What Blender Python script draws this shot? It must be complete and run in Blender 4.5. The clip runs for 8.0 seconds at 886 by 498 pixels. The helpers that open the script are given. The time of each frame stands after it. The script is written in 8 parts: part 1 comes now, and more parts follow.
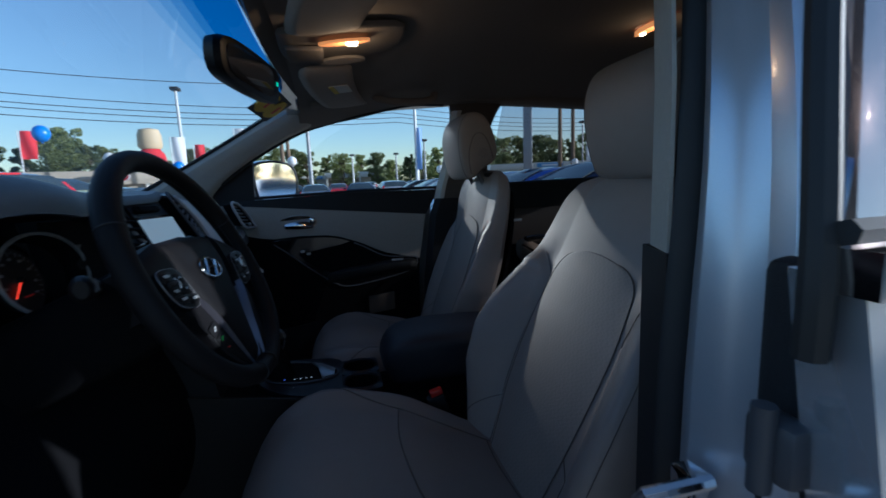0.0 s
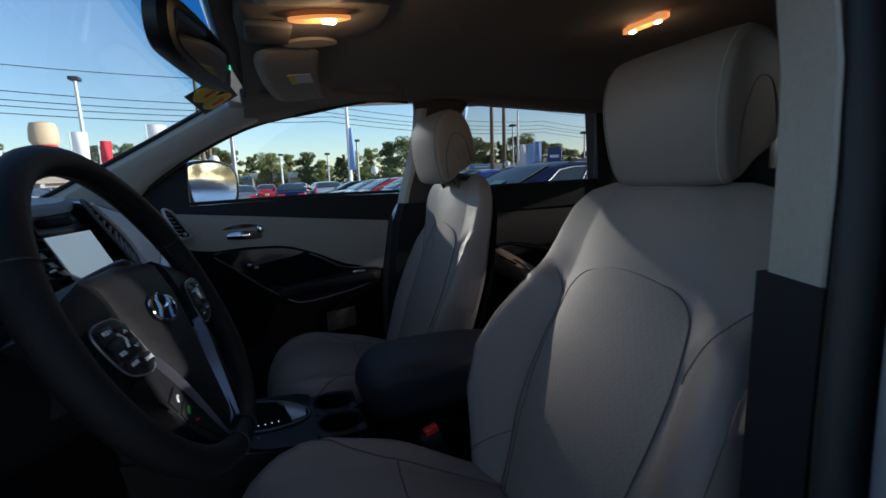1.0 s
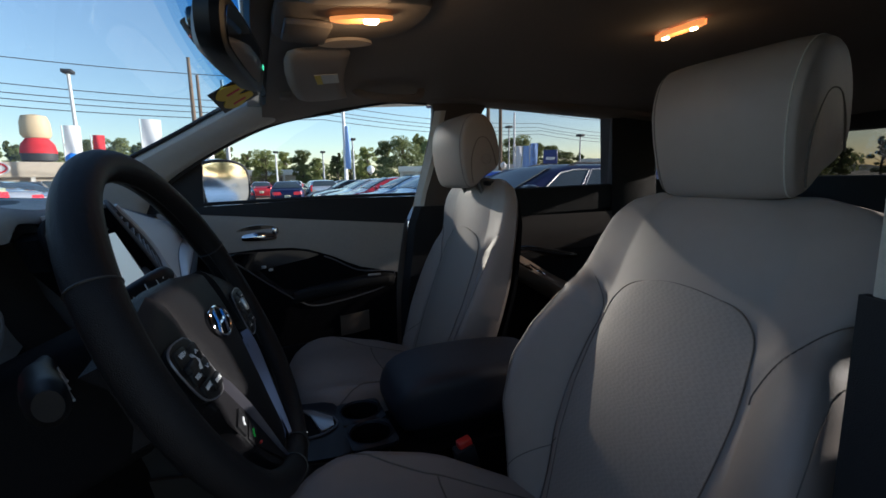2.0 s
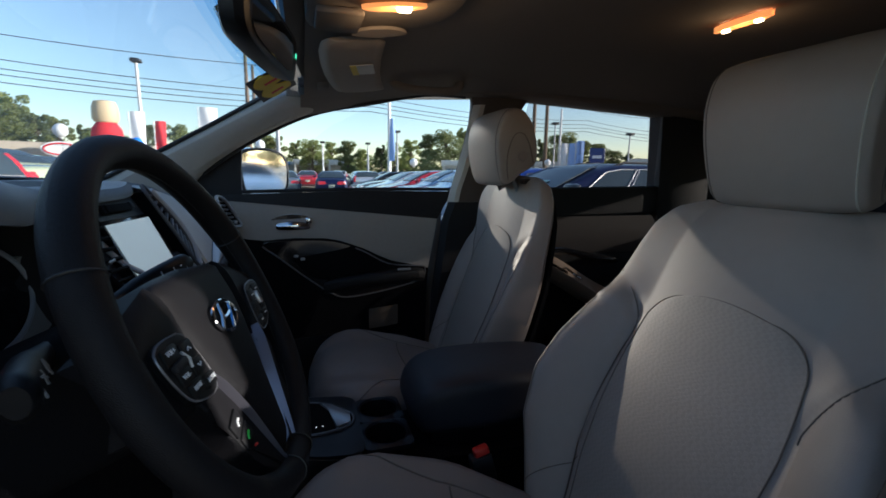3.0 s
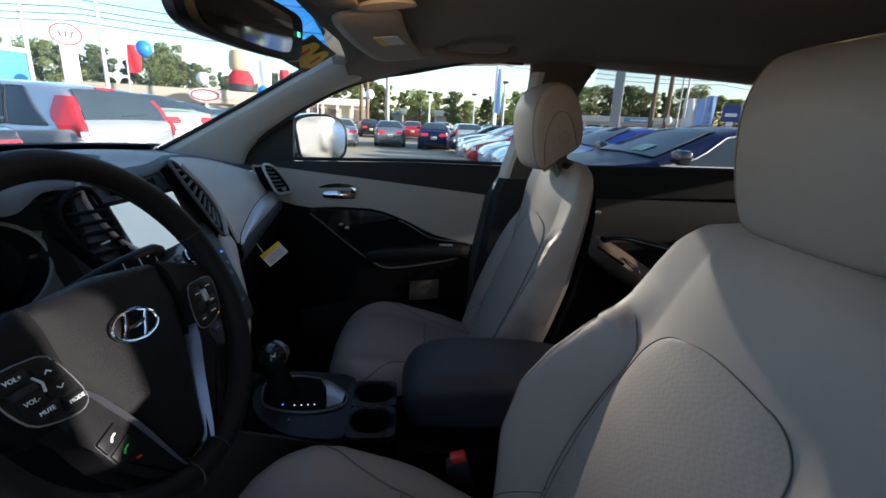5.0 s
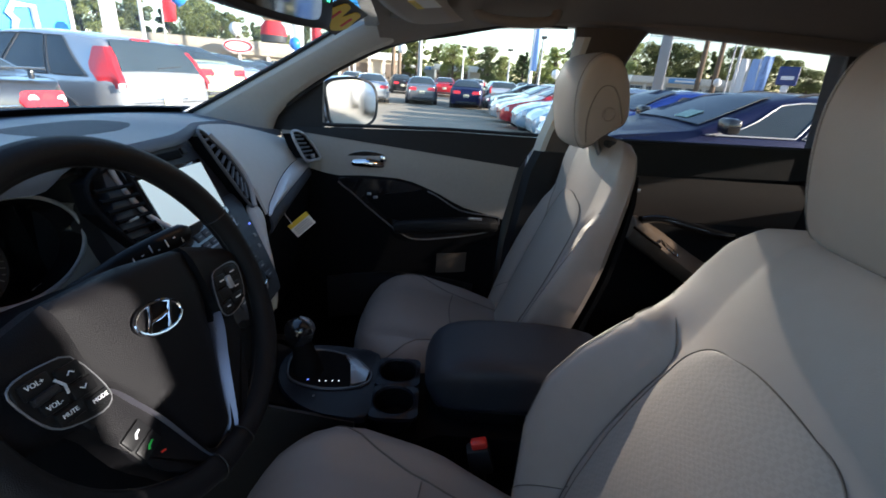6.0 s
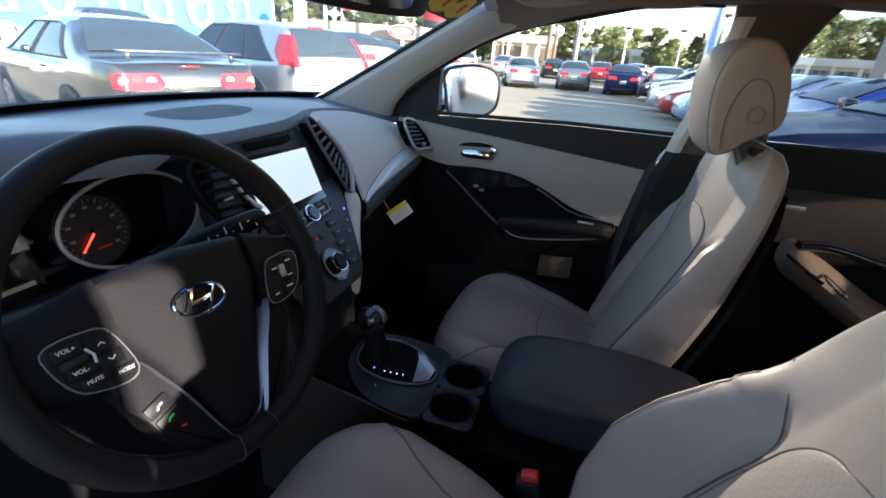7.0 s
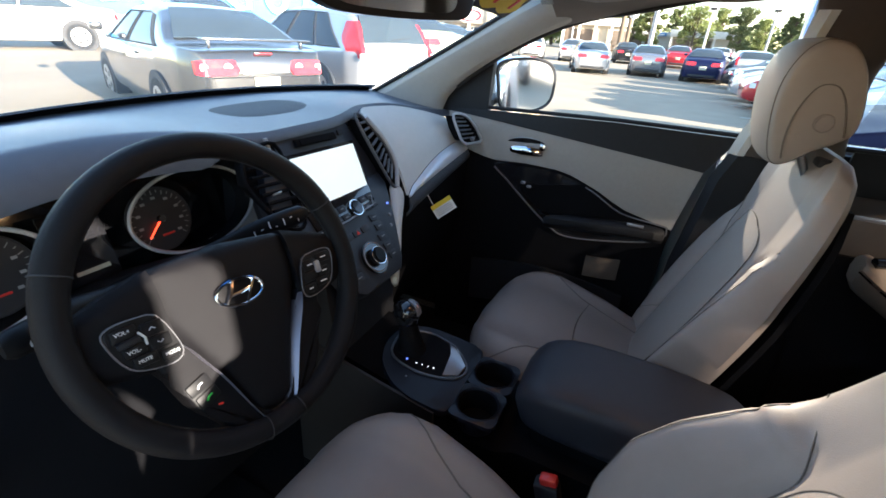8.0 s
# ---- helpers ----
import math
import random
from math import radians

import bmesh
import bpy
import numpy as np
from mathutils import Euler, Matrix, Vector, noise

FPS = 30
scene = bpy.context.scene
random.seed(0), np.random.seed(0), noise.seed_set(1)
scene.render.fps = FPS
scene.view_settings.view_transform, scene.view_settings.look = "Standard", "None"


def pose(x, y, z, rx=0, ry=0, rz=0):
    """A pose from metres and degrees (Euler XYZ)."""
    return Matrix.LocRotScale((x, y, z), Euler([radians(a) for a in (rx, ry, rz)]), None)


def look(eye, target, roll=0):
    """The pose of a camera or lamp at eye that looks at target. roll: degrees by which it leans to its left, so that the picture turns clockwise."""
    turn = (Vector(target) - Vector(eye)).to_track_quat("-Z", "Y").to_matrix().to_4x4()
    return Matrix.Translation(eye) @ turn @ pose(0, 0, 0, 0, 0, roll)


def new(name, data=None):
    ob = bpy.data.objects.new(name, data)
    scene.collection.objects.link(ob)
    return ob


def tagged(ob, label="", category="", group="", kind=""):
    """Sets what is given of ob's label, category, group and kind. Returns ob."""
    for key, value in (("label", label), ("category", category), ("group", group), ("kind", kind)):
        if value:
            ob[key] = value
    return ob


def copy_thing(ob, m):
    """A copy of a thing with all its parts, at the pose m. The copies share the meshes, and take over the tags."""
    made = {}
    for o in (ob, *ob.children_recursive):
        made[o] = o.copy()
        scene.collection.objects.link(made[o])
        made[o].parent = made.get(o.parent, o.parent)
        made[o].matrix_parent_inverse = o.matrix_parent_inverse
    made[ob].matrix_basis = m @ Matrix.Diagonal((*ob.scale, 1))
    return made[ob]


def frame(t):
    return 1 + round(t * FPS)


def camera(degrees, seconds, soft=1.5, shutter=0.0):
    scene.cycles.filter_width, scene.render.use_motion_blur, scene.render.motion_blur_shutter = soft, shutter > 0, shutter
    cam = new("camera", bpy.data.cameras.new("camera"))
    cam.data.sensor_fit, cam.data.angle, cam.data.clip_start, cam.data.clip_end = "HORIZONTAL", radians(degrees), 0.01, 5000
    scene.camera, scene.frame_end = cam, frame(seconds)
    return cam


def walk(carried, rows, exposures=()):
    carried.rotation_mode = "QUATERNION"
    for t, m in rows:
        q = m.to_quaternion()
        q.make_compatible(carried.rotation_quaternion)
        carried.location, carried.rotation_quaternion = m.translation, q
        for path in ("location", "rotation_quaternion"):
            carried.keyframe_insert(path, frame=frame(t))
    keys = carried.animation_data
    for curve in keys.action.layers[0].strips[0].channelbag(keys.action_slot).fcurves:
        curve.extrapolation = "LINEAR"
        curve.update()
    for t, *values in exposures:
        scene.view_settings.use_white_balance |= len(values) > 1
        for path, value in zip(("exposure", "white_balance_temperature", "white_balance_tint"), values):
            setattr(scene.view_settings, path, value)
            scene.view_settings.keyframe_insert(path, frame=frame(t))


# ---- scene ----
cam = camera(89.5, 8.0, soft=1.6, shutter=0.4)
PATH = [
    (0, (-1.037, 0.065, 1.299), (0.886, -0.394, 0.99), -2.4),
    (0.5, (-0.94, 0.082, 1.302), (0.929, -0.554, 0.979), -2.4),
    (1, (-0.877, 0.139, 1.311), (0.956, -0.598, 0.996), -2.1),
    (2.5, (-0.815, 0.207, 1.326), (1.01, -0.549, 1.011), -0.9),
    (3, (-0.804, 0.169, 1.327), (1.074, -0.429, 0.989), 0.9),
    (3.5, (-0.801, 0.102, 1.334), (1.093, -0.394, 0.926), 1.0),
    (4, (-0.797, 0.046, 1.349), (1.116, -0.335, 0.907), 1.0),
    (5.5, (-0.757, -0.03, 1.415), (1.146, -0.122, 0.805), 3.0),
    (6, (-0.732, -0.017, 1.425), (1.133, -0.074, 0.703), 4.0),
    (6.5, (-0.688, -0.047, 1.427), (1.149, 0.196, 0.675), 4.5),
    (7, (-0.66, -0.106, 1.441), (1.093, 0.404, 0.626), 3.9),
    (7.5, (-0.646, -0.136, 1.456), (1.034, 0.511, 0.584), 3.9),
    (8, (-0.65, -0.141, 1.471), (0.99, 0.587, 0.586), 3.6),
]
walk(cam, [(t, look(eye, target, roll)) for t, eye, target, roll in PATH],
     exposures=[(0.0, 0.2, 5100, 8), (1.0, 0.52, 5750, 10), (2.5, 0.8, 6050, 11), (3.5, 0.95, 6100, 11), (5.5, 1.62, 6250, 10), (7.0, 2.20, 6400, 12), (8.0, 2.57, 6650, 12)])

# ---- world, sun, large lights ----
SUN_AZ, SUN_EL = -104.0, 13.0      # degrees: azimuth from +x towards +y, height above the horizon
sun_from = Vector((math.cos(radians(SUN_AZ)) * math.cos(radians(SUN_EL)),
                   math.sin(radians(SUN_AZ)) * math.cos(radians(SUN_EL)), math.sin(radians(SUN_EL))))
world = bpy.data.worlds.new("world")
scene.world = world
world.use_nodes = True
wn = world.node_tree
wn.nodes.clear()
sky = wn.nodes.new("ShaderNodeTexSky")
sky.sky_type, sky.sun_disc = "NISHITA", False
sky.sun_elevation, sky.sun_rotation = radians(SUN_EL), radians(90 - SUN_AZ)
sky.air_density, sky.dust_density, sky.ozone_density = 1.0, 0.3, 2.0
bg = wn.nodes.new("ShaderNodeBackground")
bg.inputs["Strength"].default_value = 0.15
wout = wn.nodes.new("ShaderNodeOutputWorld")
wn.links.new(sky.outputs[0], bg.inputs[0])
wn.links.new(bg.outputs[0], wout.inputs[0])
sun_data = bpy.data.lights.new("sun", "SUN")
sun_data.energy, sun_data.angle, sun_data.color = 5.0, radians(0.6), (1.0, 0.93, 0.82)
sun = new("sun", sun_data)
sun.matrix_world = look(sun_from * 50, (0, 0, 0))

# Added spot lamp without a known source: its narrow cone draws the sun patch on the seats. It comes in through the
# passenger's window.
PATCH_AZ, PATCH_EL = 16.0, 17.0
patch_to = Vector((-0.292, -0.421, 1.026))
patch_data = bpy.data.lights.new("seat_patch_spot", "SPOT")
patch_data.energy, patch_data.color, patch_data.shadow_soft_size = 4700.0, (1.0, 0.89, 0.72), 0.12
patch_data.spot_size, patch_data.spot_blend = radians(1.28), 0.10
patch_spot = new("seat_patch_spot", patch_data)
patch_spot.matrix_world = look(patch_to + 14 * Vector((math.cos(radians(PATCH_AZ)) * math.cos(radians(PATCH_EL)), math.sin(radians(PATCH_AZ)) * math.cos(radians(PATCH_EL)), math.sin(radians(PATCH_EL)))), patch_to)

# ---- materials ----
def mat(name, rgb, rough=0.6, metal=0.0, vary=0.12, scale=30.0, bump=0.0, bump_scale=400.0, coat=0.0, spec=0.5, vary2=0.0, scale2=3.0, rand=0.0):
    """A surface with colour variation at two scales and fine relief."""
    m = bpy.data.materials.new(name)
    m.use_nodes = True
    nt = m.node_tree
    b = nt.nodes["Principled BSDF"]
    b.inputs["Roughness"].default_value = rough
    b.inputs["Metallic"].default_value = metal
    b.inputs["Coat Weight"].default_value = coat
    b.inputs["Coat Roughness"].default_value = 0.05
    b.inputs["Specular IOR Level"].default_value = spec
    co = nt.nodes.new("ShaderNodeTexCoord")
    n1 = nt.nodes.new("ShaderNodeTexNoise")
    n1.inputs["Scale"].default_value, n1.inputs["Detail"].default_value = scale, 5.0
    nt.links.new(co.outputs["Object"], n1.inputs["Vector"])
    ramp = nt.nodes.new("ShaderNodeMapRange")
    ramp.inputs["To Min"].default_value, ramp.inputs["To Max"].default_value = 1 - vary, 1 + vary
    nt.links.new(n1.outputs["Fac"], ramp.inputs["Value"])
    value = ramp.outputs[0]
    n2 = nt.nodes.new("ShaderNodeTexNoise")
    n2.inputs["Scale"].default_value, n2.inputs["Detail"].default_value = scale2, 3.0
    nt.links.new(co.outputs["Object"], n2.inputs["Vector"])
    r2 = nt.nodes.new("ShaderNodeMapRange")
    r2.inputs["To Min"].default_value, r2.inputs["To Max"].default_value = 1 - vary2, 1 + vary2
    nt.links.new(n2.outputs["Fac"], r2.inputs["Value"])
    mul = nt.nodes.new("ShaderNodeMath")
    mul.operation = "MULTIPLY"
    nt.links.new(value, mul.inputs[0]), nt.links.new(r2.outputs[0], mul.inputs[1])
    value = mul.outputs[0]
    if rand:
        info = nt.nodes.new("ShaderNodeObjectInfo")
        r3 = nt.nodes.new("ShaderNodeMapRange")
        r3.inputs["To Min"].default_value, r3.inputs["To Max"].default_value = 1 - rand, 1 + rand
        nt.links.new(info.outputs["Random"], r3.inputs["Value"])
        mul2 = nt.nodes.new("ShaderNodeMath")
        mul2.operation = "MULTIPLY"
        nt.links.new(value, mul2.inputs[0]), nt.links.new(r3.outputs[0], mul2.inputs[1])
        value = mul2.outputs[0]
    sc = nt.nodes.new("ShaderNodeVectorMath")
    sc.operation = "SCALE"
    sc.inputs[0].default_value = rgb
    nt.links.new(value, sc.inputs["Scale"])
    nt.links.new(sc.outputs[0], b.inputs["Base Color"])
    rr = nt.nodes.new("ShaderNodeMapRange")
    rr.inputs["To Min"].default_value, rr.inputs["To Max"].default_value = max(0.02, rough - 0.06), min(1, rough + 0.06)
    nt.links.new(n2.outputs["Fac"], rr.inputs["Value"])
    nt.links.new(rr.outputs[0], b.inputs["Roughness"])
    if bump:
        nb = nt.nodes.new("ShaderNodeTexVoronoi" if bump_scale > 150 else "ShaderNodeTexNoise")
        nb.inputs["Scale"].default_value = bump_scale
        nt.links.new(co.outputs["Object"], nb.inputs["Vector"])
        bp = nt.nodes.new("ShaderNodeBump")
        bp.inputs["Strength"].default_value, bp.inputs["Distance"].default_value = bump, 0.0015
        nt.links.new(nb.outputs[0], bp.inputs["Height"])
        nt.links.new(bp.outputs[0], b.inputs["Normal"])
    return m


def glow(name, rgb, strength):
    m = bpy.data.materials.new(name)
    m.use_nodes = True
    b = m.node_tree.nodes["Principled BSDF"]
    b.inputs["Base Color"].default_value = (*rgb, 1)
    b.inputs["Emission Color"].default_value = (*rgb, 1)
    b.inputs["Emission Strength"].default_value = strength
    return m


def pane_mat(name, tint, gloss=1.0, veil=0.0, floor=0.035):
    """Clear or tinted glass: lets light through, with a mirror gloss that grows towards grazing angles."""
    m = bpy.data.materials.new(name)
    m.use_nodes = True
    nt = m.node_tree
    nt.nodes.clear()
    tr = nt.nodes.new("ShaderNodeBsdfTransparent")
    tr.inputs[0].default_value = (*tint, 1)
    gl = nt.nodes.new("ShaderNodeBsdfGlossy")
    gl.inputs["Roughness"].default_value = 0.02
    gl.inputs["Color"].default_value = (gloss, gloss, gloss, 1)
    lw = nt.nodes.new("ShaderNodeLayerWeight")
    po = nt.nodes.new("ShaderNodeMath")
    po.operation, po.inputs[1].default_value = "POWER", 5.0
    nt.links.new(lw.outputs["Facing"], po.inputs[0])
    fr = nt.nodes.new("ShaderNodeMapRange")
    fr.inputs["To Min"].default_value, fr.inputs["To Max"].default_value = floor, 0.8
    nt.links.new(po.outputs[0], fr.inputs["Value"])
    mx = nt.nodes.new("ShaderNodeMixShader")
    out = nt.nodes.new("ShaderNodeOutputMaterial")
    nt.links.new(fr.outputs[0], mx.inputs[0])
    clear = tr
    # Adds a translucent film that lays a pale haze over the view behind.
    if veil:
        film = nt.nodes.new("ShaderNodeBsdfTranslucent")
        film.inputs[0].default_value = (0.8, 0.8, 0.78, 1)
        co, nz, rg = nt.nodes.new("ShaderNodeTexCoord"), nt.nodes.new("ShaderNodeTexNoise"), nt.nodes.new("ShaderNodeMapRange")
        nz.inputs["Scale"].default_value = 6.0
        rg.inputs["To Min"].default_value, rg.inputs["To Max"].default_value = veil * 0.4, veil * 1.6
        nt.links.new(co.outputs["Object"], nz.inputs["Vector"]), nt.links.new(nz.outputs[0], rg.inputs["Value"])
        clear = nt.nodes.new("ShaderNodeMixShader")
        nt.links.new(rg.outputs[0], clear.inputs[0])
        nt.links.new(tr.outputs[0], clear.inputs[1]), nt.links.new(film.outputs[0], clear.inputs[2])
    nt.links.new(clear.outputs[0], mx.inputs[1]), nt.links.new(gl.outputs[0], mx.inputs[2])
    nt.links.new(mx.outputs[0], out.inputs[0])
    return m


M = {}
M["leather"] = mat("beige_leather", (0.268, 0.222, 0.196), 0.5, vary=0.05, scale=60, bump=0.12, bump_scale=900, vary2=0.05)
M["leather_side"] = mat("taupe_leather", (0.240, 0.198, 0.177), 0.52, vary=0.05, scale=60, bump=0.12, bump_scale=900, vary2=0.05)
M["black_plastic"] = mat("black_grained_plastic", (0.014, 0.014, 0.016), 0.55, spec=0.3, vary=0.15, scale=80, bump=0.3, bump_scale=1100, vary2=0.1)
M["dash_top"] = mat("dash_soft_plastic", (0.088, 0.100, 0.124), 0.42, spec=0.5, vary=0.1, scale=80, bump=0.3, bump_scale=1000, vary2=0.12)
M["gloss_black"] = mat("gloss_black", (0.012, 0.012, 0.014), 0.12, vary=0.1, coat=0.5)
M["wheel_leather"] = mat("black_wheel_leather", (0.0062, 0.0058, 0.0070), 0.52, spec=0.14, vary=0.1, scale=90, bump=0.3, bump_scale=1300, vary2=0.1)
M["roll_grey"] = mat("dark_soft_roll", (0.045, 0.049, 0.058), 0.5, spec=0.4, vary=0.1, scale=80, bump=0.3, bump_scale=1000)
M["rim_leather"] = mat("lighter_rim_leather", (0.0100, 0.0094, 0.0106), 0.50, spec=0.14, vary=0.12, scale=90, bump=0.3, bump_scale=1300, vary2=0.15)
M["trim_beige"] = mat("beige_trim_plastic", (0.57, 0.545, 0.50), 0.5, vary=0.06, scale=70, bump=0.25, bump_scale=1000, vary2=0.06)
M["door_fabric"] = mat("taupe_door_panel", (0.33, 0.30, 0.265), 0.62, vary=0.08, scale=90, bump=0.2, bump_scale=900, vary2=0.06)
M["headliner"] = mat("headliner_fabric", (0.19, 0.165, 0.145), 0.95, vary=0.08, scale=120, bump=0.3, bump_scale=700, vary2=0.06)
M["silver_trim"] = mat("satin_silver_plastic", (0.42, 0.42, 0.44), 0.32, metal=0.75, vary=0.04)
M["chrome"] = mat("chrome", (0.8, 0.8, 0.82), 0.08, metal=1.0, vary=0.03)
M["carpet"] = mat("dark_carpet", (0.012, 0.012, 0.012), 0.98, spec=0.1, vary=0.35, scale=300, bump=0.5, bump_scale=600)
M["red_plastic"] = mat("red_plastic", (0.6, 0.03, 0.02), 0.4, vary=0.08)
M["belt"] = mat("beige_webbing", (0.40, 0.37, 0.32), 0.8, vary=0.12, scale=200, bump=0.4, bump_scale=800)
M["seam"] = mat("stitch_thread", (0.50, 0.47, 0.41), 0.7, vary=0.2, scale=500)
M["groove"] = mat("seam_groove", (0.12, 0.10, 0.085), 0.8, vary=0.1)
M["paint_silver"] = mat("silver_car_paint", (0.66, 0.69, 0.74), 0.13, metal=0.7, vary=0.04, scale=900, coat=1.0)
M["paint_jamb"] = mat("satin_silver_jamb_paint", (0.60, 0.62, 0.67), 0.30, metal=0.6, vary=0.05, scale=700, coat=0.3, vary2=0.05)
M["satin_plastic"] = mat("satin_grey_plastic", (0.42, 0.42, 0.43), 0.35, vary=0.04)
M["rubber"] = mat("black_rubber", (0.015, 0.015, 0.016), 0.6, vary=0.15)
M["stack_plastic"] = mat("dark_stack_plastic", (0.026, 0.030, 0.038), 0.42, spec=0.45, vary=0.1, scale=90, bump=0.2, bump_scale=1200)
M["slat_grey"] = mat("dark_vent_slat", (0.085, 0.09, 0.10), 0.45, vary=0.06)
M["deep_black"] = mat("matt_black_plastic", (0.006, 0.006, 0.007), 0.8, spec=0.06, vary=0.15, scale=80, bump=0.3, bump_scale=1000)
M["armrest_black"] = mat("black_armrest_leather", (0.026, 0.027, 0.035), 0.5, spec=0.3, vary=0.08, scale=80, bump=0.2, bump_scale=1000, vary2=0.1)
M["key_black"] = mat("black_key_plastic", (0.008, 0.008, 0.009), 0.45, spec=0.2, vary=0.08)
M["pillar_beige"] = mat("beige_pillar_plastic", (0.40, 0.375, 0.335), 0.6, vary=0.06, scale=70, bump=0.25, bump_scale=1000, vary2=0.06)
M["satin_light"] = mat("bright_satin_trim", (0.62, 0.63, 0.65), 0.35, metal=0.3, vary=0.04)
M["console_side"] = mat("blackish_console_side", (0.018, 0.015, 0.0135), 0.6, vary=0.08, scale=90, bump=0.2, bump_scale=1000, vary2=0.06)
# Paler than the headliner: light from the windscreen is put into the colour.
M["visor"] = mat("lightened_visor_fabric", (0.34, 0.30, 0.265), 0.9, vary=0.06, scale=120, bump=0.3, bump_scale=700)
M["tailgate_glass"] = pane_mat("tailgate_glass", (0.36, 0.35, 0.34), 0.5)
M["edge_grey"] = mat("dull_satin_edge", (0.07, 0.07, 0.078), 0.4, vary=0.05)
M["dim_satin"] = mat("dim_satin_trim", (0.20, 0.20, 0.215), 0.34, metal=0.5, vary=0.05)
M["blade_satin"] = mat("satin_blade_metal", (0.22, 0.21, 0.25), 0.36, metal=0.7, vary=0.05)
M["white_mark"] = mat("white_print", (0.75, 0.75, 0.75), 0.5, vary=0.03)
M["green_mark"] = mat("green_print", (0.05, 0.6, 0.08), 0.5, vary=0.03)
M["red_mark"] = mat("red_print", (0.65, 0.03, 0.02), 0.5, vary=0.03)
M["paper"] = mat("white_paper", (0.75, 0.74, 0.70), 0.7, vary=0.04)
M["yellow"] = mat("yellow_print", (0.75, 0.55, 0.03), 0.55, vary=0.05)
M["grey_print"] = mat("grey_print", (0.25, 0.25, 0.25), 0.6, vary=0.05)
M["screen"] = glow("lit_screen", (0.66, 0.80, 0.82), 0.17)
M["lamp_warm"] = glow("lamp_lens", (1.0, 0.36, 0.10), 0.5)
M["lamp_core"] = glow("lamp_bulb", (1.0, 0.72, 0.4), 8.0)
M["needle"] = glow("red_needle", (1.0, 0.05, 0.02), 1.2)
M["blue_led"] = glow("blue_led", (0.15, 0.25, 1.0), 0.35)
M["white_led"] = glow("white_led", (0.9, 0.95, 1.0), 0.4)
M["green_led"] = glow("green_led", (0.1, 0.9, 0.5), 0.6)
M["glass"] = pane_mat("clear_glass", (0.97, 0.985, 0.98), 0.6)
M["privacy_glass"] = pane_mat("dark_privacy_glass", (0.42, 0.38, 0.36), 0.9, 0.0, 0.30)
M["screen_glass"] = pane_mat("hazy_windscreen_glass", (0.98, 0.99, 0.985), 0.5, 0.07)
M["tint_glass"] = pane_mat("privacy_glass", (0.80, 0.78, 0.78), 0.5)
M["band_glass"] = pane_mat("blue_shade_band", (0.07, 0.30, 0.62), 0.6)
# Mirror colour darkened to stand in for the dark cabin it reflects.
M["dim_mirror"] = mat("darkened_mirror", (0.42, 0.43, 0.46), 0.02, metal=1.0, vary=0.0)
M["mirror"] = mat("mirror", (0.85, 0.87, 0.88), 0.02, metal=1.0, vary=0.0)

# ---- mesh helpers ----
def mesh_of(name, bm, material, smooth=True):
    me = bpy.data.meshes.new(name)
    bmesh.ops.recalc_face_normals(bm, faces=bm.faces)
    bm.to_mesh(me)
    bm.free()
    if smooth:
        me.shade_smooth()
        me.set_sharp_from_angle(angle=radians(38))
    me.materials.append(material)
    return me


def part(name, bm, material, parent, label="", smooth=True, sub=0):
    ob = new(name, mesh_of(name, bm, material, smooth))
    ob.parent = parent
    if label:
        ob["label"] = label
    if sub:
        mod = ob.modifiers.new("round", "SUBSURF")
        mod.levels = mod.render_levels = sub
    return ob


def thing(name, at, label, category, group="", kind=""):
    ob = new(name)
    ob.location = at
    ob.empty_display_size = 0.05
    return tagged(ob, label, category, group, kind)


def solid(name, bm, material, label, category, group="", kind="", smooth=True, sub=0):
    """A thing or a piece of the setting that is one mesh."""
    return tagged(part(name, bm, material, None, "", smooth, sub), label, category, group, kind)


def under(bm, parent):
    """Moves a mesh given in the world's metres to its parent's."""
    at = parent.location
    p = parent.parent
    while p:
        at = at + p.location
        p = p.parent
    bmesh.ops.translate(bm, verts=bm.verts, vec=-at)
    return bm


def wpart(name, bm, material, parent, label="", smooth=True, sub=0):
    """part() for a mesh given in the world's metres, under an unturned thing."""
    return part(name, under(bm, parent), material, parent, label, smooth, sub)


def box(size, at=(0, 0, 0), bevel=0.0, rot=None, seg=2, bm=None):
    bm2 = bmesh.new()
    bmesh.ops.create_cube(bm2, size=1.0, matrix=Matrix.Diagonal((*size, 1)))
    if bevel:
        bmesh.ops.bevel(bm2, geom=bm2.edges[:], offset=bevel, segments=seg, affect="EDGES", profile=0.5)
    m = Matrix.Translation(at) @ (rot.to_4x4() if rot is not None else Matrix())
    bmesh.ops.transform(bm2, matrix=m, verts=bm2.verts)
    return join(bm, bm2)


def join(bm, other):
    if bm is None:
        return other
    me = bpy.data.meshes.new("tmp")
    other.to_mesh(me)
    other.free()
    bm.from_mesh(me)
    bpy.data.meshes.remove(me)
    return bm


def turn(rx=0, ry=0, rz=0):
    return Euler([radians(a) for a in (rx, ry, rz)]).to_matrix()


def loft(loops, caps=True, closed=True, bm=None):
    """A skin over loops of equally many points."""
    bm = bm or bmesh.new()
    rows = [[bm.verts.new(p) for p in loop] for loop in loops]
    n = len(rows[0])
    for a, b in zip(rows, rows[1:]):
        for i in range(n if closed else n - 1):
            j = (i + 1) % n
            bm.faces.new((a[i], a[j], b[j], b[i]))
    if caps and closed:
        bm.faces.new(rows[0][::-1])
        bm.faces.new(rows[-1])
    return bm


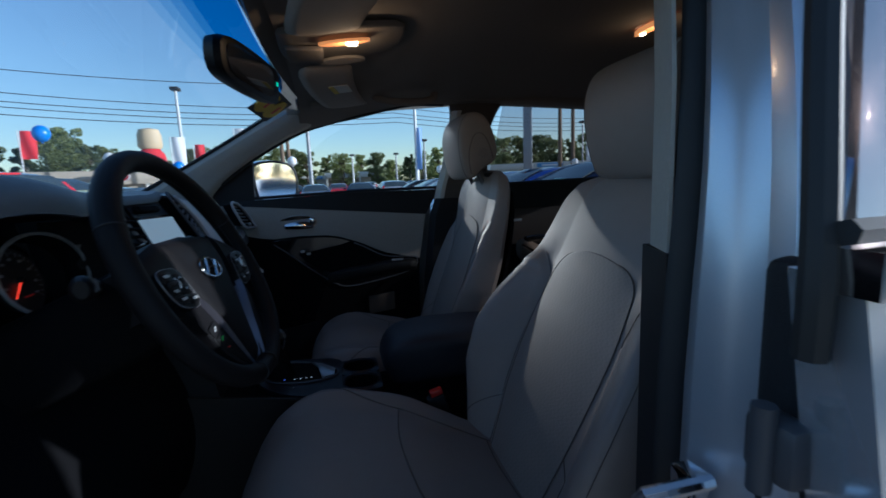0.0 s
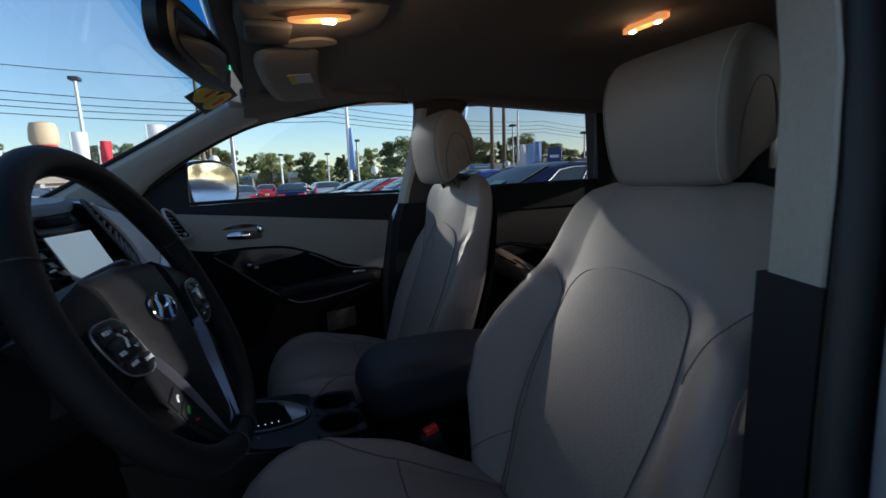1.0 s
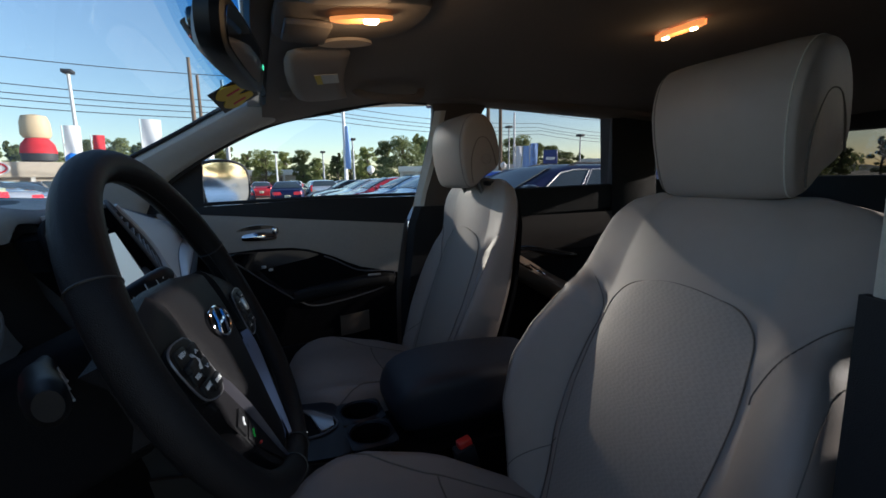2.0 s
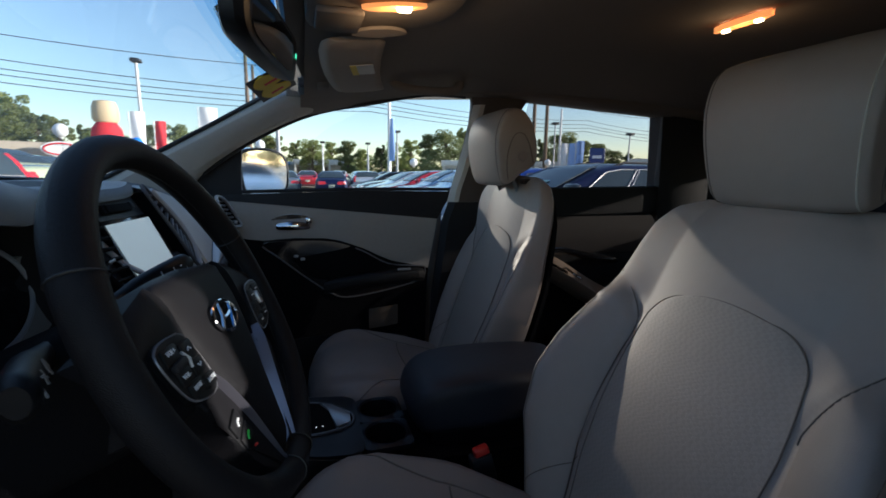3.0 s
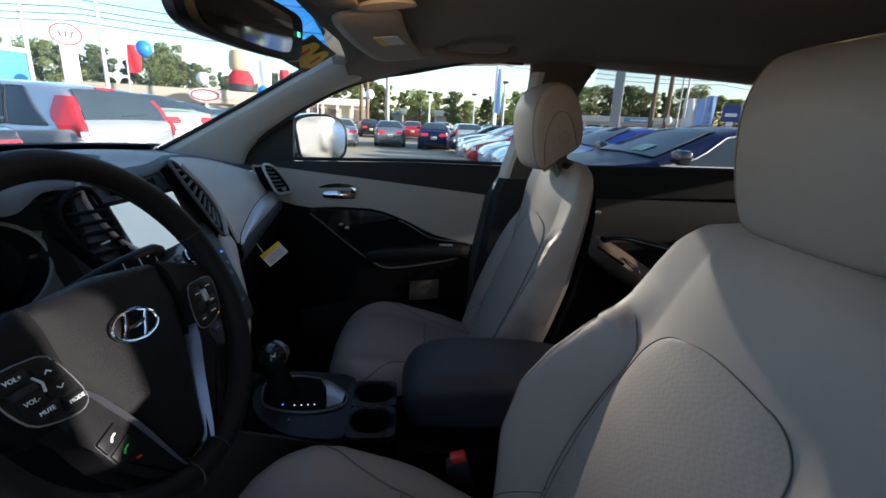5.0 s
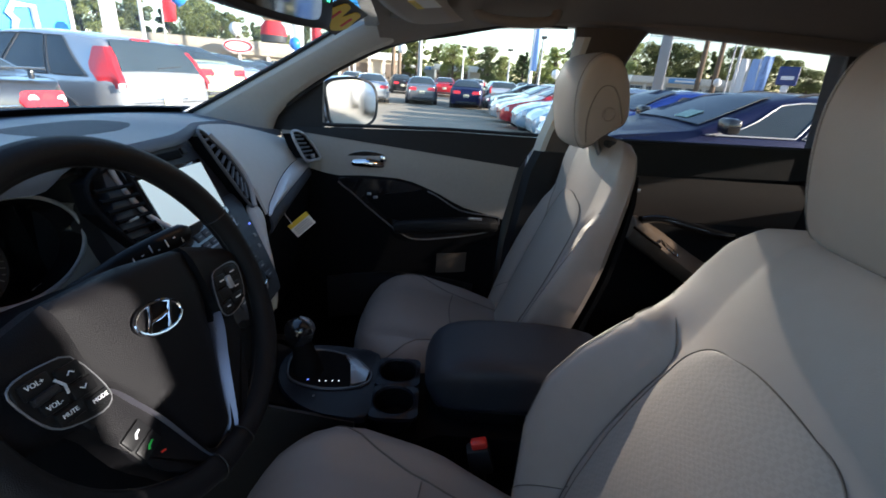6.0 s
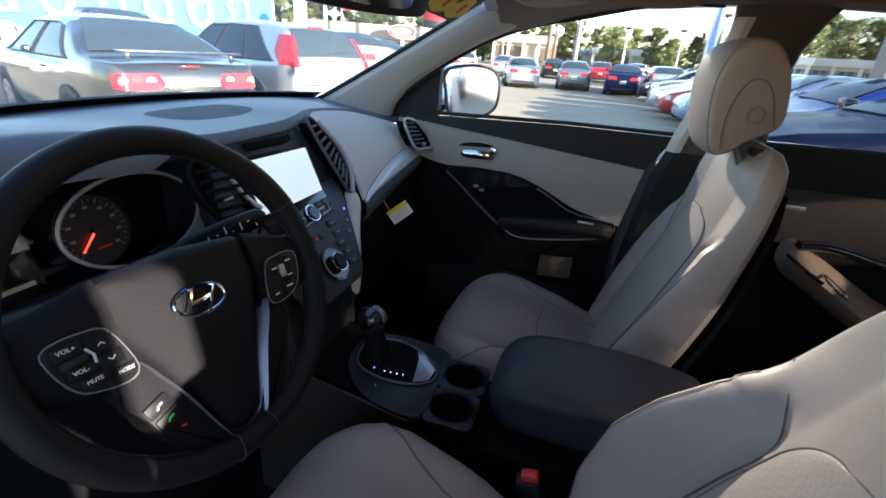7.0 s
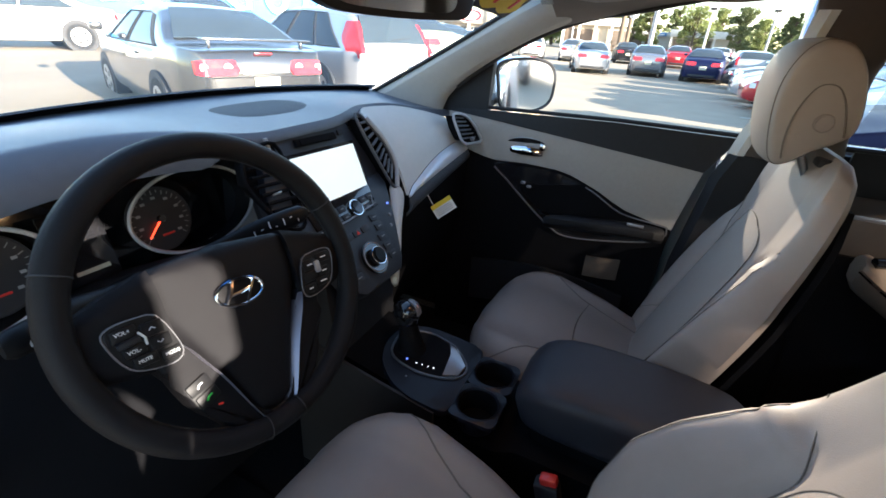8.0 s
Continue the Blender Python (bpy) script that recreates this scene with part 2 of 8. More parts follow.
def tube(points, r, sides=8, caps=True, bm=None, closed=False):
    """A round bar along points; r is one radius or one for each point."""
    pts = [Vector(p) for p in points]
    loops, side = [], None
    for i, p in enumerate(pts):
        if closed:
            d = pts[(i + 1) % len(pts)] - pts[i - 1]
        else:
            d = pts[min(i + 1, len(pts) - 1)] - pts[max(i - 1, 0)]
        d.normalize()
        if side is None:
            side = d.orthogonal().normalized()
        side = (side - d * side.dot(d)).normalized()
        other = d.cross(side)
        rad = r[i] if isinstance(r, (list, tuple)) else r
        loops.append([p + rad * (math.cos(a) * side + math.sin(a) * other) for a in [2 * math.pi * k / sides for k in range(sides)]])
    if closed:
        loops.append(loops[0])
        bm = loft(loops, caps=False, bm=bm)
        bmesh.ops.remove_doubles(bm, verts=bm.verts, dist=1e-6)
        return bm
    return loft(loops, caps=caps, bm=bm)


def sheet(fn, nu, nv, thick=0.0, bm=None):
    """A curved panel: fn(u, v) for u, v from 0 to 1, thickened against its normal."""
    bm2 = bmesh.new()
    grid = [[bm2.verts.new(fn(i / nu, j / nv)) for j in range(nv + 1)] for i in range(nu + 1)]
    for i in range(nu):
        for j in range(nv):
            bm2.faces.new((grid[i][j], grid[i + 1][j], grid[i + 1][j + 1], grid[i][j + 1]))
    if thick:
        bmesh.ops.recalc_face_normals(bm2, faces=bm2.faces)
        bmesh.ops.solidify(bm2, geom=bm2.faces[:], thickness=thick)
    return join(bm, bm2)


def slab(poly, thick, place, bevel=0.0, bm=None, seg=2):
    """A flat plate: poly in 2D, thick along the third axis, laid by the matrix place."""
    bm2 = bmesh.new()
    low = [bm2.verts.new((x, y, 0)) for x, y in poly]
    high = [bm2.verts.new((x, y, thick)) for x, y in poly]
    n = len(poly)
    bm2.faces.new(low[::-1])
    top = bm2.faces.new(high)
    for i in range(n):
        bm2.faces.new((low[i], low[(i + 1) % n], high[(i + 1) % n], high[i]))
    if bevel:
        bmesh.ops.bevel(bm2, geom=top.edges[:], offset=bevel, segments=seg, affect="EDGES", profile=0.5)
    bmesh.ops.transform(bm2, matrix=place, verts=bm2.verts)
    return join(bm, bm2)


def smooth_line(points, per=6, closed=False):
    """A smooth line through points (Catmull-Rom)."""
    pts = [Vector(p) for p in points]
    n = len(pts)
    out = []
    for i in range(n if closed else n - 1):
        a, b, c, d = (pts[(i + k) % n] if closed else pts[min(max(i + k, 0), n - 1)] for k in (-1, 0, 1, 2))
        for k in range(per):
            t = k / per
            out.append(0.5 * (2 * b + (c - a) * t + (2 * a - 5 * b + 4 * c - d) * t * t + (3 * b - 3 * c + d - a) * t ** 3))
    if not closed:
        out.append(pts[-1])
    return out


def disc(r, depth, place, sides=24, bevel=0.0, bm=None, r2=None):
    bm2 = bmesh.new()
    bmesh.ops.create_cone(bm2, cap_ends=True, segments=sides, radius1=r, radius2=r if r2 is None else r2, depth=depth)
    if bevel:
        bmesh.ops.bevel(bm2, geom=[e for e in bm2.edges if len(e.link_faces) == 2 and e.calc_face_angle(0) > 1], offset=bevel, segments=2, affect="EDGES")
    bmesh.ops.transform(bm2, matrix=place, verts=bm2.verts)
    return join(bm, bm2)


def ring(r, w, place, sides=40, sec=8, ry=None, bm=None):
    """A ring of radius r (and ry) and wire radius w, laid in the place's xy plane."""
    pts = [place @ Vector((r * math.cos(a), (ry or r) * math.sin(a), 0)) for a in [2 * math.pi * k / sides for k in range(sides)]]
    return tube(pts, w, sec, bm=bm, closed=True)


def frame_of(at, x, y):
    """A pose from an origin and two axes."""
    x = Vector(x).normalized()
    z = x.cross(Vector(y)).normalized()
    y = z.cross(x)
    m = Matrix((x, y, z)).transposed().to_4x4()
    m.translation = at
    return m


def words(name, text, size, place, material, parent, depth=0.0004):
    """Lettering in the built-in font, turned into a mesh."""
    cu = bpy.data.curves.new(name, "FONT")
    cu.body, cu.size, cu.extrude = text, size, depth
    cu.align_x, cu.align_y = "CENTER", "CENTER"
    cu.resolution_u = 2
    ob = bpy.data.objects.new("tmp", cu)
    scene.collection.objects.link(ob)
    bpy.context.view_layer.update()
    me = bpy.data.meshes.new_from_object(ob.evaluated_get(bpy.context.evaluated_depsgraph_get()))
    bpy.data.objects.remove(ob)
    bpy.data.curves.remove(cu)
    me.transform(place)
    me.materials.clear()
    me.materials.append(material)
    out = new(name, me)
    out.parent = parent
    return out


def ease(a, b, x):
    t = min(1.0, max(0.0, (x - a) / (b - a)))
    return t * t * (3 - 2 * t)



# ---- the car's shell (setting) ----
def lerp_list(rows, t):
    """Rows of (key, values...) in rising key, read at t."""
    if t <= rows[0][0]:
        return rows[0][1:]
    for a, b in zip(rows, rows[1:]):
        if t <= b[0]:
            k = (t - a[0]) / (b[0] - a[0])
            return tuple(p + (q - p) * k for p, q in zip(a[1:], b[1:]))
    return rows[-1][1:]


def roof_z(x, y):
    return 1.655 - 0.075 * min(1.0, abs(x) / 0.64) ** 3 - (0.085 * (y + 0.7) ** 2 if y > -0.7 else 0.05 * (y + 0.7) ** 2)


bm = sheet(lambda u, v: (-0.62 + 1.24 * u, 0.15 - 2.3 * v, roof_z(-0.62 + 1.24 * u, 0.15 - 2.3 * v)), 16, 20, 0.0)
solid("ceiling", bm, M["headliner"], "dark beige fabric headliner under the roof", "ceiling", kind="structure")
bm = sheet(lambda u, v: (-0.70 + 1.40 * u, 0.20 - 2.4 * v, roof_z((-0.62 + 1.24 * u), 0.15 - 2.3 * v) + 0.035 - 0.03 * abs(2 * u - 1) ** 6), 12, 12, 0.012)
solid("roof_skin", bm, M["paint_silver"], "silver painted steel roof", "roof", kind="structure")

# Roof rails: the trim that runs from the headliner's edge to the tops of the windows.
RAIL = [(-2.05, 0.60, 1.50), (-1.5, 0.63, 1.535), (-1.15, 0.635, 1.552), (-0.6, 0.635, 1.575), (-0.4, 0.635, 1.574), (-0.22, 0.64, 1.572), (-0.03, 0.665, 1.535), (0.09, 0.70, 1.508), (0.16, 0.70, 1.49)]


def rail(side):
    loops = []
    for k in range(25):
        y = -2.05 + 2.21 * k / 24
        x, z = lerp_list(RAIL, y)
        zr = roof_z(0.60, y) + 0.012
        loops.append([(side * px, y, pz) for px, pz in ((x - 0.004, z), (x - 0.03, (z + zr) / 2 - 0.006), (0.595, zr - 0.003), (0.60, zr + 0.02), (x + 0.07, zr + 0.02), (x + 0.075, z + 0.004))])
    return loft(loops)


for side, nm in ((1, "trim_rail_east"), (-1, "trim_rail_west")):
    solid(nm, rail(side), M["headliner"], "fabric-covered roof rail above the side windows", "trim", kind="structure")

# A-pillars: (y, z) of the edge at the windscreen and of the edge at the side window.
A_IN = [(0.80, 1.225), (0.664, 1.300), (0.53, 1.375), (0.396, 1.452), (0.27, 1.528), (0.165, 1.590)]
A_OUT = [(0.50, 1.235), (0.445, 1.312), (0.345, 1.385), (0.242, 1.446), (0.150, 1.490), (0.06, 1.518)]


def a_pillar(side):
    loops = []
    for (yi, zi), (yo, zo) in zip([(0.87, 1.13)] + A_IN, [(0.47, 1.15)] + A_OUT):
        mid = ((yi + yo) / 2, (zi + zo) / 2)
        loops.append([(side * x, y, z) for x, y, z in ((0.655, yi, zi), (0.640, yi * 0.75 + mid[0] * 0.25, zi * 0.75 + mid[1] * 0.25 - 0.004), (0.650, *mid), (0.672, yo * 0.8 + mid[0] * 0.2, zo * 0.8 + mid[1] * 0.2), (0.700, yo, zo), (0.765, yo + 0.02, zo + 0.01), (0.765, yi, zi + 0.01), (0.69, yi + 0.015, zi + 0.006))])
    return loft(loops)


for side, nm in ((1, "trim_a_pillar_east"), (-1, "trim_a_pillar_west")):
    solid(nm, a_pillar(side), M["pillar_beige"], "beige plastic cover of the sloping windscreen pillar", "pillar", kind="structure", sub=1)
    # black seal along the windscreen edge
    pts = [(side * 0.657, y + 0.004, z + 0.004) for y, z in A_IN]
    solid("trim_seal", tube(smooth_line(pts, 4), 0.006, 6), M["rubber"], "black rubber seal along the windscreen edge", "seal", kind="structure")
    pts = [(side * 0.702, y, z) for y, z in A_OUT[1:]] + [(side * 0.664, -0.03, 1.532), (side * 0.642, -0.22, 1.570), (side * 0.640, -0.36, 1.572)]
    solid("trim_seal", tube(smooth_line(pts, 4), 0.006, 6), M["rubber"], "black rubber seal along the side window", "seal", kind="structure")


def b_pillar(side):
    rows = [(0.45, -0.27, -0.62, 0.70), (1.0, -0.285, -0.60, 0.70), (1.20, -0.325, -0.575, 0.70), (1.27, -0.342, -0.56, 0.70), (1.44, -0.382, -0.537, 0.672), (1.55, -0.398, -0.575, 0.645), (1.62, -0.36, -0.64, 0.63)]
    return loft([[(side * px, py, z) for px, py in ((x + 0.005, yf), (x - 0.012, yf - 0.02), (x - 0.018, (yf + yr) / 2), (x - 0.012, yr + 0.02), (x + 0.005, yr), (x + 0.07, yr), (x + 0.07, yf))] for z, yf, yr, x in rows])


# The inner face's shade is put into its dark brown colour.
solid("trim_b_pillar_east", b_pillar(1), mat("shaded_pillar_trim", (0.085, 0.068, 0.058), 0.7, vary=0.08, scale=80, vary2=0.06), "cover of the middle door pillar, its shade painted in dark brown", "pillar", kind="structure", sub=1)
# Strip in a paler beige paints the light on the pillar's front edge.
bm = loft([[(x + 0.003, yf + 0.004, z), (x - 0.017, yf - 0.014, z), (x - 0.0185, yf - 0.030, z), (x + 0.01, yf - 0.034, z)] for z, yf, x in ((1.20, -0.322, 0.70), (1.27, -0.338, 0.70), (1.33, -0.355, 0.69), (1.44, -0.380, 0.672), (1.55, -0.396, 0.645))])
solid("trim_b_pillar_edge", bm, M["trim_beige"], "front edge of the middle door pillar, painted pale where light falls", "pillar", kind="structure")
# dark lower cover of the same pillar
rows = [(0.45, -0.25, -0.63), (0.9, -0.265, -0.615), (1.16, -0.30, -0.585), (1.225, -0.325, -0.57)]
bm = loft([[(px, py, z) for px, py in ((0.695, yf), (0.672, yf - 0.02), (0.672, yr + 0.02), (0.695, yr))] for z, yf, yr in rows])
solid("trim_b_pillar_foot", bm, M["black_plastic"], "dark plastic foot of the middle door pillar", "pillar", kind="structure")


def c_pillar(side):
    rows = [(0.45, -1.25, -1.52, 0.70), (1.27, -1.24, -1.50, 0.70), (1.40, -1.215, -1.465, 0.68), (1.55, -1.175, -1.43, 0.645), (1.64, -1.15, -1.45, 0.63)]
    return loft([[(side * px, py, z) for px, py in ((x, yf), (x - 0.02, yf - 0.03), (x - 0.02, yr + 0.03), (x, yr), (x + 0.07, yr), (x + 0.07, yf))] for z, yf, yr, x in rows])


for side, nm in ((1, "trim_c_pillar_east"), (-1, "trim_c_pillar_west")):
    solid(nm, c_pillar(side), M["black_plastic"], "dark cover of the rear door pillar", "pillar", kind="structure")

# Rear corners, quarter panels and tailgate round the rear window.
for side, nm in ((1, "quarter_east"), (-1, "quarter_west")):
    bm = box((0.08, 0.62, 0.87), (side * 0.74, -1.80, 0.865), 0.01)
    box((0.10, 0.16, 0.32), (side * 0.70, -2.05, 1.44), 0.02, bm=bm)
    solid("wall_" + nm, bm, M["black_plastic"], "dark trimmed side of the luggage space", "side trim", kind="structure")
bm = box((1.50, 0.06, 0.88), (0, -2.14, 0.86), 0.01)
box((1.50, 0.06, 0.18), (0, -2.14, 1.575), 0.01, bm=bm)
box((0.16, 0.06, 0.30), (0.62, -2.14, 1.44), 0.01, bm=bm)
box((0.16, 0.06, 0.30), (-0.62, -2.14, 1.44), 0.01, bm=bm)
solid("wall_tailgate", bm, M["black_plastic"], "dark inside of the tailgate round the rear window", "tailgate", kind="structure")
solid("window_rear", box((1.10, 0.005, 0.20), (0, -2.14, 1.39)), M["tailgate_glass"], "dark tinted rear window glass of the car", "window", kind="structure")

# Floor, sills, bulkhead.
bm = box((1.46, 3.0, 0.05), (0, -0.65, 0.43), 0.005)
solid("floor", bm, M["carpet"], "dark carpet on the car floor", "floor", kind="structure")
bm = box((0.10, 2.9, 0.22), (-0.775, -0.62, 0.40), 0.03)
solid("sill_west", bm, M["paint_silver"], "silver door sill under the open front doorway", "sill", kind="structure")
bm = box((0.10, 2.9, 0.22), (0.775, -0.62, 0.40), 0.03)
solid("sill_east", bm, M["paint_silver"], "silver door sill under the closed doors", "sill", kind="structure")
bm = box((1.50, 0.04, 0.86), (0, 0.90, 0.83), 0.01)
box((0.04, 0.50, 0.75), (0.745, 0.66, 0.80), 0.005, bm=bm)
box((0.04, 0.50, 0.75), (-0.745, 0.66, 0.80), 0.005, bm=bm)
solid("wall_bulkhead", bm, M["carpet"], "dark bulkhead in front of the footwells", "bulkhead", kind="structure")

# Windscreen: glass with a blue shade band along its top.
def screen_at(u, v):
    x = -0.66 + 1.32 * u
    lean = 1 - 0.10 * (2 * u - 1) ** 2
    y = 0.165 + (0.86 - 0.165) * v * lean
    z = 1.605 - (1.605 - 1.27) * v - 0.02 * (2 * u - 1) ** 2
    return (x, y + 0.05 * (1 - (2 * u - 1) ** 2), z)


bm = sheet(lambda u, v: screen_at(u, 0.13 + 0.87 * v), 12, 8)
ws = solid("windscreen", bm, M["screen_glass"], "clear laminated windscreen with a blue shade band", "windscreen", kind="structure")
bm = sheet(lambda u, v: screen_at(u, -0.02 + 0.08 * v), 12, 3)
part("shade_band", bm, M["band_glass"], ws, "blue tinted band at the top of the windscreen")
for k, tint in enumerate(((0.18, 0.45, 0.72), (0.35, 0.60, 0.80), (0.55, 0.74, 0.86), (0.75, 0.86, 0.92))):
    bm = sheet(lambda u, v: screen_at(u, 0.06 + 0.0175 * (k + v)), 12, 1)
    part("shade_band", bm, pane_mat("fading_blue_band", tint, 0.6), ws, "fading foot of the blue band")
bm = sheet(lambda u, v: tuple(Vector(screen_at(u, 0.885 + 0.08 * v)) + Vector((0, 0.0, 0.004))), 12, 1, 0.004)
part("black_edge", bm, M["gloss_black"], ws, "black ceramic edge at the foot of the windscreen")
bm = sheet(lambda u, v: tuple(Vector(screen_at(u, -0.09 + 0.06 * v)) - Vector((0, 0.0, 0.006))), 12, 1, 0.02)
part("header", bm, M["headliner"], ws, "fabric-covered header above the windscreen")

# The front doorway's rear pillar on the open side: painted jamb, dark trim, rubber and striker.
rows = [(0.42, -0.735, -0.86, -0.205), (0.80, -0.735, -0.875, -0.205), (1.05, -0.722, -0.87, -0.205), (1.20, -0.714, -0.845, -0.222), (1.30, -0.708, -0.828, -0.236), (1.42, -0.690, -0.80, -0.250), (1.52, -0.665, -0.765, -0.27), (1.60, -0.63, -0.72, -0.30)]
bm = loft([[(xi, y - 0.004, z), (xi - 0.25 * (xi - xo), y + 0.012, z), (xi - 0.45 * (xi - xo), y + 0.003, z), (xi - 0.62 * (xi - xo), y - 0.004, z), (xi - 0.8 * (xi - xo), y + 0.008, z), (xo, y - 0.006, z), (xo + 0.01, y - 0.10, z), (xi, y - 0.14, z)] for z, xi, xo, y in rows])
jamb = solid("pillar_west", bm, M["paint_jamb"], "silver painted jamb of the middle pillar in the open doorway", "pillar", kind="structure", sub=1)
bm = loft([[(xi + 0.03, y - 0.10, z), (xi + 0.028, y - 0.012, z), (xi + 0.014, y + 0.004, z), (xi - 0.004, y + 0.004, z), (xi - 0.004, y - 0.12, z)] for z, xi, xo, y in rows])
part("seal", bm, M["rubber"], jamb, "black rubber door seal and dark pillar trim", sub=1)
bm = box((0.022, 0.02, 0.055), (-0.776, -0.185, 1.045), 0.004)
tube([(-0.79, -0.19, 1.07), (-0.79, -0.135, 1.07), (-0.765, -0.13, 1.03), (-0.762, -0.19, 1.03)], 0.006, 8, bm=bm)
part("striker", bm, M["chrome"], jamb, "bright steel door striker")
# inner cover of that pillar behind the belt
rows2 = [(0.45, -0.66, -0.22), (1.0, -0.66, -0.22), (1.25, -0.655, -0.235), (1.42, -0.635, -0.255), (1.60, -0.60, -0.30)]
bm = loft([[(x - 0.03, y, z), (x, y - 0.015, z), (x + 0.012, y - 0.16, z), (x + 0.0, y - 0.33, z), (x - 0.04, y - 0.33, z)] for z, x, y in rows2])
solid("trim_b_pillar_west", bm, M["black_plastic"], "dark inner cover of the middle pillar", "pillar", kind="structure", sub=1)

# Rear door on the open side, closed: painted skin, window, seal, chrome strip and hinges.
door = thing("rear_door", (-0.86, -0.7, 0.8), "silver rear car door with tinted window, closed", "car door")
rows = [(0.40, -0.90), (0.75, -0.925), (1.05, -0.915), (1.24, -0.885)]
bm = loft([[(x, -0.175, z), (x - 0.004, -0.20, z), (x - 0.008, -0.7, z), (x, -1.24, z), (x + 0.05, -1.24, z), (x + 0.06, -0.7, z), (x + 0.05, -0.19, z)] for z, x in rows])
wpart("body", bm, M["paint_silver"], door)
bm = loft([[(-0.893, -0.172, 1.235), (-0.893, -1.3, 1.25), (-0.893, -1.3, 1.272), (-0.893, -0.172, 1.258)], [(-0.868, -0.172, 1.235), (-0.868, -1.3, 1.25), (-0.868, -1.3, 1.272), (-0.868, -0.172, 1.258)]])
wpart("chrome_strip", bm, M["chrome"], door, "chrome strip under the window")
bm = loft([[(-0.872, -0.185, 1.262), (-0.872, -1.28, 1.275), (-0.80, -1.17, 1.54), (-0.80, -0.27, 1.54)], [(-0.866, -0.185, 1.262), (-0.866, -1.28, 1.275), (-0.795, -1.17, 1.54), (-0.795, -0.27, 1.54)]])
wpart("window", bm, M["privacy_glass"], door, "dark tinted door window")
bm = tube(smooth_line([(-0.868, -0.168, 1.20), (-0.866, -0.17, 1.262), (-0.835, -0.20, 1.40), (-0.80, -0.245, 1.53), (-0.79, -0.30, 1.555)], 4), 0.0085, 8)
tube([(-0.79, -0.30, 1.555), (-0.79, -1.15, 1.555), (-0.862, -1.28, 1.28)], 0.012, 6, bm=bm)
tube([(-0.878, -0.17, 1.266), (-0.878, -1.28, 1.276)], 0.007, 6, bm=bm)
wpart("seal", bm, M["rubber"], door, "black rubber window seal")
bm = box((0.034, 0.022, 0.040), (-0.842, -0.186, 1.13), 0.006)
tube([(-0.842, -0.172, 1.105), (-0.842, -0.172, 1.160)], 0.007, 10, bm=bm)
wpart("hinge", bm, M["edge_grey"], door, "dull bolted door hinge")
bm = box((0.034, 0.022, 0.040), (-0.848, -0.186, 0.75), 0.006)
tube([(-0.848, -0.172, 0.725), (-0.848, -0.172, 0.78)], 0.007, 10, bm=bm)
wpart("hinge", bm, M["edge_grey"], door)
bm = box((0.008, 0.10, 0.75), (-0.80, -0.68, 0.86), 0.003)
box((0.06, 1.02, 0.80), (-0.83, -0.72, 0.84), 0.01, bm=bm)
wpart("inner_panel", bm, M["black_plastic"], door, "dark inner door panel")

# Belt of the driver's seat, hanging on the pillar.
bm = loft([[(-0.636 + dx, -0.255 + dy, z), (-0.637 + dx, -0.258 + dy, z), (-0.688 + dx, -0.236 + dy, z), (-0.686 + dx, -0.233 + dy, z)] for z, dx, dy in ((1.215, 0.0, 0.0), (1.30, 0.0, 0.0), (1.38, 0.004, -0.003), (1.46, 0.020, -0.012), (1.56, 0.050, -0.03))])
belt = solid("seat_belt", bm, M["belt"], "beige seat belt webbing hanging on the door pillar", "seat belt", smooth=False)
bm = loft([[(-0.628, -0.252, z), (-0.630, -0.262, z), (-0.692, -0.238, z), (-0.690, -0.230, z)] for z in (0.55, 0.9, 1.12, 1.222)])
part("sleeve", bm, M["black_plastic"], belt, "dark lower sleeve of the belt")

# The driver's door, swung wide open in front of the doorway.
fd = thing("driver_door", (-0.85, 0.78, 0.45), "open silver driver's car door with dark inner panel", "car door")
HD = Matrix.Translation((-0.85, 0.78, 0)) @ Matrix.Rotation(radians(-66), 4, "Z")   # runs along -y from its hinges
def hung(pts):
    return [HD @ Vector(p) for p in pts]
bm = loft([hung([(0.0, 0, z), (0.0 - 0.02, -0.5, z), (0, -1.05, z), (0.05, -1.05, z), (0.05, 0, z)]) for z in (0.40, 0.75, 1.05, 1.22)])
wpart("body", bm, M["paint_silver"], fd, "silver door skin")
bm = loft([hung([(0.055, -0.04, z), (0.055, -1.0, z), (0.055 + w, -1.0, z), (0.055 + w, -0.04, z)]) for z, w in ((0.44, 0.02), (0.60, 0.06), (0.78, 0.05), (0.92, 0.09), (0.98, 0.05), (1.20, 0.03))])
wpart("inner_panel", bm, M["black_plastic"], fd, "dark inner door panel with armrest")
bm = loft([hung([(0.02, -0.06, 1.225), (0.02, -1.02, 1.235), (-0.06, -0.93, 1.52), (-0.06, -0.50, 1.50)]), hung([(0.026, -0.06, 1.225), (0.026, -1.02, 1.235), (-0.054, -0.93, 1.52), (-0.054, -0.50, 1.50)])])
wpart("window", bm, M["glass"], fd, "clear door window")
bm = tube(hung([(0.025, -0.03, 1.22), (-0.05, -0.50, 1.51), (-0.06, -0.95, 1.53), (0.025, -1.04, 1.23)]), 0.016, 6)
wpart("window_frame", bm, M["rubber"], fd, "black window frame")

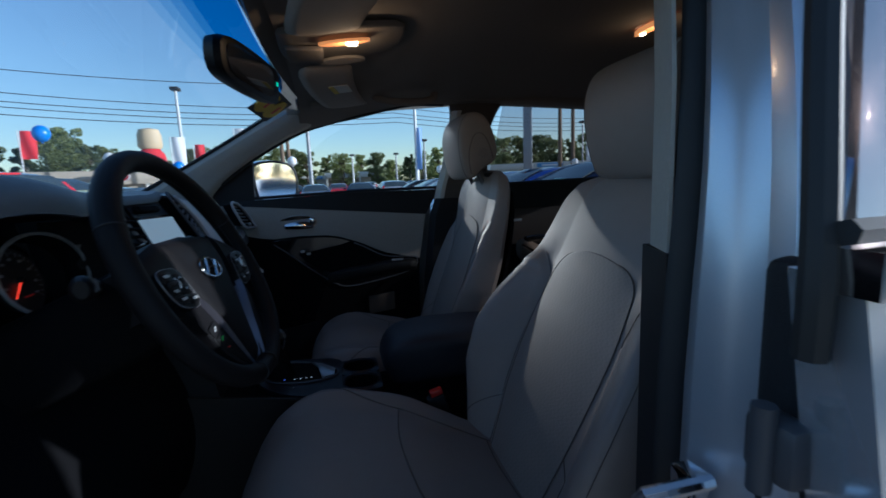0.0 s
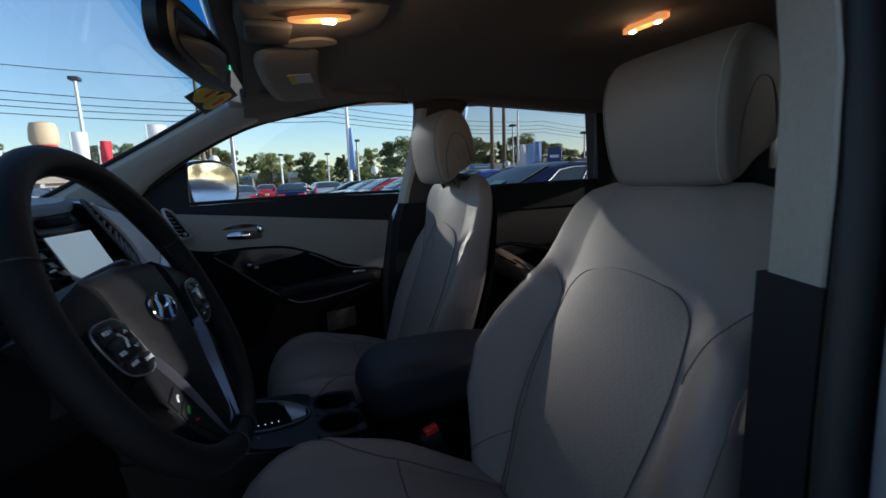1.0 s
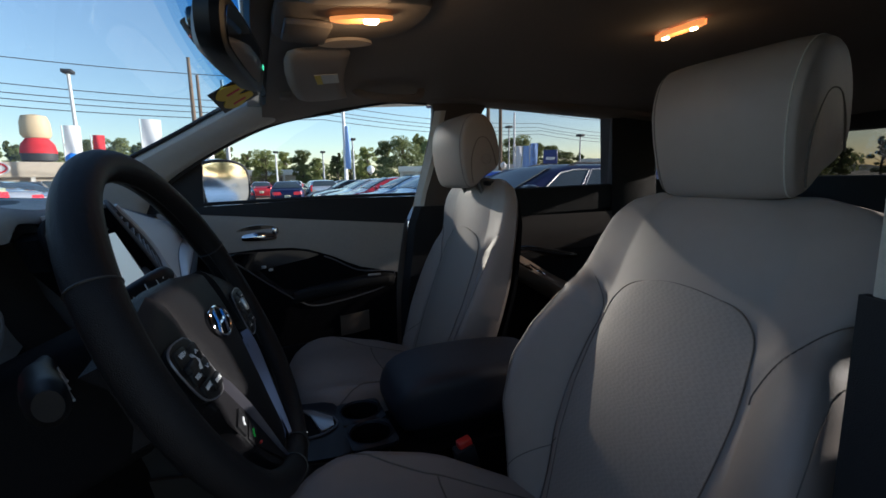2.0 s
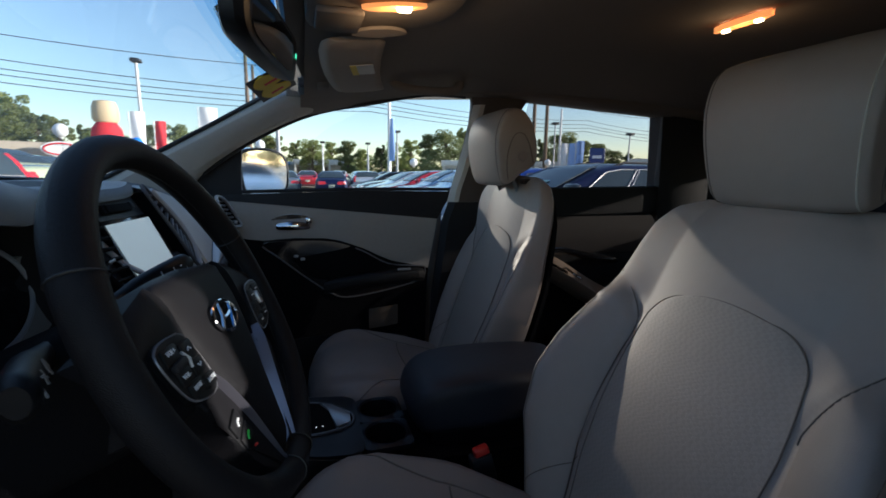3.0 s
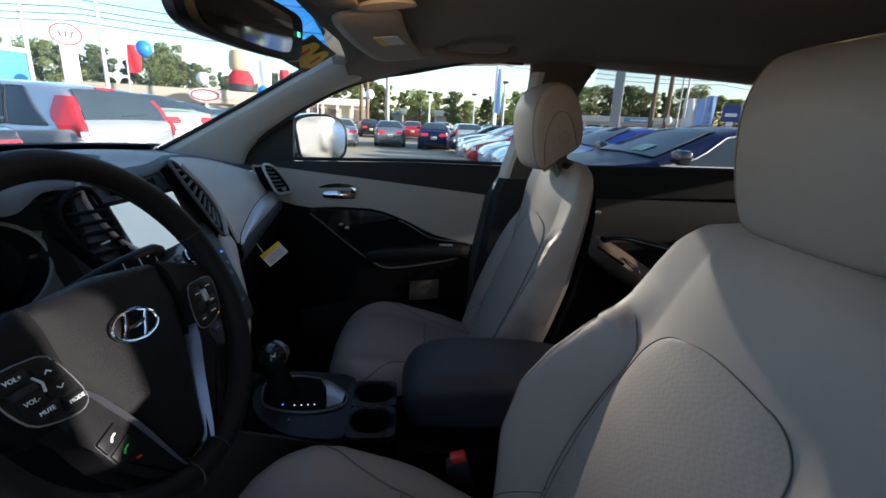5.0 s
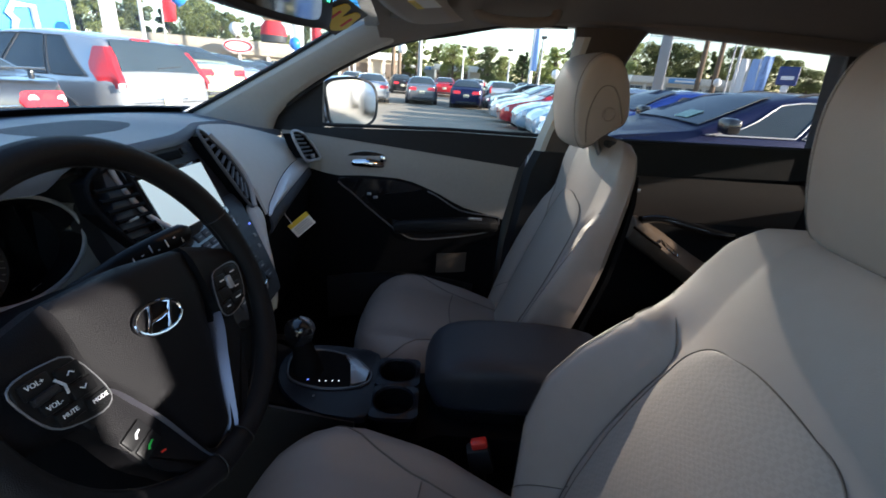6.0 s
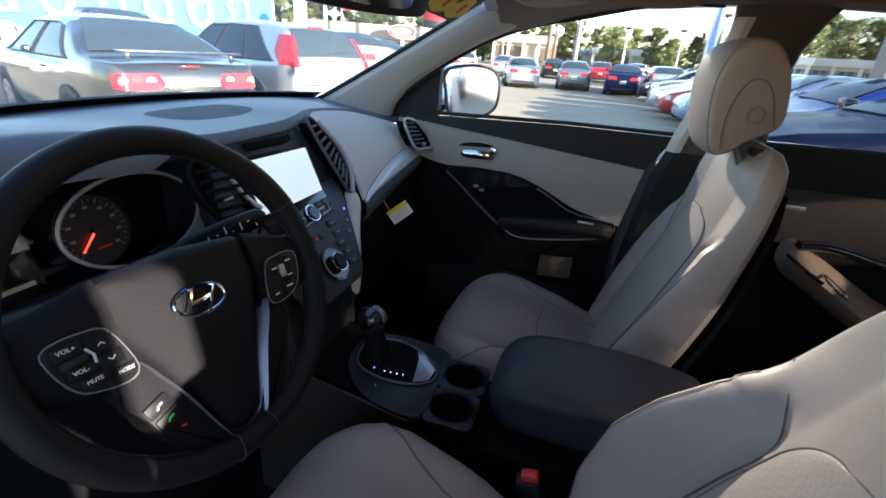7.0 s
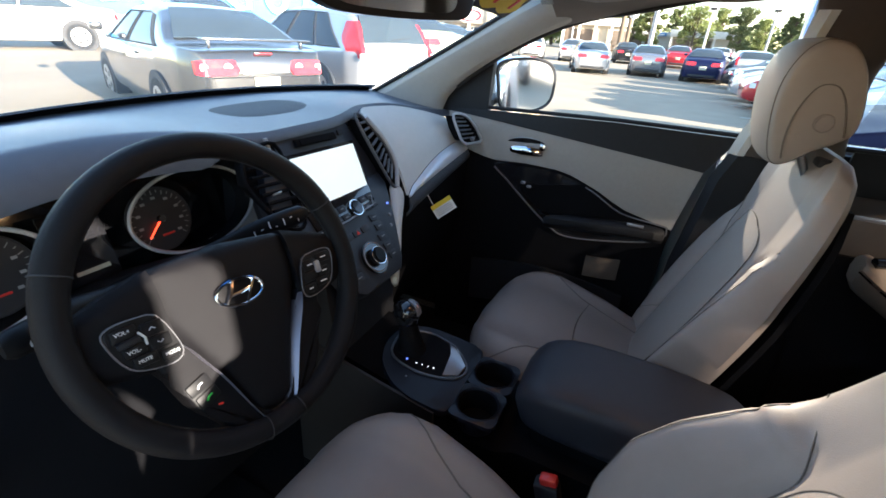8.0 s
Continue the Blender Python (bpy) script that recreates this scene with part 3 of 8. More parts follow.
# Outside of the car's rear and nose: painted quarters, tailgate skin, bonnet and front end.
for side, nm in ((1, "quarter_skin_east"), (-1, "quarter_skin_west")):
    bm = loft([[(side * x0, -1.30, z), (side * x0, -1.95, z), (side * (x0 - 0.16), -2.19, z), (side * (x0 - 0.20), -2.19, z), (side * (x0 - 0.05), -1.95, z), (side * (x0 - 0.05), -1.30, z)] for z, x0 in ((0.30, 0.88), (0.70, 0.92), (1.05, 0.91), (1.26, 0.87))])
    solid("wall_" + nm, bm, M["paint_silver"], "silver painted rear quarter of the car", "car body", kind="structure")
bm = loft([[(-0.70, -2.17, z), (0.70, -2.17, z), (0.72, -2.22 - d, z), (0, -2.26 - d, z), (-0.72, -2.22 - d, z)] for z, d in ((0.32, 0.06), (0.60, 0.12), (0.95, 0.06), (1.28, 0.0))])
solid("wall_tailgate_skin", bm, M["paint_silver"], "silver painted tailgate of the car", "car body", kind="structure")
bm = loft([[(-w * 0.96, y, 0.28), (-w, y, 0.62), (-w * 0.97, y, zt - 0.10), (-w * 0.86, y, zt - 0.02), (0, y, zt + 0.03), (w * 0.86, y, zt - 0.02), (w * 0.97, y, zt - 0.10), (w, y, 0.62), (w * 0.96, y, 0.28)] for y, zt, w in ((0.935, 1.13, 0.90), (1.20, 1.10, 0.92), (1.60, 1.05, 0.92), (1.85, 0.96, 0.88), (2.0, 0.80, 0.78), (2.06, 0.62, 0.66))])
solid("wall_nose", bm, M["paint_silver"], "silver bonnet and front end of the car", "car body", kind="structure", sub=1)
M["car_tyre"] = mat("car_tyre_rubber", (0.018, 0.018, 0.018), 0.85, vary=0.2, scale=40)
for y in (1.32, -1.52):
    for side in (-1, 1):
        wh = thing("road_wheel", (side * 0.80, y, 0.35), "black tyre on a silver alloy road wheel", "wheel", "road wheels of the car")
        part("tyre", disc(0.36, 0.24, pose(0, 0, 0, 0, 90), 40, 0.04), M["car_tyre"], wh)
        part("rim", disc(0.24, 0.252, pose(0, 0, 0, 0, 90), 32, 0.01), M["paint_silver"], wh, "silver alloy rim")

# ---- seats ----
def weave(name, rgb):
    """Perforated leather: rows of small dents."""
    m = mat(name, rgb, 0.55, vary=0.05, scale=60, vary2=0.05)
    nt = m.node_tree
    co = nt.nodes.new("ShaderNodeTexCoord")
    ch = nt.nodes.new("ShaderNodeTexChecker")
    ch.inputs["Scale"].default_value = 210.0
    bp = nt.nodes.new("ShaderNodeBump")
    bp.inputs["Strength"].default_value, bp.inputs["Distance"].default_value = 0.35, 0.0012
    nt.links.new(co.outputs["Object"], ch.inputs["Vector"])
    nt.links.new(ch.outputs["Fac"], bp.inputs["Height"])
    ch.inputs["Color1"].default_value, ch.inputs["Color2"].default_value = (1, 1, 1, 1), (0.91, 0.91, 0.91, 1)
    base = nt.nodes["Principled BSDF"].inputs["Base Color"]
    tone = nt.nodes.new("ShaderNodeVectorMath")
    tone.operation = "MULTIPLY"
    nt.links.new(base.links[0].from_socket, tone.inputs[0]), nt.links.new(ch.outputs["Color"], tone.inputs[1])
    nt.links.new(tone.outputs[0], base)
    nt.links.new(bp.outputs[0], nt.nodes["Principled BSDF"].inputs["Normal"])
    return m


M["perforated"] = weave("perforated_leather", (0.282, 0.238, 0.207))

# v, y, z, half width, bolster, thickness
BACK = [(0.0, -0.165, 0.7, 0.19, 0.03, 0.12), (0.12, -0.2, 0.79, 0.220, 0.060, 0.13), (0.28, -0.245, 0.9, 0.242, 0.076, 0.13), (0.40, -0.277, 0.971, 0.246, 0.077, 0.12), (0.52, -0.307, 1.037, 0.242, 0.068, 0.115), (0.6, -0.328, 1.08, 0.234, 0.056, 0.11), (0.65, -0.340, 1.107, 0.226, 0.044, 0.106), (0.685, -0.349, 1.126, 0.219, 0.018, 0.104), (0.72, -0.358, 1.145, 0.216, 0.010, 0.1), (0.83, -0.382, 1.205, 0.208, 0.006, 0.09), (0.92, -0.402, 1.252, 0.191, 0.004, 0.08), (0.975, -0.418, 1.28, 0.160, 0.0, 0.065), (1.0, -0.432, 1.292, 0.112, -0.004, 0.035)]
FORM = [(0.0, 0.0), (0.30, 0.01), (0.50, 0.04), (0.62, 0.20), (0.74, 0.72), (0.84, 1.0), (0.92, 0.93), (0.98, 0.5), (1.0, 0.0)]


# where the bolster meets the middle of the backrest: height, part of the half width
YOKE = [(0.0, 0.62), (0.50, 0.60), (0.57, 0.605), (0.61, 0.65), (0.66, 0.74), (0.72, 0.87), (0.765, 0.97), (1.0, 0.98)]


YOKE_IN = [(0.0, 0.60), (0.45, 0.555), (0.60, 0.55), (0.64, 0.57), (0.67, 0.615), (0.70, 0.69), (0.73, 0.80), (0.76, 0.94), (1.0, 0.97)]   # on the car's middle side
BOLSTER_IN = [(0.0, 0.35), (0.12, 0.62), (0.28, 0.95), (0.40, 1.0), (0.52, 0.90), (0.60, 0.78), (0.65, 0.74), (0.685, 1.25), (0.72, 1.3), (0.76, 0.8), (0.82, 0.2), (1.0, 0.0)]
WIDTH_IN = [(0.0, 0.70), (0.12, 0.80), (0.28, 0.93), (0.42, 1.0), (1.0, 1.0)]


def row_at(v):
    """The backrest's section at height v, eased from row to row."""
    e = 0.018 * min(1.0, (1 - v) / 0.08, v / 0.08)
    rows = [lerp_list(BACK, min(1.0, max(0.0, v + e * k / 2))) for k in range(-2, 3)]
    return tuple(sum(r[i] for r in rows) / 5 for i in range(5))


def back_front(s, v, lift=0.0, bolster=1.0, inboard=1):
    """A point of the backrest's front: s from -1 to 1 across, v from 0 to 1 upwards."""
    y, z, w, b, d = row_at(v)
    inner = s * inboard > 0
    if inner:
        b *= lerp_list(BOLSTER_IN, v)[0]
        w *= 1 + (lerp_list(WIDTH_IN, v)[0] - 1) * min(1.0, abs(s) / 0.6)
    else:
        b *= 0.62
    e = 0.045 * min(1.0, (1 - abs(s)) / 0.1)
    bulge = sum(lerp_list(FORM, abs(abs(s) + e * k / 3))[0] for k in range(-3, 4)) / 7 * b * bolster + 0.012 * (1 - min(1, abs(s) / 0.55) ** 2)
    edge = -0.35 * d * max(0, (abs(s) - 0.9) / 0.1) ** 2
    crease = lerp_list(YOKE_IN if inner else YOKE, v)[0]
    head = 1 - (ease(0.64, 0.76, v) if inner else ease(0.66, 0.76, v))
    out = bulge + edge + lift - (0.011 if inner else 0.004) * math.exp(-((abs(s) - crease) / (0.034 + 0.05 * ease(0.62, 0.74, v) if inner else 0.034)) ** 2) * head * ease(0.05, 0.2, v)
    return Vector((s * w, y + out * 0.93, z + out * 0.37))


def seat(at, name_label, inboard, dy=0.0, rest_dy=0.0, rest_dx=0.0, wide=1.0, lift_z=0.0, rest_dz=0.0, bolster=1.0, cush_dy=0.0, tall=0.0, lean=0.0):
    """A front seat; inboard is the side (-1 or 1) of the car's middle."""
    ob = thing("car_seat", at, name_label, "car seat", "front seats")
    off = Vector((0, dy, -at[2]))

    def shoulder(sv, v):  # the door side's shoulder is squarer
        k = min(1.0, max(0.0, (v - 0.70) / 0.20))
        return 1 + 0.27 * k * k * (3 - 2 * k) if sv * inboard < 0 else 1.0

    def bf(sv, v, lift=0.0):
        q = back_front(sv, v, lift, bolster, inboard)
        return Vector((q.x * wide * shoulder(sv, v), q.y + lean * v * v, q.z + tall * v * v))

    rs = [0.1, 0.2, 0.3, 0.38, 0.44, 0.48, 0.505, 0.53, 0.55, 0.575, 0.6, 0.62, 0.64, 0.66, 0.68, 0.70, 0.725, 0.75, 0.775, 0.80, 0.83, 0.86, 0.89, 0.92, 0.95, 0.97, 0.985, 1]
    ss = [-s for s in reversed(rs)] + [0] + rs
    loops = []
    for k in range(81):
        v = k / 80
        y, z, w, b, d = row_at(v)
        front = [bf(s, v) + off for s in ss]
        back = [Vector((s * w * wide * shoulder(s, v) * 0.97, y + lean * v * v - 0.58 * d * (1 - 0.25 * s * s), z + tall * v * v - 0.17 * d)) + off for s in (0.98, 0.8, 0.4, 0, -0.4, -0.8, -0.98)]
        loops.append(front + back)
    part("backrest", loft(loops), M["leather"], ob, "beige leather backrest with raised side bolsters")
    # darker rear shell of the backrest
    bm = sheet(lambda u, v: Vector(((2 * u - 1) * lerp_list(BACK, 0.95 * v)[2] * 0.93 * wide, lerp_list(BACK, 0.95 * v)[0] + lean * v * v - lerp_list(BACK, 0.95 * v)[4] * 0.66, lerp_list(BACK, 0.95 * v)[1] - 0.2 * lerp_list(BACK, 0.95 * v)[4])) + off, 8, 10, 0.01)
    part("back_shell", bm, M["deep_black"], ob, "dark rear shell of the backrest")

    TOP, CORNER = 0.735, 0.085

    def half(v, inner):  # half width of the insert, in parts of the backrest's own; its upper corners are round
        w = lerp_list([(0.0, 0.44), (0.25, 0.47), (0.5, 0.475), (0.8, 0.48)] if inner else [(0.0, 0.44), (0.25, 0.51), (0.5, 0.56), (0.8, 0.575)], v)[0]
        k = max(0.0, (v - TOP + CORNER) / CORNER)
        return w - 0.25 * (1 - math.sqrt(max(0.0, 1 - k * k)))

    def on_insert(a, r, lift):  # a from -1 to 1 across, r from 0 to 1 upwards
        v = 0.08 + (TOP - 0.08) * math.sin(r * math.pi / 2)
        crown = 0.014 * r ** 6 * (1 - a * a)
        return bf(a * half(v, a * inboard > 0), v + crown, lift) + off

    bm = sheet(lambda u, r: on_insert(2 * u - 1, r, 0.0034 - 0.0024 * (2 * u - 1) ** 8), 36, 48)
    part("insert", bm, M["perforated"], ob, "perforated leather panel in the backrest")
    border = [on_insert(1, k / 40, 0.0012) for k in range(41)]
    border += [on_insert(1 - 2 * k / 12, 1, 0.0012) for k in range(1, 12)]
    border += [on_insert(-1, 1 - k / 40, 0.0012) for k in range(41)]
    part("seam", tube(border, 0.0011, 6), M["groove"], ob, "sunk dark seam round the panel")
    for sgn in (-1, 1):
        line = [bf(sgn * lerp_list([(0.05, 0.86), (0.3, 0.86), (0.6, 0.87), (0.70, 0.90)] if sgn == inboard else [(0.05, 0.93), (0.3, 0.93), (0.55, 0.935), (0.62, 0.95), (0.66, 0.985)], v)[0], v, 0.0008) + off for v in [0.05 + (0.65 if sgn == inboard else 0.61) * k / 26 for k in range(27)]]
        part("seam", tube(line, 0.0007, 6), M["groove"], ob, "sunk seam along the bolster's edge")
        yoke, low_v, top_v = (YOKE_IN, 0.12, 0.755) if sgn == inboard else (YOKE, 0.55, 0.76)
        line = smooth_line([tuple(bf(sgn * lerp_list(yoke, v)[0], v, 0.0010) + off) for v in [low_v + (top_v - low_v) * k / 12 for k in range(13)]], 5)
        part("seam", tube(line, 0.0010, 6), M["groove"], ob, "sunk seam between shoulder panel and bolster")
        line = [bf(sgn * (0.50 + 0.46 * k / 12), 0.26 - 0.14 * k / 12, 0.0008) + off for k in range(13)]
        part("seam", tube(line, 0.0008, 6), M["groove"], ob, "short seam across the foot of the bolster")

    # cushion
    CUSH = [(0.0, -0.30, 0.745, 0.165, 0.0), (0.15, -0.20, 0.768, 0.190, 0.008), (0.40, -0.06, 0.803, 0.225, 0.020), (0.60, 0.07, 0.832, 0.246, 0.020), (0.70, 0.115, 0.839, 0.240, 0.016), (0.78, 0.155, 0.838, 0.222, 0.010), (0.86, 0.190, 0.828, 0.188, 0.004), (0.92, 0.213, 0.811, 0.148, 0.0), (0.965, 0.230, 0.785, 0.102, 0.0), (1.0, 0.238, 0.745, 0.062, 0.0)]
    CF = [(0.0, 0.0), (0.45, 0.05), (0.60, 0.35), (0.72, 0.75), (0.80, 0.55), (0.88, -0.2), (0.95, -1.2), (1.0, -2.4)]

    def cush(s, u, lift=0.0):
        y, z, w, b = lerp_list(CUSH, u)
        return Vector((s * w, y + cush_dy, z + lift_z * min(1.0, u / 0.45) + b * lerp_list(CF, abs(s))[0] - 0.022 * max(0, (abs(s) - 0.72) / 0.28) ** 2 + 0.008 * (1 - min(1, abs(s) / 0.5) ** 2) + lift)) + off

    loops = []
    for k in range(31):
        u = k / 30
        y, z, w, b = lerp_list(CUSH, u)
        top = [cush(s, u) for s in ss]
        low = [Vector((s * w * 0.97, y + cush_dy - 0.02 * (u > 0.9), 0.64 + 0.03 * u)) + off for s in (0.98, 0.5, 0, -0.5, -0.98)]
        loops.append(top + low)
    part("cushion", loft(loops), M["leather_side"], ob, "beige leather seat cushion with curved seams")
    SPREAD = [(0.08, 0.50), (0.40, 0.53), (0.48, 0.57), (0.56, 0.66), (0.63, 0.76), (0.70, 0.86), (0.76, 0.95)]   # the side seams flare towards the front corners
    for sgn in (-1, 1):
        line = [cush(sgn * lerp_list(SPREAD, u)[0], u, 0.0004) for u in [0.08 + 0.68 * k / 34 for k in range(35)]]
        part("seam", tube(line, 0.0014, 6), M["groove"], ob, "seam between cushion and side bolster")
    for u, w in ((0.455, 0.535), (0.17, 0.50)):
        line = [cush(w * (-1 + 2 * k / 16), u + 0.02 * math.sin(3.14 * k / 16), 0.0006) for k in range(17)]
        part("seam", tube(line, 0.0013, 6), M["groove"], ob, "cross seam of the cushion")
    bm = box((0.44, 0.46, 0.12), (0, -0.06 + dy, 0.59 - at[2]), 0.02)
    box((0.05, 0.44, 0.12), (0.21, -0.06 + dy, 0.51 - at[2]), 0.005, bm=bm)
    box((0.05, 0.44, 0.12), (-0.21, -0.06 + dy, 0.51 - at[2]), 0.005, bm=bm)
    part("seat_base", bm, M["black_plastic"], ob, "dark plastic seat base on floor rails")

    # headrest: a side outline swept across, rounded at both flanks
    tilt = turn(rx=-8)
    c = Vector((rest_dx, -0.395 + rest_dy, 1.388 + rest_dz)) + off
    OUTLINE = smooth_line([(0.056, -0.093, 0), (0.068, -0.068, 0), (0.073, -0.010, 0), (0.067, 0.045, 0), (0.046, 0.083, 0), (0.014, 0.099, 0), (-0.022, 0.088, 0), (-0.044, 0.052, 0), (-0.053, 0.005, 0), (-0.052, -0.036, 0), (-0.038, -0.056, 0), (0.0, -0.073, 0), (0.032, -0.092, 0)], 4, closed=True)
    HALF = 0.106

    def rest_pt(a, q, grow=1.0, out=0.0):
        """a from -1 to 1 across, q a point of the side outline."""
        e = (1 - abs(a) ** 5) ** (1 / 5) if abs(a) < 1 else 0.0
        g = (0.80 + 0.20 * e) * grow
        x = a * HALF * (1 + 0.06 * q.y * grow / 0.09)
        bow = 0.09 * x * x / HALF * min(1.0, max(0.0, q.x / 0.06)) * grow
        return c + tilt @ Vector((x + math.copysign(out, a), 0.004 + (q.x - 0.004) * g - bow, q.y * g))

    loops = [[rest_pt(-1, q, g, o) for q in OUTLINE] for g, o in ((0.1, 0.004), (0.5, 0.0038), (0.8, 0.0028))]
    loops += [[rest_pt(a, q) for q in OUTLINE] for a in [math.sin(math.pi / 2 * (-1 + 2 * k / 28)) for k in range(29)]]
    loops += [[rest_pt(1, q, g, o) for q in OUTLINE] for g, o in ((0.8, 0.0028), (0.5, 0.0038), (0.1, 0.004))]
    rest = part("headrest", loft(loops), M["leather"], ob, "beige leather headrest with stitched edges")
    for side in (-1, 1):
        part("seam", tube([rest_pt(side * 0.90, q, 1.002) for q in OUTLINE], 0.0010, 5, closed=True), M["seam"] if side != inboard else M["groove"], rest, "stitched seam round the headrest's front")
        arch = smooth_line([(0.040, -0.080, 0), (0.041, -0.045, 0), (0.034, -0.006, 0), (0.014, 0.030, 0), (-0.010, 0.030, 0), (-0.025, 0.004, 0), (-0.032, -0.030, 0), (-0.034, -0.046, 0)], 6)
        arch = [c + tilt @ Vector((side * (HALF * (1 + 0.06 * q.y / 0.09) + 0.0036), q.x, q.y)) for q in arch]
        part("seam", tube(arch, 0.0014, 6), M["groove"], rest, "sunk arch on the headrest's flank")
    button = frame_of(c + tilt @ Vector((inboard * (HALF * 0.985 + 0.0035), -0.004, -0.024)), (0, 1, 0), (0, 0, 1))
    bm = disc(0.012, 0.008, button, 24, 0.002)
    ring(0.0135, 0.0010, button @ Matrix.Translation((0, 0, 0.003 * inboard)), 28, 6, bm=bm)
    part("button", bm, M["leather_side"], rest, "round tilt button")
    for sx in (-0.055, 0.055):
        bm = tube([Vector((sx + rest_dx, -0.425 + lean, 1.24)) + off, Vector((sx + rest_dx, -0.405 + rest_dy, 1.31)) + off], 0.0065, 10)
        part("post", bm, M["dim_satin"], rest, "bright steel headrest post")
        part("collar", box((0.034, 0.03, 0.014), Vector((sx, -0.424 + lean, 1.306 if inboard < 0 else 1.258)) + off, 0.004), M["black_plastic"], rest)
    return ob


seat((-0.37, 0, 0.46), "beige leather driver's car seat with perforated panel and headrest", 1, rest_dy=-0.055, rest_dx=-0.015, lift_z=0.055)
seat((0.342, -0.0, 0.46), "beige leather passenger car seat with headrest, half in sun", -1, dy=-0.027, rest_dy=0.055, rest_dx=0.012, wide=0.92, rest_dz=0.007, bolster=0.50, cush_dy=-0.040, tall=0.026, lean=0.040)

# rear bench
bench = thing("rear_bench", (0, -1.05, 0.46), "beige leather rear bench seat behind the front seats", "car seat")
bm = loft([[(x, y, z) for x, y, z in ((-0.64, yy, 0.62), (-0.64, yy, zz - 0.05), (-0.58, yy, zz), (-0.1, yy, zz - 0.012), (0.1, yy, zz - 0.012), (0.58, yy, zz), (0.64, yy, zz - 0.05), (0.64, yy, 0.62))] for yy, zz in ((-0.80, 0.76), (-0.83, 0.80), (-1.0, 0.80), (-1.28, 0.77))])
wpart("cushion", bm, M["leather_side"], bench, "", sub=1)
bm = loft([[(x, y0 + dyy, z) for x, dyy in ((-0.63, -0.12), (-0.64, 0.0), (-0.5, 0.02), (-0.1, 0.0), (0.1, 0.0), (0.5, 0.02), (0.64, 0.0), (0.63, -0.12))] for y0, z in ((-1.24, 0.70), (-1.28, 0.85), (-1.36, 1.02), (-1.41, 1.10), (-1.44, 1.12))])
wpart("backrest", bm, M["leather_side"], bench, "", sub=1)
for x in (-0.40, 0.40):
    wpart("headrest", box((0.22, 0.08, 0.11), (x, -1.45, 1.068), 0.035, turn(rx=-10), 3), M["leather_side"], bench)

# ---- passenger's front door ----
D_TOP = [(-0.40, 1.262), (-0.33, 1.260), (-0.05, 1.262), (0.34, 1.250), (0.48, 1.243)]     # y, z of the belt line
D_STRIP = [(-0.40, 1.150), (-0.28, 1.166), (0.05, 1.198), (0.38, 1.229), (0.48, 1.236)]    # foot of the dark strip
D_LOW = [(-0.40, 0.985), (-0.25, 0.995), (-0.107, 1.030), (-0.02, 1.075), (0.075, 1.108), (0.20, 1.112), (0.30, 1.105), (0.36, 1.118), (0.48, 1.15)]
D_REAR = [(0.45, -0.235), (0.95, -0.245), (1.0, -0.25), (1.166, -0.283), (1.265, -0.345)]   # z, y of the door's rear edge


def door_x(y, z):
    """Inner face of the door trim."""
    return 0.705 + 0.02 * max(0, (z - 1.15) / 0.11) - 0.012 * math.exp(-((z - 1.02) / 0.12) ** 2) - 0.03 * max(0.0, (0.95 - z)) + 0.012 * max(0, y) - 0.006


def door_sheet(z_low, z_high, nu=16, nv=5, lift=0.0, thick=0.006, y0=None, y1=0.47):
    def fn(u, v):
        yr = lerp_list(D_REAR, 1.1)[0]
        y = y1 + ((y0 if y0 is not None else yr) - y1) * u
        za, zb = z_low(y), z_high(y)
        z = za + (zb - za) * v
        if y0 is None:
            yr = lerp_list(D_REAR, z)[0]
            y = y1 + (yr - y1) * u
            za, zb = z_low(y), z_high(y)
            z = za + (zb - za) * v
        return (door_x(y, z) - lift, y, z)
    return sheet(fn, nu, nv, thick)


door = thing("front_door", (0.74, 0.05, 0.6), "closed passenger door with taupe panel, dark pull and chrome handle", "car door")
top = lambda y: lerp_list(D_TOP, y)[0]
strip = lambda y: lerp_list(D_STRIP, y)[0]
low = lambda y: lerp_list(D_LOW, y)[0]
wpart("upper_strip", door_sheet(strip, top, lift=0.003), M["black_plastic"], door, "dark soft strip under the window")
wpart("panel", door_sheet(low, strip), M["door_fabric"], door, "taupe leather-covered door panel")
wpart("lower_panel", door_sheet(lambda y: 0.45, low, nv=10, lift=0.002), M["deep_black"], door, "dark lower door panel")
bm = box((0.05, 0.95, 0.02), (0.765, 0.06, 1.230), 0.006)
box((0.10, 0.80, 0.80), (0.79, 0.08, 0.84), 0.02, bm=bm)
wpart("body", bm, M["paint_silver"], door, "silver outer skin")
# groove between strip and panel
line = [(door_x(y, strip(y)) - 0.004, y, strip(y)) for y in [0.42 - 0.70 * k / 20 for k in range(21)]]
wpart("seam", tube(line, 0.002, 6), M["rubber"], door)
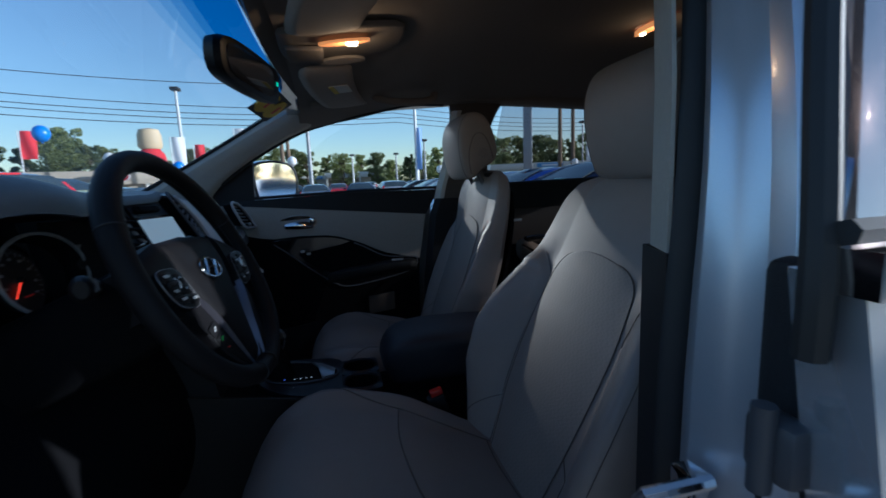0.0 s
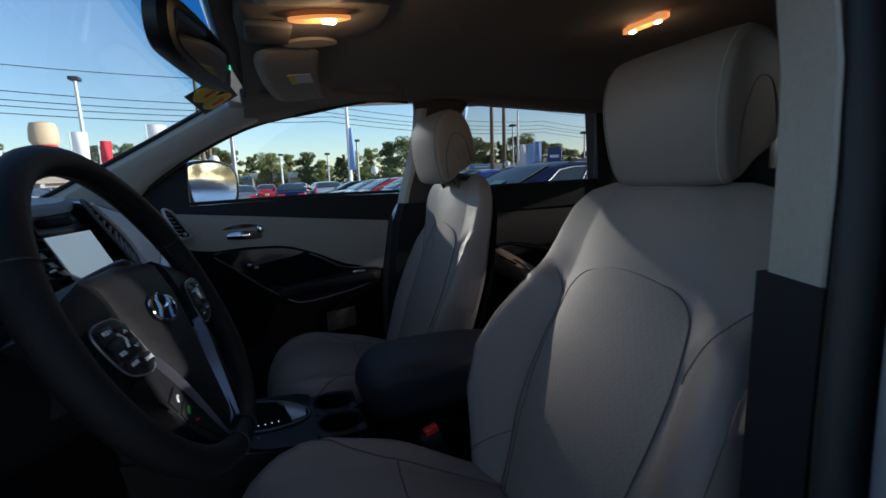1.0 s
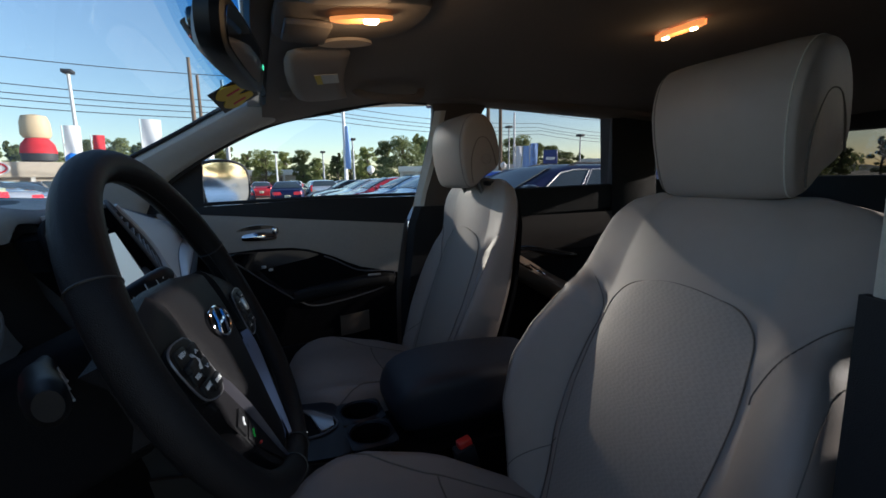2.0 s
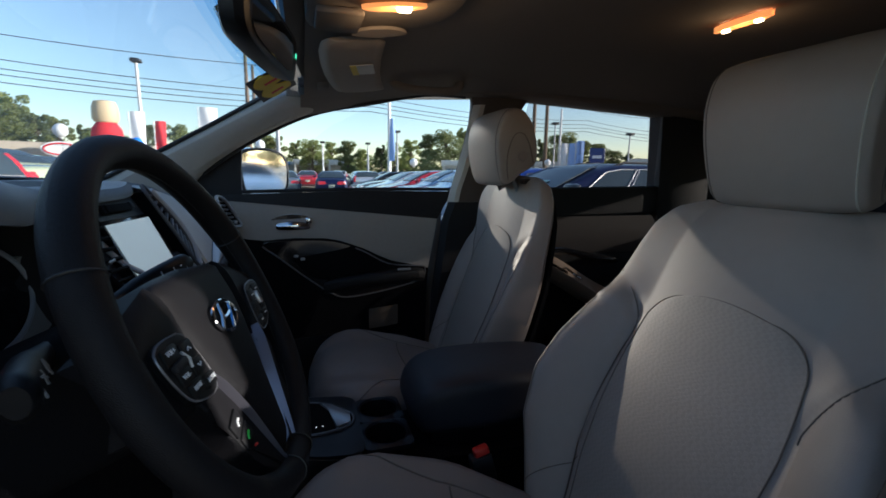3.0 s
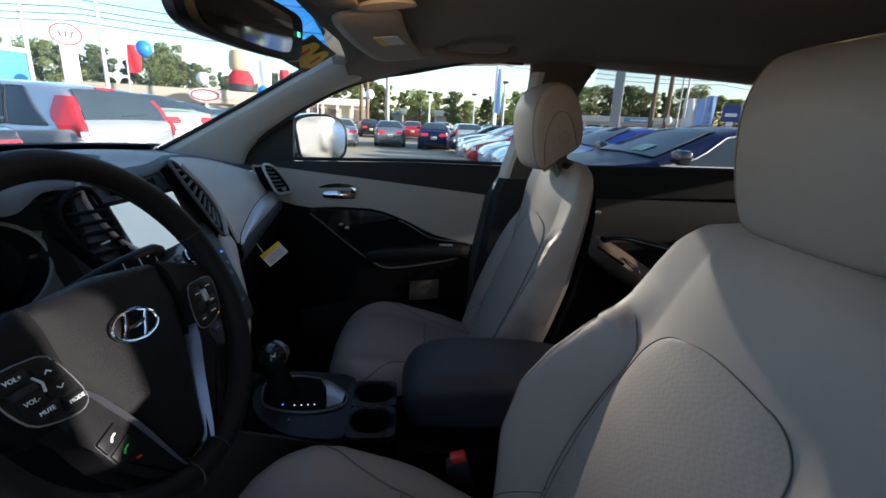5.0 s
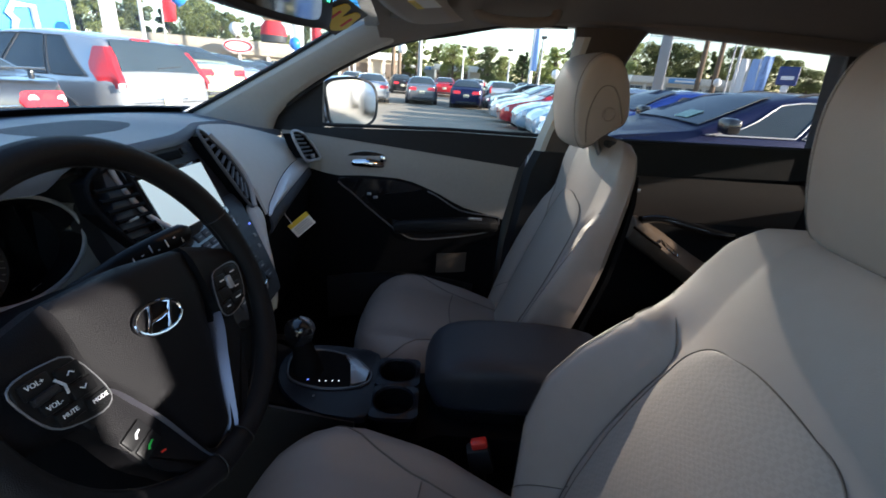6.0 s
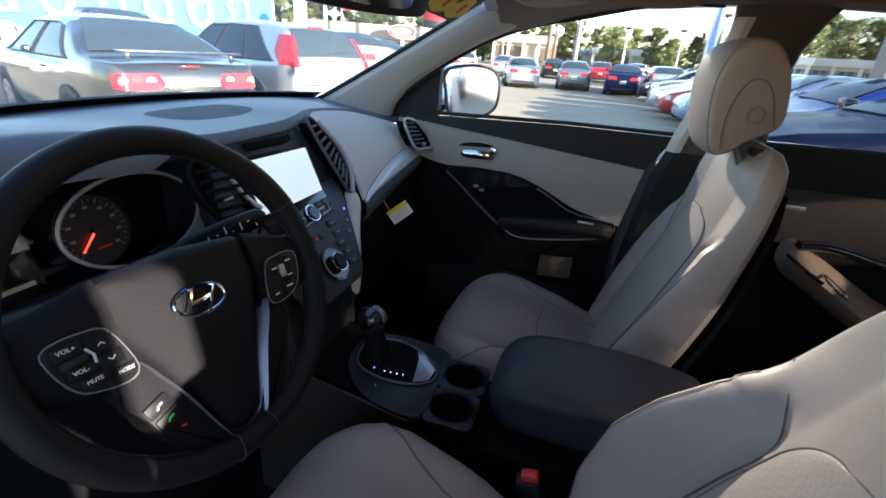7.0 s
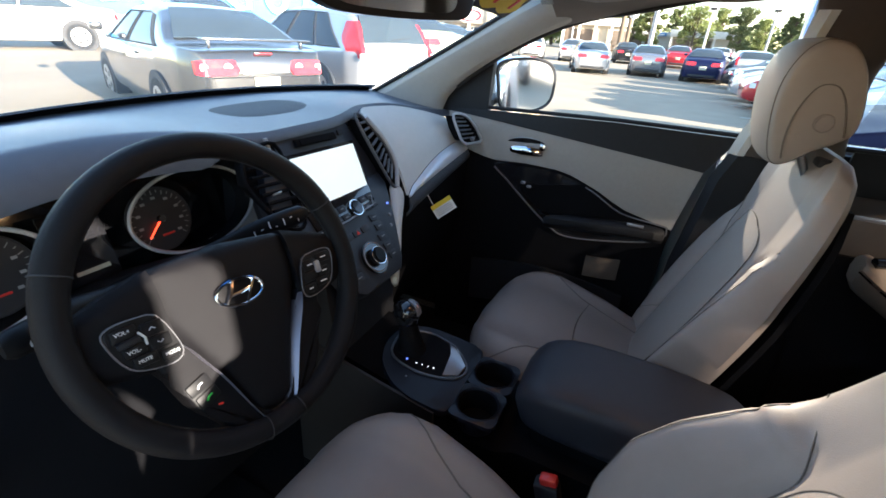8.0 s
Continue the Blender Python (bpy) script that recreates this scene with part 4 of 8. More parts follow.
# handle: oval cup with chrome lever
cup = frame_of((0.699, 0.200, 1.161), (0, -1, 0.03), (0, 0.03, 1))
bm = disc(1.0, 0.004, cup @ Matrix.Diagonal((0.068, 0.026, 1, 1)), 32, 0.0)
wpart("handle_cup", bm, M["gloss_black"], door, "dark oval recess")
wpart("handle_ring", ring(0.068, 0.003, cup @ Matrix.Translation((0, 0, -0.003)), 36, 6, 0.026), M["satin_plastic"], door, "satin ring round the recess")
bm = loft([[(0.696, 0.250 - 0.108 * k / 8, 1.160 + h), (0.690 - d, 0.250 - 0.108 * k / 8, 1.160 + h), (0.684 - d, 0.250 - 0.108 * k / 8, 1.152), (0.688 - d, 0.250 - 0.108 * k / 8, 1.140 - 0.3 * h), (0.697, 0.250 - 0.108 * k / 8, 1.139 - 0.3 * h)] for k, d, h in [(k, 0.010 * math.sin(math.pi * (0.15 + 0.8 * k / 8)), 0.008 * math.sin(math.pi * k / 8)) for k in range(9)]])
wpart("handle", bm, M["chrome"], door, "chrome door lever", sub=1)
wpart("lock_lever", box((0.014, 0.020, 0.020), (0.690, 0.148, 1.168), 0.004), M["chrome"], door, "chrome lock lever")
# pull pocket with its thin satin outline, and the armrest under it
POCKET = [(0.292, 1.098), (0.20, 1.104), (0.075, 1.098), (-0.02, 1.065), (-0.107, 1.018), (-0.20, 1.006), (-0.243, 0.998), (-0.235, 0.972), (-0.205, 0.950), (-0.10, 0.925), (0.03, 0.908), (0.09, 0.930), (0.17, 0.99), (0.24, 1.05)]
pts = smooth_line([(y, z, 0) for y, z in POCKET], 4, closed=True)
place = Matrix(((0, 0, -1, 0.690), (1, 0, 0, 0), (0, 1, 0, 0), (0, 0, 0, 1)))
wpart("pull_pocket", slab([(p.x, p.y) for p in pts], 0.008, place, 0.002), M["gloss_black"], door, "dark sculpted pull pocket")
edge = [Vector((0.679, p.x, p.y)) for p in pts]
wpart("outline", tube([e for e in edge if e.z < 1.09 and e.y > -0.24][::-1][:42], 0.0024, 6), M["dim_satin"], door, "thin satin outline of the pull pocket")
bm = loft([[(0.69, y, zt - 0.005), (0.69 - w * 0.6, y, zt), (0.69 - w, y, zt - 0.008), (0.69 - w * 0.95, y, zt - 0.035), (0.69 - w * 0.3, y, zt - 0.055), (0.69, y, zt - 0.055)] for y, zt, w in ((0.12, 0.965, 0.012), (0.05, 0.982, 0.04), (-0.05, 0.995, 0.055), (-0.15, 1.004, 0.058), (-0.215, 1.004, 0.05), (-0.24, 0.996, 0.02))])
wpart("armrest", bm, M["black_plastic"], door, "dark padded armrest", sub=1)
bm = box((0.006, 0.045, 0.008), (0.642, -0.155, 1.003), 0.002)
box((0.008, 0.014, 0.008), (0.677, 0.19, 1.055), 0.002, bm=bm)
box((0.008, 0.014, 0.008), (0.677, 0.17, 1.045), 0.002, bm=bm)
wpart("switch", bm, M["silver_trim"], door, "small window switch")
# Patch of sun on the lower door, painted as a brown sheet.
bm = sheet(lambda u, v: (0.684 - 0.004 * math.sin(math.pi * u), -0.14 + 0.10 * u, 0.80 + 0.07 * v - 0.01 * u), 4, 4, 0.004)
wpart("pocket_panel", bm, mat("painted_sun_patch", (0.10, 0.075, 0.055), 0.9, vary=0.1, scale=200), door, "brown sheet painted as a patch of sun above the map pocket")
bm = sheet(lambda u, v: (0.668, 0.33 - 0.50 * u, 0.60 + 0.16 * v + 0.03 * math.sin(3.14 * u)), 8, 3, 0.008)
wpart("map_pocket", bm, M["black_plastic"], door, "dark map pocket")
# black sail at the front corner of the window
bm = loft([[(x, 0.56, 1.225), (x, 0.345, 1.245), (x, 0.342, 1.33), (x, 0.338, 1.398), (x, 0.42, 1.372), (x, 0.56, 1.290)] for x in (0.722, 0.75)])
wpart("mirror_sail", bm, M["black_plastic"], door, "black triangular mirror base cover")
bm = sheet(lambda u, v: (0.735 - 0.075 * v, 0.34 - 0.70 * u + (-0.02 * v if u > 0.5 else -0.27 * v * (1 - u * 1.2)), 1.255 + 0.32 * v - (0.11 * v * max(0.0, 1 - u * 1.8))), 8, 4)
pane = wpart("window", bm, M["glass"], door, "clear side window, closed")
wpart("window_seal", tube([(0.728, 0.36, 1.257), (0.722, -0.05, 1.268), (0.716, -0.345, 1.268)], 0.006, 6), M["rubber"], door, "black seal along the window's foot")

# passenger's outer mirror
om = thing("door_mirror", (0.93, 0.32, 1.30), "silver outer mirror with a bright glass on the passenger door", "car mirror")
nrm = Vector((-0.60, -0.80, 0.02)).normalized()
along = Vector((0.80, -0.60, 0)).normalized()
pl = frame_of((0.927, 0.287, 1.312), along, (-0.005, -0.007, 1))
shape = smooth_line([(-0.100, 0.062, 0), (-0.02, 0.080, 0), (0.055, 0.072, 0), (0.090, 0.045, 0), (0.098, -0.005, 0), (0.085, -0.055, 0), (0.03, -0.078, 0), (-0.05, -0.072, 0), (-0.085, -0.055, 0), (-0.098, 0.0, 0)], 5, closed=True)
shape = [Vector((p.x * 1.13, p.y, 0)) for p in shape]
if (pl.to_3x3() @ Vector((0, 0, 1))).dot(nrm) < 0:
    flip = -1
else:
    flip = 1
loops = []
for depth, grow in ((-0.002, 1.07), (0.004, 1.12), (-0.02, 1.14), (-0.06, 1.05), (-0.10, 0.75), (-0.115, 0.4)):
    loops.append([pl @ Vector((p.x * grow, p.y * grow, flip * depth)) for p in shape])
wpart("housing", loft(loops), M["paint_silver"], om, "silver painted mirror housing")
bm = loft([[pl @ Vector((p.x * g, p.y * g, flip * d)) for p in shape] for g, d in ((1.0, 0.0035), (1.075, 0.007), (1.12, 0.003), (1.0, 0.001))], caps=False)
wpart("rim", bm, M["rubber"], om, "black rim of the mirror")
bm = slab([(p.x, p.y) for p in shape], 0.003, pl @ Matrix.Translation((0, 0, 0.001 if flip > 0 else -0.004)))
wpart("mirror_glass", bm, M["mirror"], om, "mirror glass", smooth=False)
bm = loft([[(0.75, 0.42, z), (0.75, 0.36, z), (0.86, 0.37, z + 0.01), (0.88, 0.43, z + 0.01)] for z in (1.238, 1.262)])
wpart("arm", bm, M["rubber"], om, "black mirror arm")

# passenger's rear door
rd = thing("rear_door", (0.74, -0.9, 0.6), "closed rear passenger door with dark trim and tinted window", "car door")
bm = sheet(lambda u, v: (0.715, -0.575 - 0.67 * u, 1.165 + 0.10 * v + 0.015 * u), 8, 2, 0.01)
wpart("upper_strip", bm, M["black_plastic"], rd)
# Shade behind the tinted window is put into this panel's dark colour.
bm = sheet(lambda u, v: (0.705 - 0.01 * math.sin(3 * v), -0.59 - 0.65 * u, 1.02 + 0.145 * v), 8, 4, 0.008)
wpart("panel", bm, mat("shaded_rear_door_panel", (0.060, 0.048, 0.042), 0.7, vary=0.08, scale=90, bump=0.2, bump_scale=900), rd, "door panel with its shade painted in dark brown")
bm = sheet(lambda u, v: (0.70 - 0.01 * v, -0.60 - 0.64 * u, 0.45 + 0.57 * v), 8, 4, 0.008)
wpart("lower_panel", bm, M["black_plastic"], rd, "dark lower door panel")
wpart("body", box((0.08, 0.72, 0.85), (0.80, -0.92, 0.84), 0.02), M["paint_silver"], rd, "silver outer skin")
wpart("backing", box((0.02, 0.74, 0.84), (0.742, -0.92, 0.83), 0.004), M["black_plastic"], rd)
# armrest that leans inwards, with its pull bar and the bright edge of the switch plate
ARM = [((0.555, -0.630, 1.035), (0.610, -0.648, 1.066)), ((0.530, -0.668, 1.010), (0.602, -0.690, 1.046)), ((0.505, -0.722, 0.978), (0.600, -0.745, 1.016)), ((0.485, -0.790, 0.935), (0.600, -0.810, 0.974)), ((0.480, -0.880, 0.880), (0.600, -0.900, 0.920)), ((0.490, -1.000, 0.830), (0.610, -1.020, 0.870))]
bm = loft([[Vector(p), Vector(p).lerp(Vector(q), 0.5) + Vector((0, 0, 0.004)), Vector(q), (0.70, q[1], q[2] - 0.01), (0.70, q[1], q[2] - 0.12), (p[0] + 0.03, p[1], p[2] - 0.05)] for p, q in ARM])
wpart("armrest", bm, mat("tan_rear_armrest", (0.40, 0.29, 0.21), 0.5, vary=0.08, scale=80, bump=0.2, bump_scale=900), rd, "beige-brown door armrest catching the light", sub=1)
bm = tube(smooth_line([(0.553, -0.630, 1.036), (0.528, -0.668, 1.011), (0.512, -0.706, 0.989)], 5), 0.0045, 6)
wpart("trim", bm, M["chrome"], rd, "bright switch plate edge")
plate = smooth_line([(0.516, -0.722, 0.988), (0.545, -0.716, 1.000), (0.530, -0.756, 0.972), (0.505, -0.760, 0.962)], 3, closed=True)
wpart("switch_frame", tube([p + Vector((0, 0, 0.002)) for p in plate], 0.003, 6, closed=True), M["chrome"], rd, "bright frame round the window switch")
bm = tube(smooth_line([(0.585, -0.660, 1.050), (0.600, -0.735, 1.052), (0.605, -0.840, 1.030), (0.610, -0.960, 1.005), (0.66, -1.04, 0.995)], 5), 0.013, 10)
wpart("pull", bm, M["gloss_black"], rd, "dark pull handle")
bm = loft([[(0.725, -0.555, 1.268), (0.725, -1.235, 1.275), (0.65, -1.17, 1.55), (0.65, -0.60, 1.573)], [(0.729, -0.555, 1.268), (0.729, -1.235, 1.275), (0.654, -1.17, 1.55), (0.654, -0.60, 1.573)]])
wpart("window", bm, M["tint_glass"], rd, "privacy-tinted rear side window", smooth=False)
bm = tube([(0.715, -0.54, 1.268), (0.715, -1.24, 1.278)], 0.007, 6)
wpart("window_seal", bm, M["rubber"], rd)
wpart("handle", box((0.012, 0.075, 0.018), (0.694, -0.655, 1.118), 0.005), M["silver_trim"], rd, "satin inner door lever")
bm = loft([[(0.70, -1.47, 1.30), (0.70, -1.93, 1.32), (0.66, -1.93, 1.50), (0.66, -1.43, 1.51)], [(0.704, -1.47, 1.30), (0.704, -1.93, 1.32), (0.664, -1.93, 1.50), (0.664, -1.43, 1.51)]])
solid("window_quarter", bm, M["tint_glass"], "tinted rear quarter window", "window", kind="structure", smooth=False)

# ---- dashboard ----
dash = thing("dashboard", (0, 0.55, 1.0), "two-tone dashboard, dark top, beige passenger side and satin trim", "dashboard")
REAR_Y = [(-0.72, 0.50), (-0.62, 0.47), (-0.15, 0.482), (-0.10, 0.468), (0.14, 0.468), (0.175, 0.475), (0.25, 0.505), (0.45, 0.515), (0.66, 0.49), (0.72, 0.48)]
REAR_Z = [(-0.72, 1.255), (-0.62, 1.275), (-0.56, 1.305), (-0.45, 1.325), (-0.36, 1.330), (-0.25, 1.322), (-0.15, 1.302), (-0.10, 1.292), (0.14, 1.292), (0.20, 1.302), (0.40, 1.288), (0.66, 1.240), (0.72, 1.232)]


def soft(rows, x, reach=0.05):
    return sum(lerp_list(rows, min(0.72, max(-0.72, x + reach * k / 4)))[0] for k in range(-4, 5)) / 9


def dash_top(u, v):
    x = -0.72 + 1.44 * u
    yr, zr = soft(REAR_Y, x), soft(REAR_Z, x)
    yf = 0.875 - 0.10 * (x / 0.72) ** 2
    zf = 1.292 - 0.022 * (x / 0.72) ** 2
    k = v * v * (3 - 2 * v)
    return Vector((x, yf + (yr - yf) * v, zf + (zr - zf) * k + 0.006 * math.sin(math.pi * v)))


def dash_rounded(u, v):
    if v < 0.75:
        return dash_top(u, v / 0.75)
    k = (v - 0.75) / 0.25
    p = dash_top(u, 1.0)
    hood = ease(-0.68, -0.58, p.x) * (1 - ease(-0.22, -0.12, p.x))
    return p + Vector((0, -(0.010 + 0.022 * hood) * math.sin(k * math.pi / 2), -0.018 * k - 0.034 * hood * (1 - math.cos(k * math.pi / 2))))


wpart("top_pad", sheet(dash_rounded, 72, 40, 0.008), M["dash_top"], dash, "dark blue-grey soft top pad")
# speaker grille, set into the middle of the top
def grille_pt(a, r):
    x = 0.075 + 0.125 * r * math.copysign(abs(math.cos(a)) ** 0.7, math.cos(a))
    y = 0.625 + 0.085 * r * math.copysign(abs(math.sin(a)) ** 0.7, math.sin(a))
    u = (x + 0.72) / 1.44
    best = min((abs(dash_top(u, k / 80).y - y), k / 80) for k in range(81))[1]
    return dash_top(u, best) + Vector((0, 0, 0.0012 - 0.003 * (r > 0.99)))


bm = bmesh.new()
centre = bm.verts.new(grille_pt(0, 0))
rings = [[bm.verts.new(grille_pt(2 * math.pi * k / 40, r)) for k in range(40)] for r in (0.35, 0.7, 1.0)]
for k in range(40):
    bm.faces.new((centre, rings[0][k], rings[0][(k + 1) % 40]))
    for a, b in zip(rings, rings[1:]):
        bm.faces.new((a[k], b[k], b[(k + 1) % 40], a[(k + 1) % 40]))
wpart("speaker_grille", bm, mat("grille_mesh", (0.05, 0.054, 0.062), 0.7, vary=0.3, scale=500, bump=0.8, bump_scale=500), dash, "dark speaker grille in the top pad")

# beige passenger side: from its upper edge down to the satin crescent
B_TOP = [(0.0, 0.208, 0.462, 1.291), (0.15, 0.262, 0.497, 1.292), (0.3, 0.335, 0.505, 1.287), (0.45, 0.42, 0.507, 1.278), (0.6, 0.49, 0.503, 1.266), (0.8, 0.575, 0.493, 1.247), (1.0, 0.645, 0.475, 1.228)]
B_LOW = [(0.0, 0.243, 0.355, 1.108), (0.08, 0.252, 0.357, 1.113), (0.15, 0.270, 0.362, 1.121), (0.3, 0.33, 0.371, 1.133), (0.45, 0.398, 0.381, 1.146), (0.6, 0.47, 0.389, 1.156), (0.8, 0.555, 0.396, 1.162), (1.0, 0.635, 0.398, 1.165)]


def beige(u, v):
    a, b = Vector(lerp_list(B_TOP, u)), Vector(lerp_list(B_LOW, u))
    p = a.lerp(b, v)
    return p + Vector((0.034 * (1 - u) ** 4, -0.020 * (0.3 + 0.7 * min(1, 4 * u)), 0.010)) * math.sin(math.pi * v) * (0.6 + 0.4 * u)


wpart("passenger_panel", sheet(beige, 24, 12, 0.006), M["trim_beige"], dash, "smooth beige panel in front of the passenger")
C_LOW = [(0.0, 0.240, 0.352, 1.103), (0.08, 0.256, 0.352, 1.106), (0.15, 0.280, 0.353, 1.111), (0.3, 0.35, 0.356, 1.117), (0.45, 0.42, 0.360, 1.123), (0.6, 0.49, 0.365, 1.127), (0.8, 0.58, 0.372, 1.131), (1.0, 0.660, 0.379, 1.133)]


def crescent(u, v):
    a, b = Vector(lerp_list(B_LOW, u)), Vector(lerp_list(C_LOW, u))
    return a.lerp(b, v) + Vector((0, -0.006, 0.002)) * math.sin(math.pi * v) + Vector((0, -0.002, 0))


wpart("satin_trim", sheet(crescent, 24, 6, 0.004), M["satin_light"], dash, "satin silver crescent under the beige panel")
bm = sheet(lambda u, v: Vector(lerp_list(C_LOW, u)).lerp(Vector((0.16 + 0.52 * u, 0.42, 0.72)), v) + Vector((0, 0.03 * v - 0.02 * math.sin(3.14 * v) + 0.004, 0)), 16, 10, 0.006)
wpart("glovebox", bm, M["deep_black"], dash, "black glovebox and lower dashboard")
# soft roll that overhangs the footwell under the crescent
def under_roll(u, v):
    a = Vector(lerp_list(C_LOW, u))
    return a + Vector((-0.010 * v * (1 - u), 0.026 * v - 0.018 * math.sin(math.pi * min(1.0, 1.15 * v)) - 0.003, -(0.072 - 0.016 * u) * v))


wpart("under_roll", sheet(under_roll, 20, 8, 0.006), M["roll_grey"], dash, "dark grey soft roll under the satin crescent")
# outer vent beside the passenger panel
vp = [(0.565, 0.395, 1.250), (0.631, 0.386, 1.240), (0.685, 0.372, 1.202), (0.693, 0.350, 1.160), (0.645, 0.355, 1.160), (0.588, 0.365, 1.168), (0.572, 0.382, 1.207)]
c = sum((Vector(p) for p in vp), Vector()) / 7
bm = loft([[c + (Vector(p) - c) * 1.0 for p in vp], [c + (Vector(p) - c) * 0.90 + Vector((0, 0.004, 0)) for p in vp], [c + (Vector(p) - c) * 0.86 + Vector((0, 0.03, 0)) for p in vp], [c + (Vector(p) - c) * 0.05 + Vector((0, 0.031, 0)) for p in vp]], caps=False)
wpart("side_vent", bm, M["deep_black"], dash, "black air vent at the door end")
wpart("vent_ring", tube([Vector(p) + Vector((0, -0.003, 0)) for p in smooth_line(vp, 3, closed=True)], 0.0042, 8, closed=True), M["satin_plastic"], dash, "satin ring of the vent")
for k in range(6):
    q = (k + 0.7) / 6.6
    p0, p1 = Vector(vp[0]).lerp(Vector(vp[5]), q), Vector(vp[1]).lerp(Vector(vp[3]), q)
    p0, p1 = p0.lerp(p1, 0.12), p0.lerp(p1, 0.88)
    wpart("slat", tube([p0 + Vector((0, 0.004, 0)), p1 + Vector((0, 0.004, 0))], 0.0032, 6), M["slat_grey"], dash)
wpart("slat_handle", box((0.014, 0.010, 0.010), (0.640, 0.356, 1.172), 0.002), M["silver_trim"], dash)

# centre stack: two tilted planes
UP = frame_of((0.043, 0.4195, 1.197), (1, 0, -0.03), (0.027, 0.415, 0.91))     # middle of the screen
bm = slab([(-0.128, 0.098), (0.112, 0.098), (0.158, 0.0), (0.172, -0.060), (0.120, -0.062), (-0.115, -0.062), (-0.165, -0.060), (-0.165, 0.0)], 0.030, UP @ Matrix.Translation((0, 0, -0.040)), 0.006)
wpart("screen_housing", bm, M["stack_plastic"], dash, "dark centre stack round the screen")
bm = slab([(-0.101, 0.056), (0.103, 0.056), (0.104, -0.058), (-0.104, -0.058)], 0.010, UP @ Matrix.Translation((0, 0, -0.010)), 0.003)
wpart("screen_bezel", bm, M["gloss_black"], dash, "gloss black screen surround")
bm = slab([(-0.094, 0.048), (0.096, 0.048), (0.094, -0.047), (-0.094, -0.047)], 0.0015, UP @ Matrix.Translation((0, 0, 0.0005)))
wpart("screen", bm, M["screen"], dash, "lit pale touch screen", smooth=False)
bm = slab([(-0.060, 0.080), (0.055, 0.080), (0.058, 0.066), (-0.060, 0.066)], 0.006, UP @ Matrix.Translation((0, 0, -0.008)), 0.001)
box((0.09, 0.012, 0.003), UP @ Vector((-0.005, 0.073, -0.001)), 0.001, UP.to_3x3(), bm=bm)
wpart("disc_slot", bm, M["deep_black"], dash, "narrow disc slot above the screen")
wpart("slot_button", box((0.016, 0.012, 0.005), UP @ Vector((0.078, 0.077, -0.007)), 0.001, UP.to_3x3()), M["black_plastic"], dash)
VENTS = {1: [(0.126, 0.100, 0.008), (0.154, 0.096, 0.006), (0.192, 0.035, 0.010), (0.200, -0.022, 0.012), (0.176, -0.074, 0.010), (0.142, 0.010, 0.012)],
         -1: [(-0.112, 0.082, -0.004), (-0.190, 0.066, 0.002), (-0.205, 0.020, 0.004), (-0.165, -0.058, 0.006), (-0.118, -0.066, 0.0), (-0.108, 0.0, -0.003)]}
for sgn in (1, -1):
    a = [UP @ Vector(p) for p in VENTS[sgn]]
    cc = sum(a, Vector()) / 6
    bm = loft([a, [cc + (p - cc) * 0.92 + Vector((0, 0.003, 0)) for p in a], [cc + (p - cc) * 0.88 + Vector((0, 0.03, 0)) for p in a], [cc + (p - cc) * 0.05 + Vector((0, 0.031, 0)) for p in a]], caps=False)
    wpart("centre_vent", bm, M["deep_black"], dash, "slatted centre vent")
    rim = [a[1], a[2], a[3], a[4]] if sgn > 0 else [a[0], a[5], a[4]]
    if sgn < 0:
        rim = smooth_line([(-0.080, 0.466, 1.284), (-0.076, 0.458, 1.249), (-0.072, 0.441, 1.217), (-0.067, 0.421, 1.191), (-0.060, 0.400, 1.174)], 4)
        wpart("vent_trim", tube([p + Vector((0, -0.006, 0)) for p in rim], 0.0040, 8), M["satin_plastic"], dash, "curved satin blade beside the screen")
    else:
        wpart("vent_trim", tube([p + Vector((0.005 * sgn, -0.006, 0.002)) for p in smooth_line([tuple(p) for p in rim], 4)], 0.0052, 8), M["satin_plastic"], dash, "satin strip beside the vent")
    wpart("vent_frame", tube([p + Vector((0, -0.003, 0)) for p in smooth_line([tuple(p) for p in a], 4, closed=True)], 0.0036, 8, closed=True), M["edge_grey"] if sgn > 0 else M["deep_black"], dash, "dark frame round the vent")
    n = 9 if sgn > 0 else 7
    for k in range(n):
        t = (k + 0.8) / (n + 0.6)
        p = a[0].lerp(a[5], 2 * t) if t < 0.5 else a[5].lerp(a[4], 2 * t - 1)
        q = a[1].lerp(a[2], 2 * t) if t < 0.5 else a[2].lerp(a[3], 2 * t - 1)
        p, q = p.lerp(q, 0.16), p.lerp(q, 0.84)
        if sgn < 0:
            h = 0.062 - 0.118 * t
            p, q = UP @ Vector((-0.113, h - 0.004, 0.001)), UP @ Vector((-0.192 + 0.33 * max(0.0, 0.02 - h), h, 0.004))
        wpart("slat", tube([p + Vector((0, -0.0015, 0)), q + Vector((0, -0.0015, 0))], 0.0034, 6), M["slat_grey"] if sgn > 0 else M["deep_black"], dash)
    wpart("slat_handle", box((0.022 if sgn < 0 else 0.012, 0.008, 0.005), cc + Vector((0.005 * sgn, -0.006, -0.006 if sgn < 0 else -0.055)), 0.002), M["silver_trim"], dash)
LO = frame_of((0.02, 0.345, 1.085), (1, 0, 0), (0, 0.62, 0.78))
bm = slab([(-0.120, 0.100), (0.178, 0.104), (0.182, 0.075), (0.158, 0.035), (0.128, -0.02), (0.092, -0.085), (0.07, -0.105), (-0.06, -0.105), (-0.09, -0.085), (-0.110, 0.02)], 0.03, LO @ Matrix.Translation((0, 0, -0.030)), 0.006)
wpart("control_panel", bm, M["stack_plastic"], dash, "dark control panel under the screen")
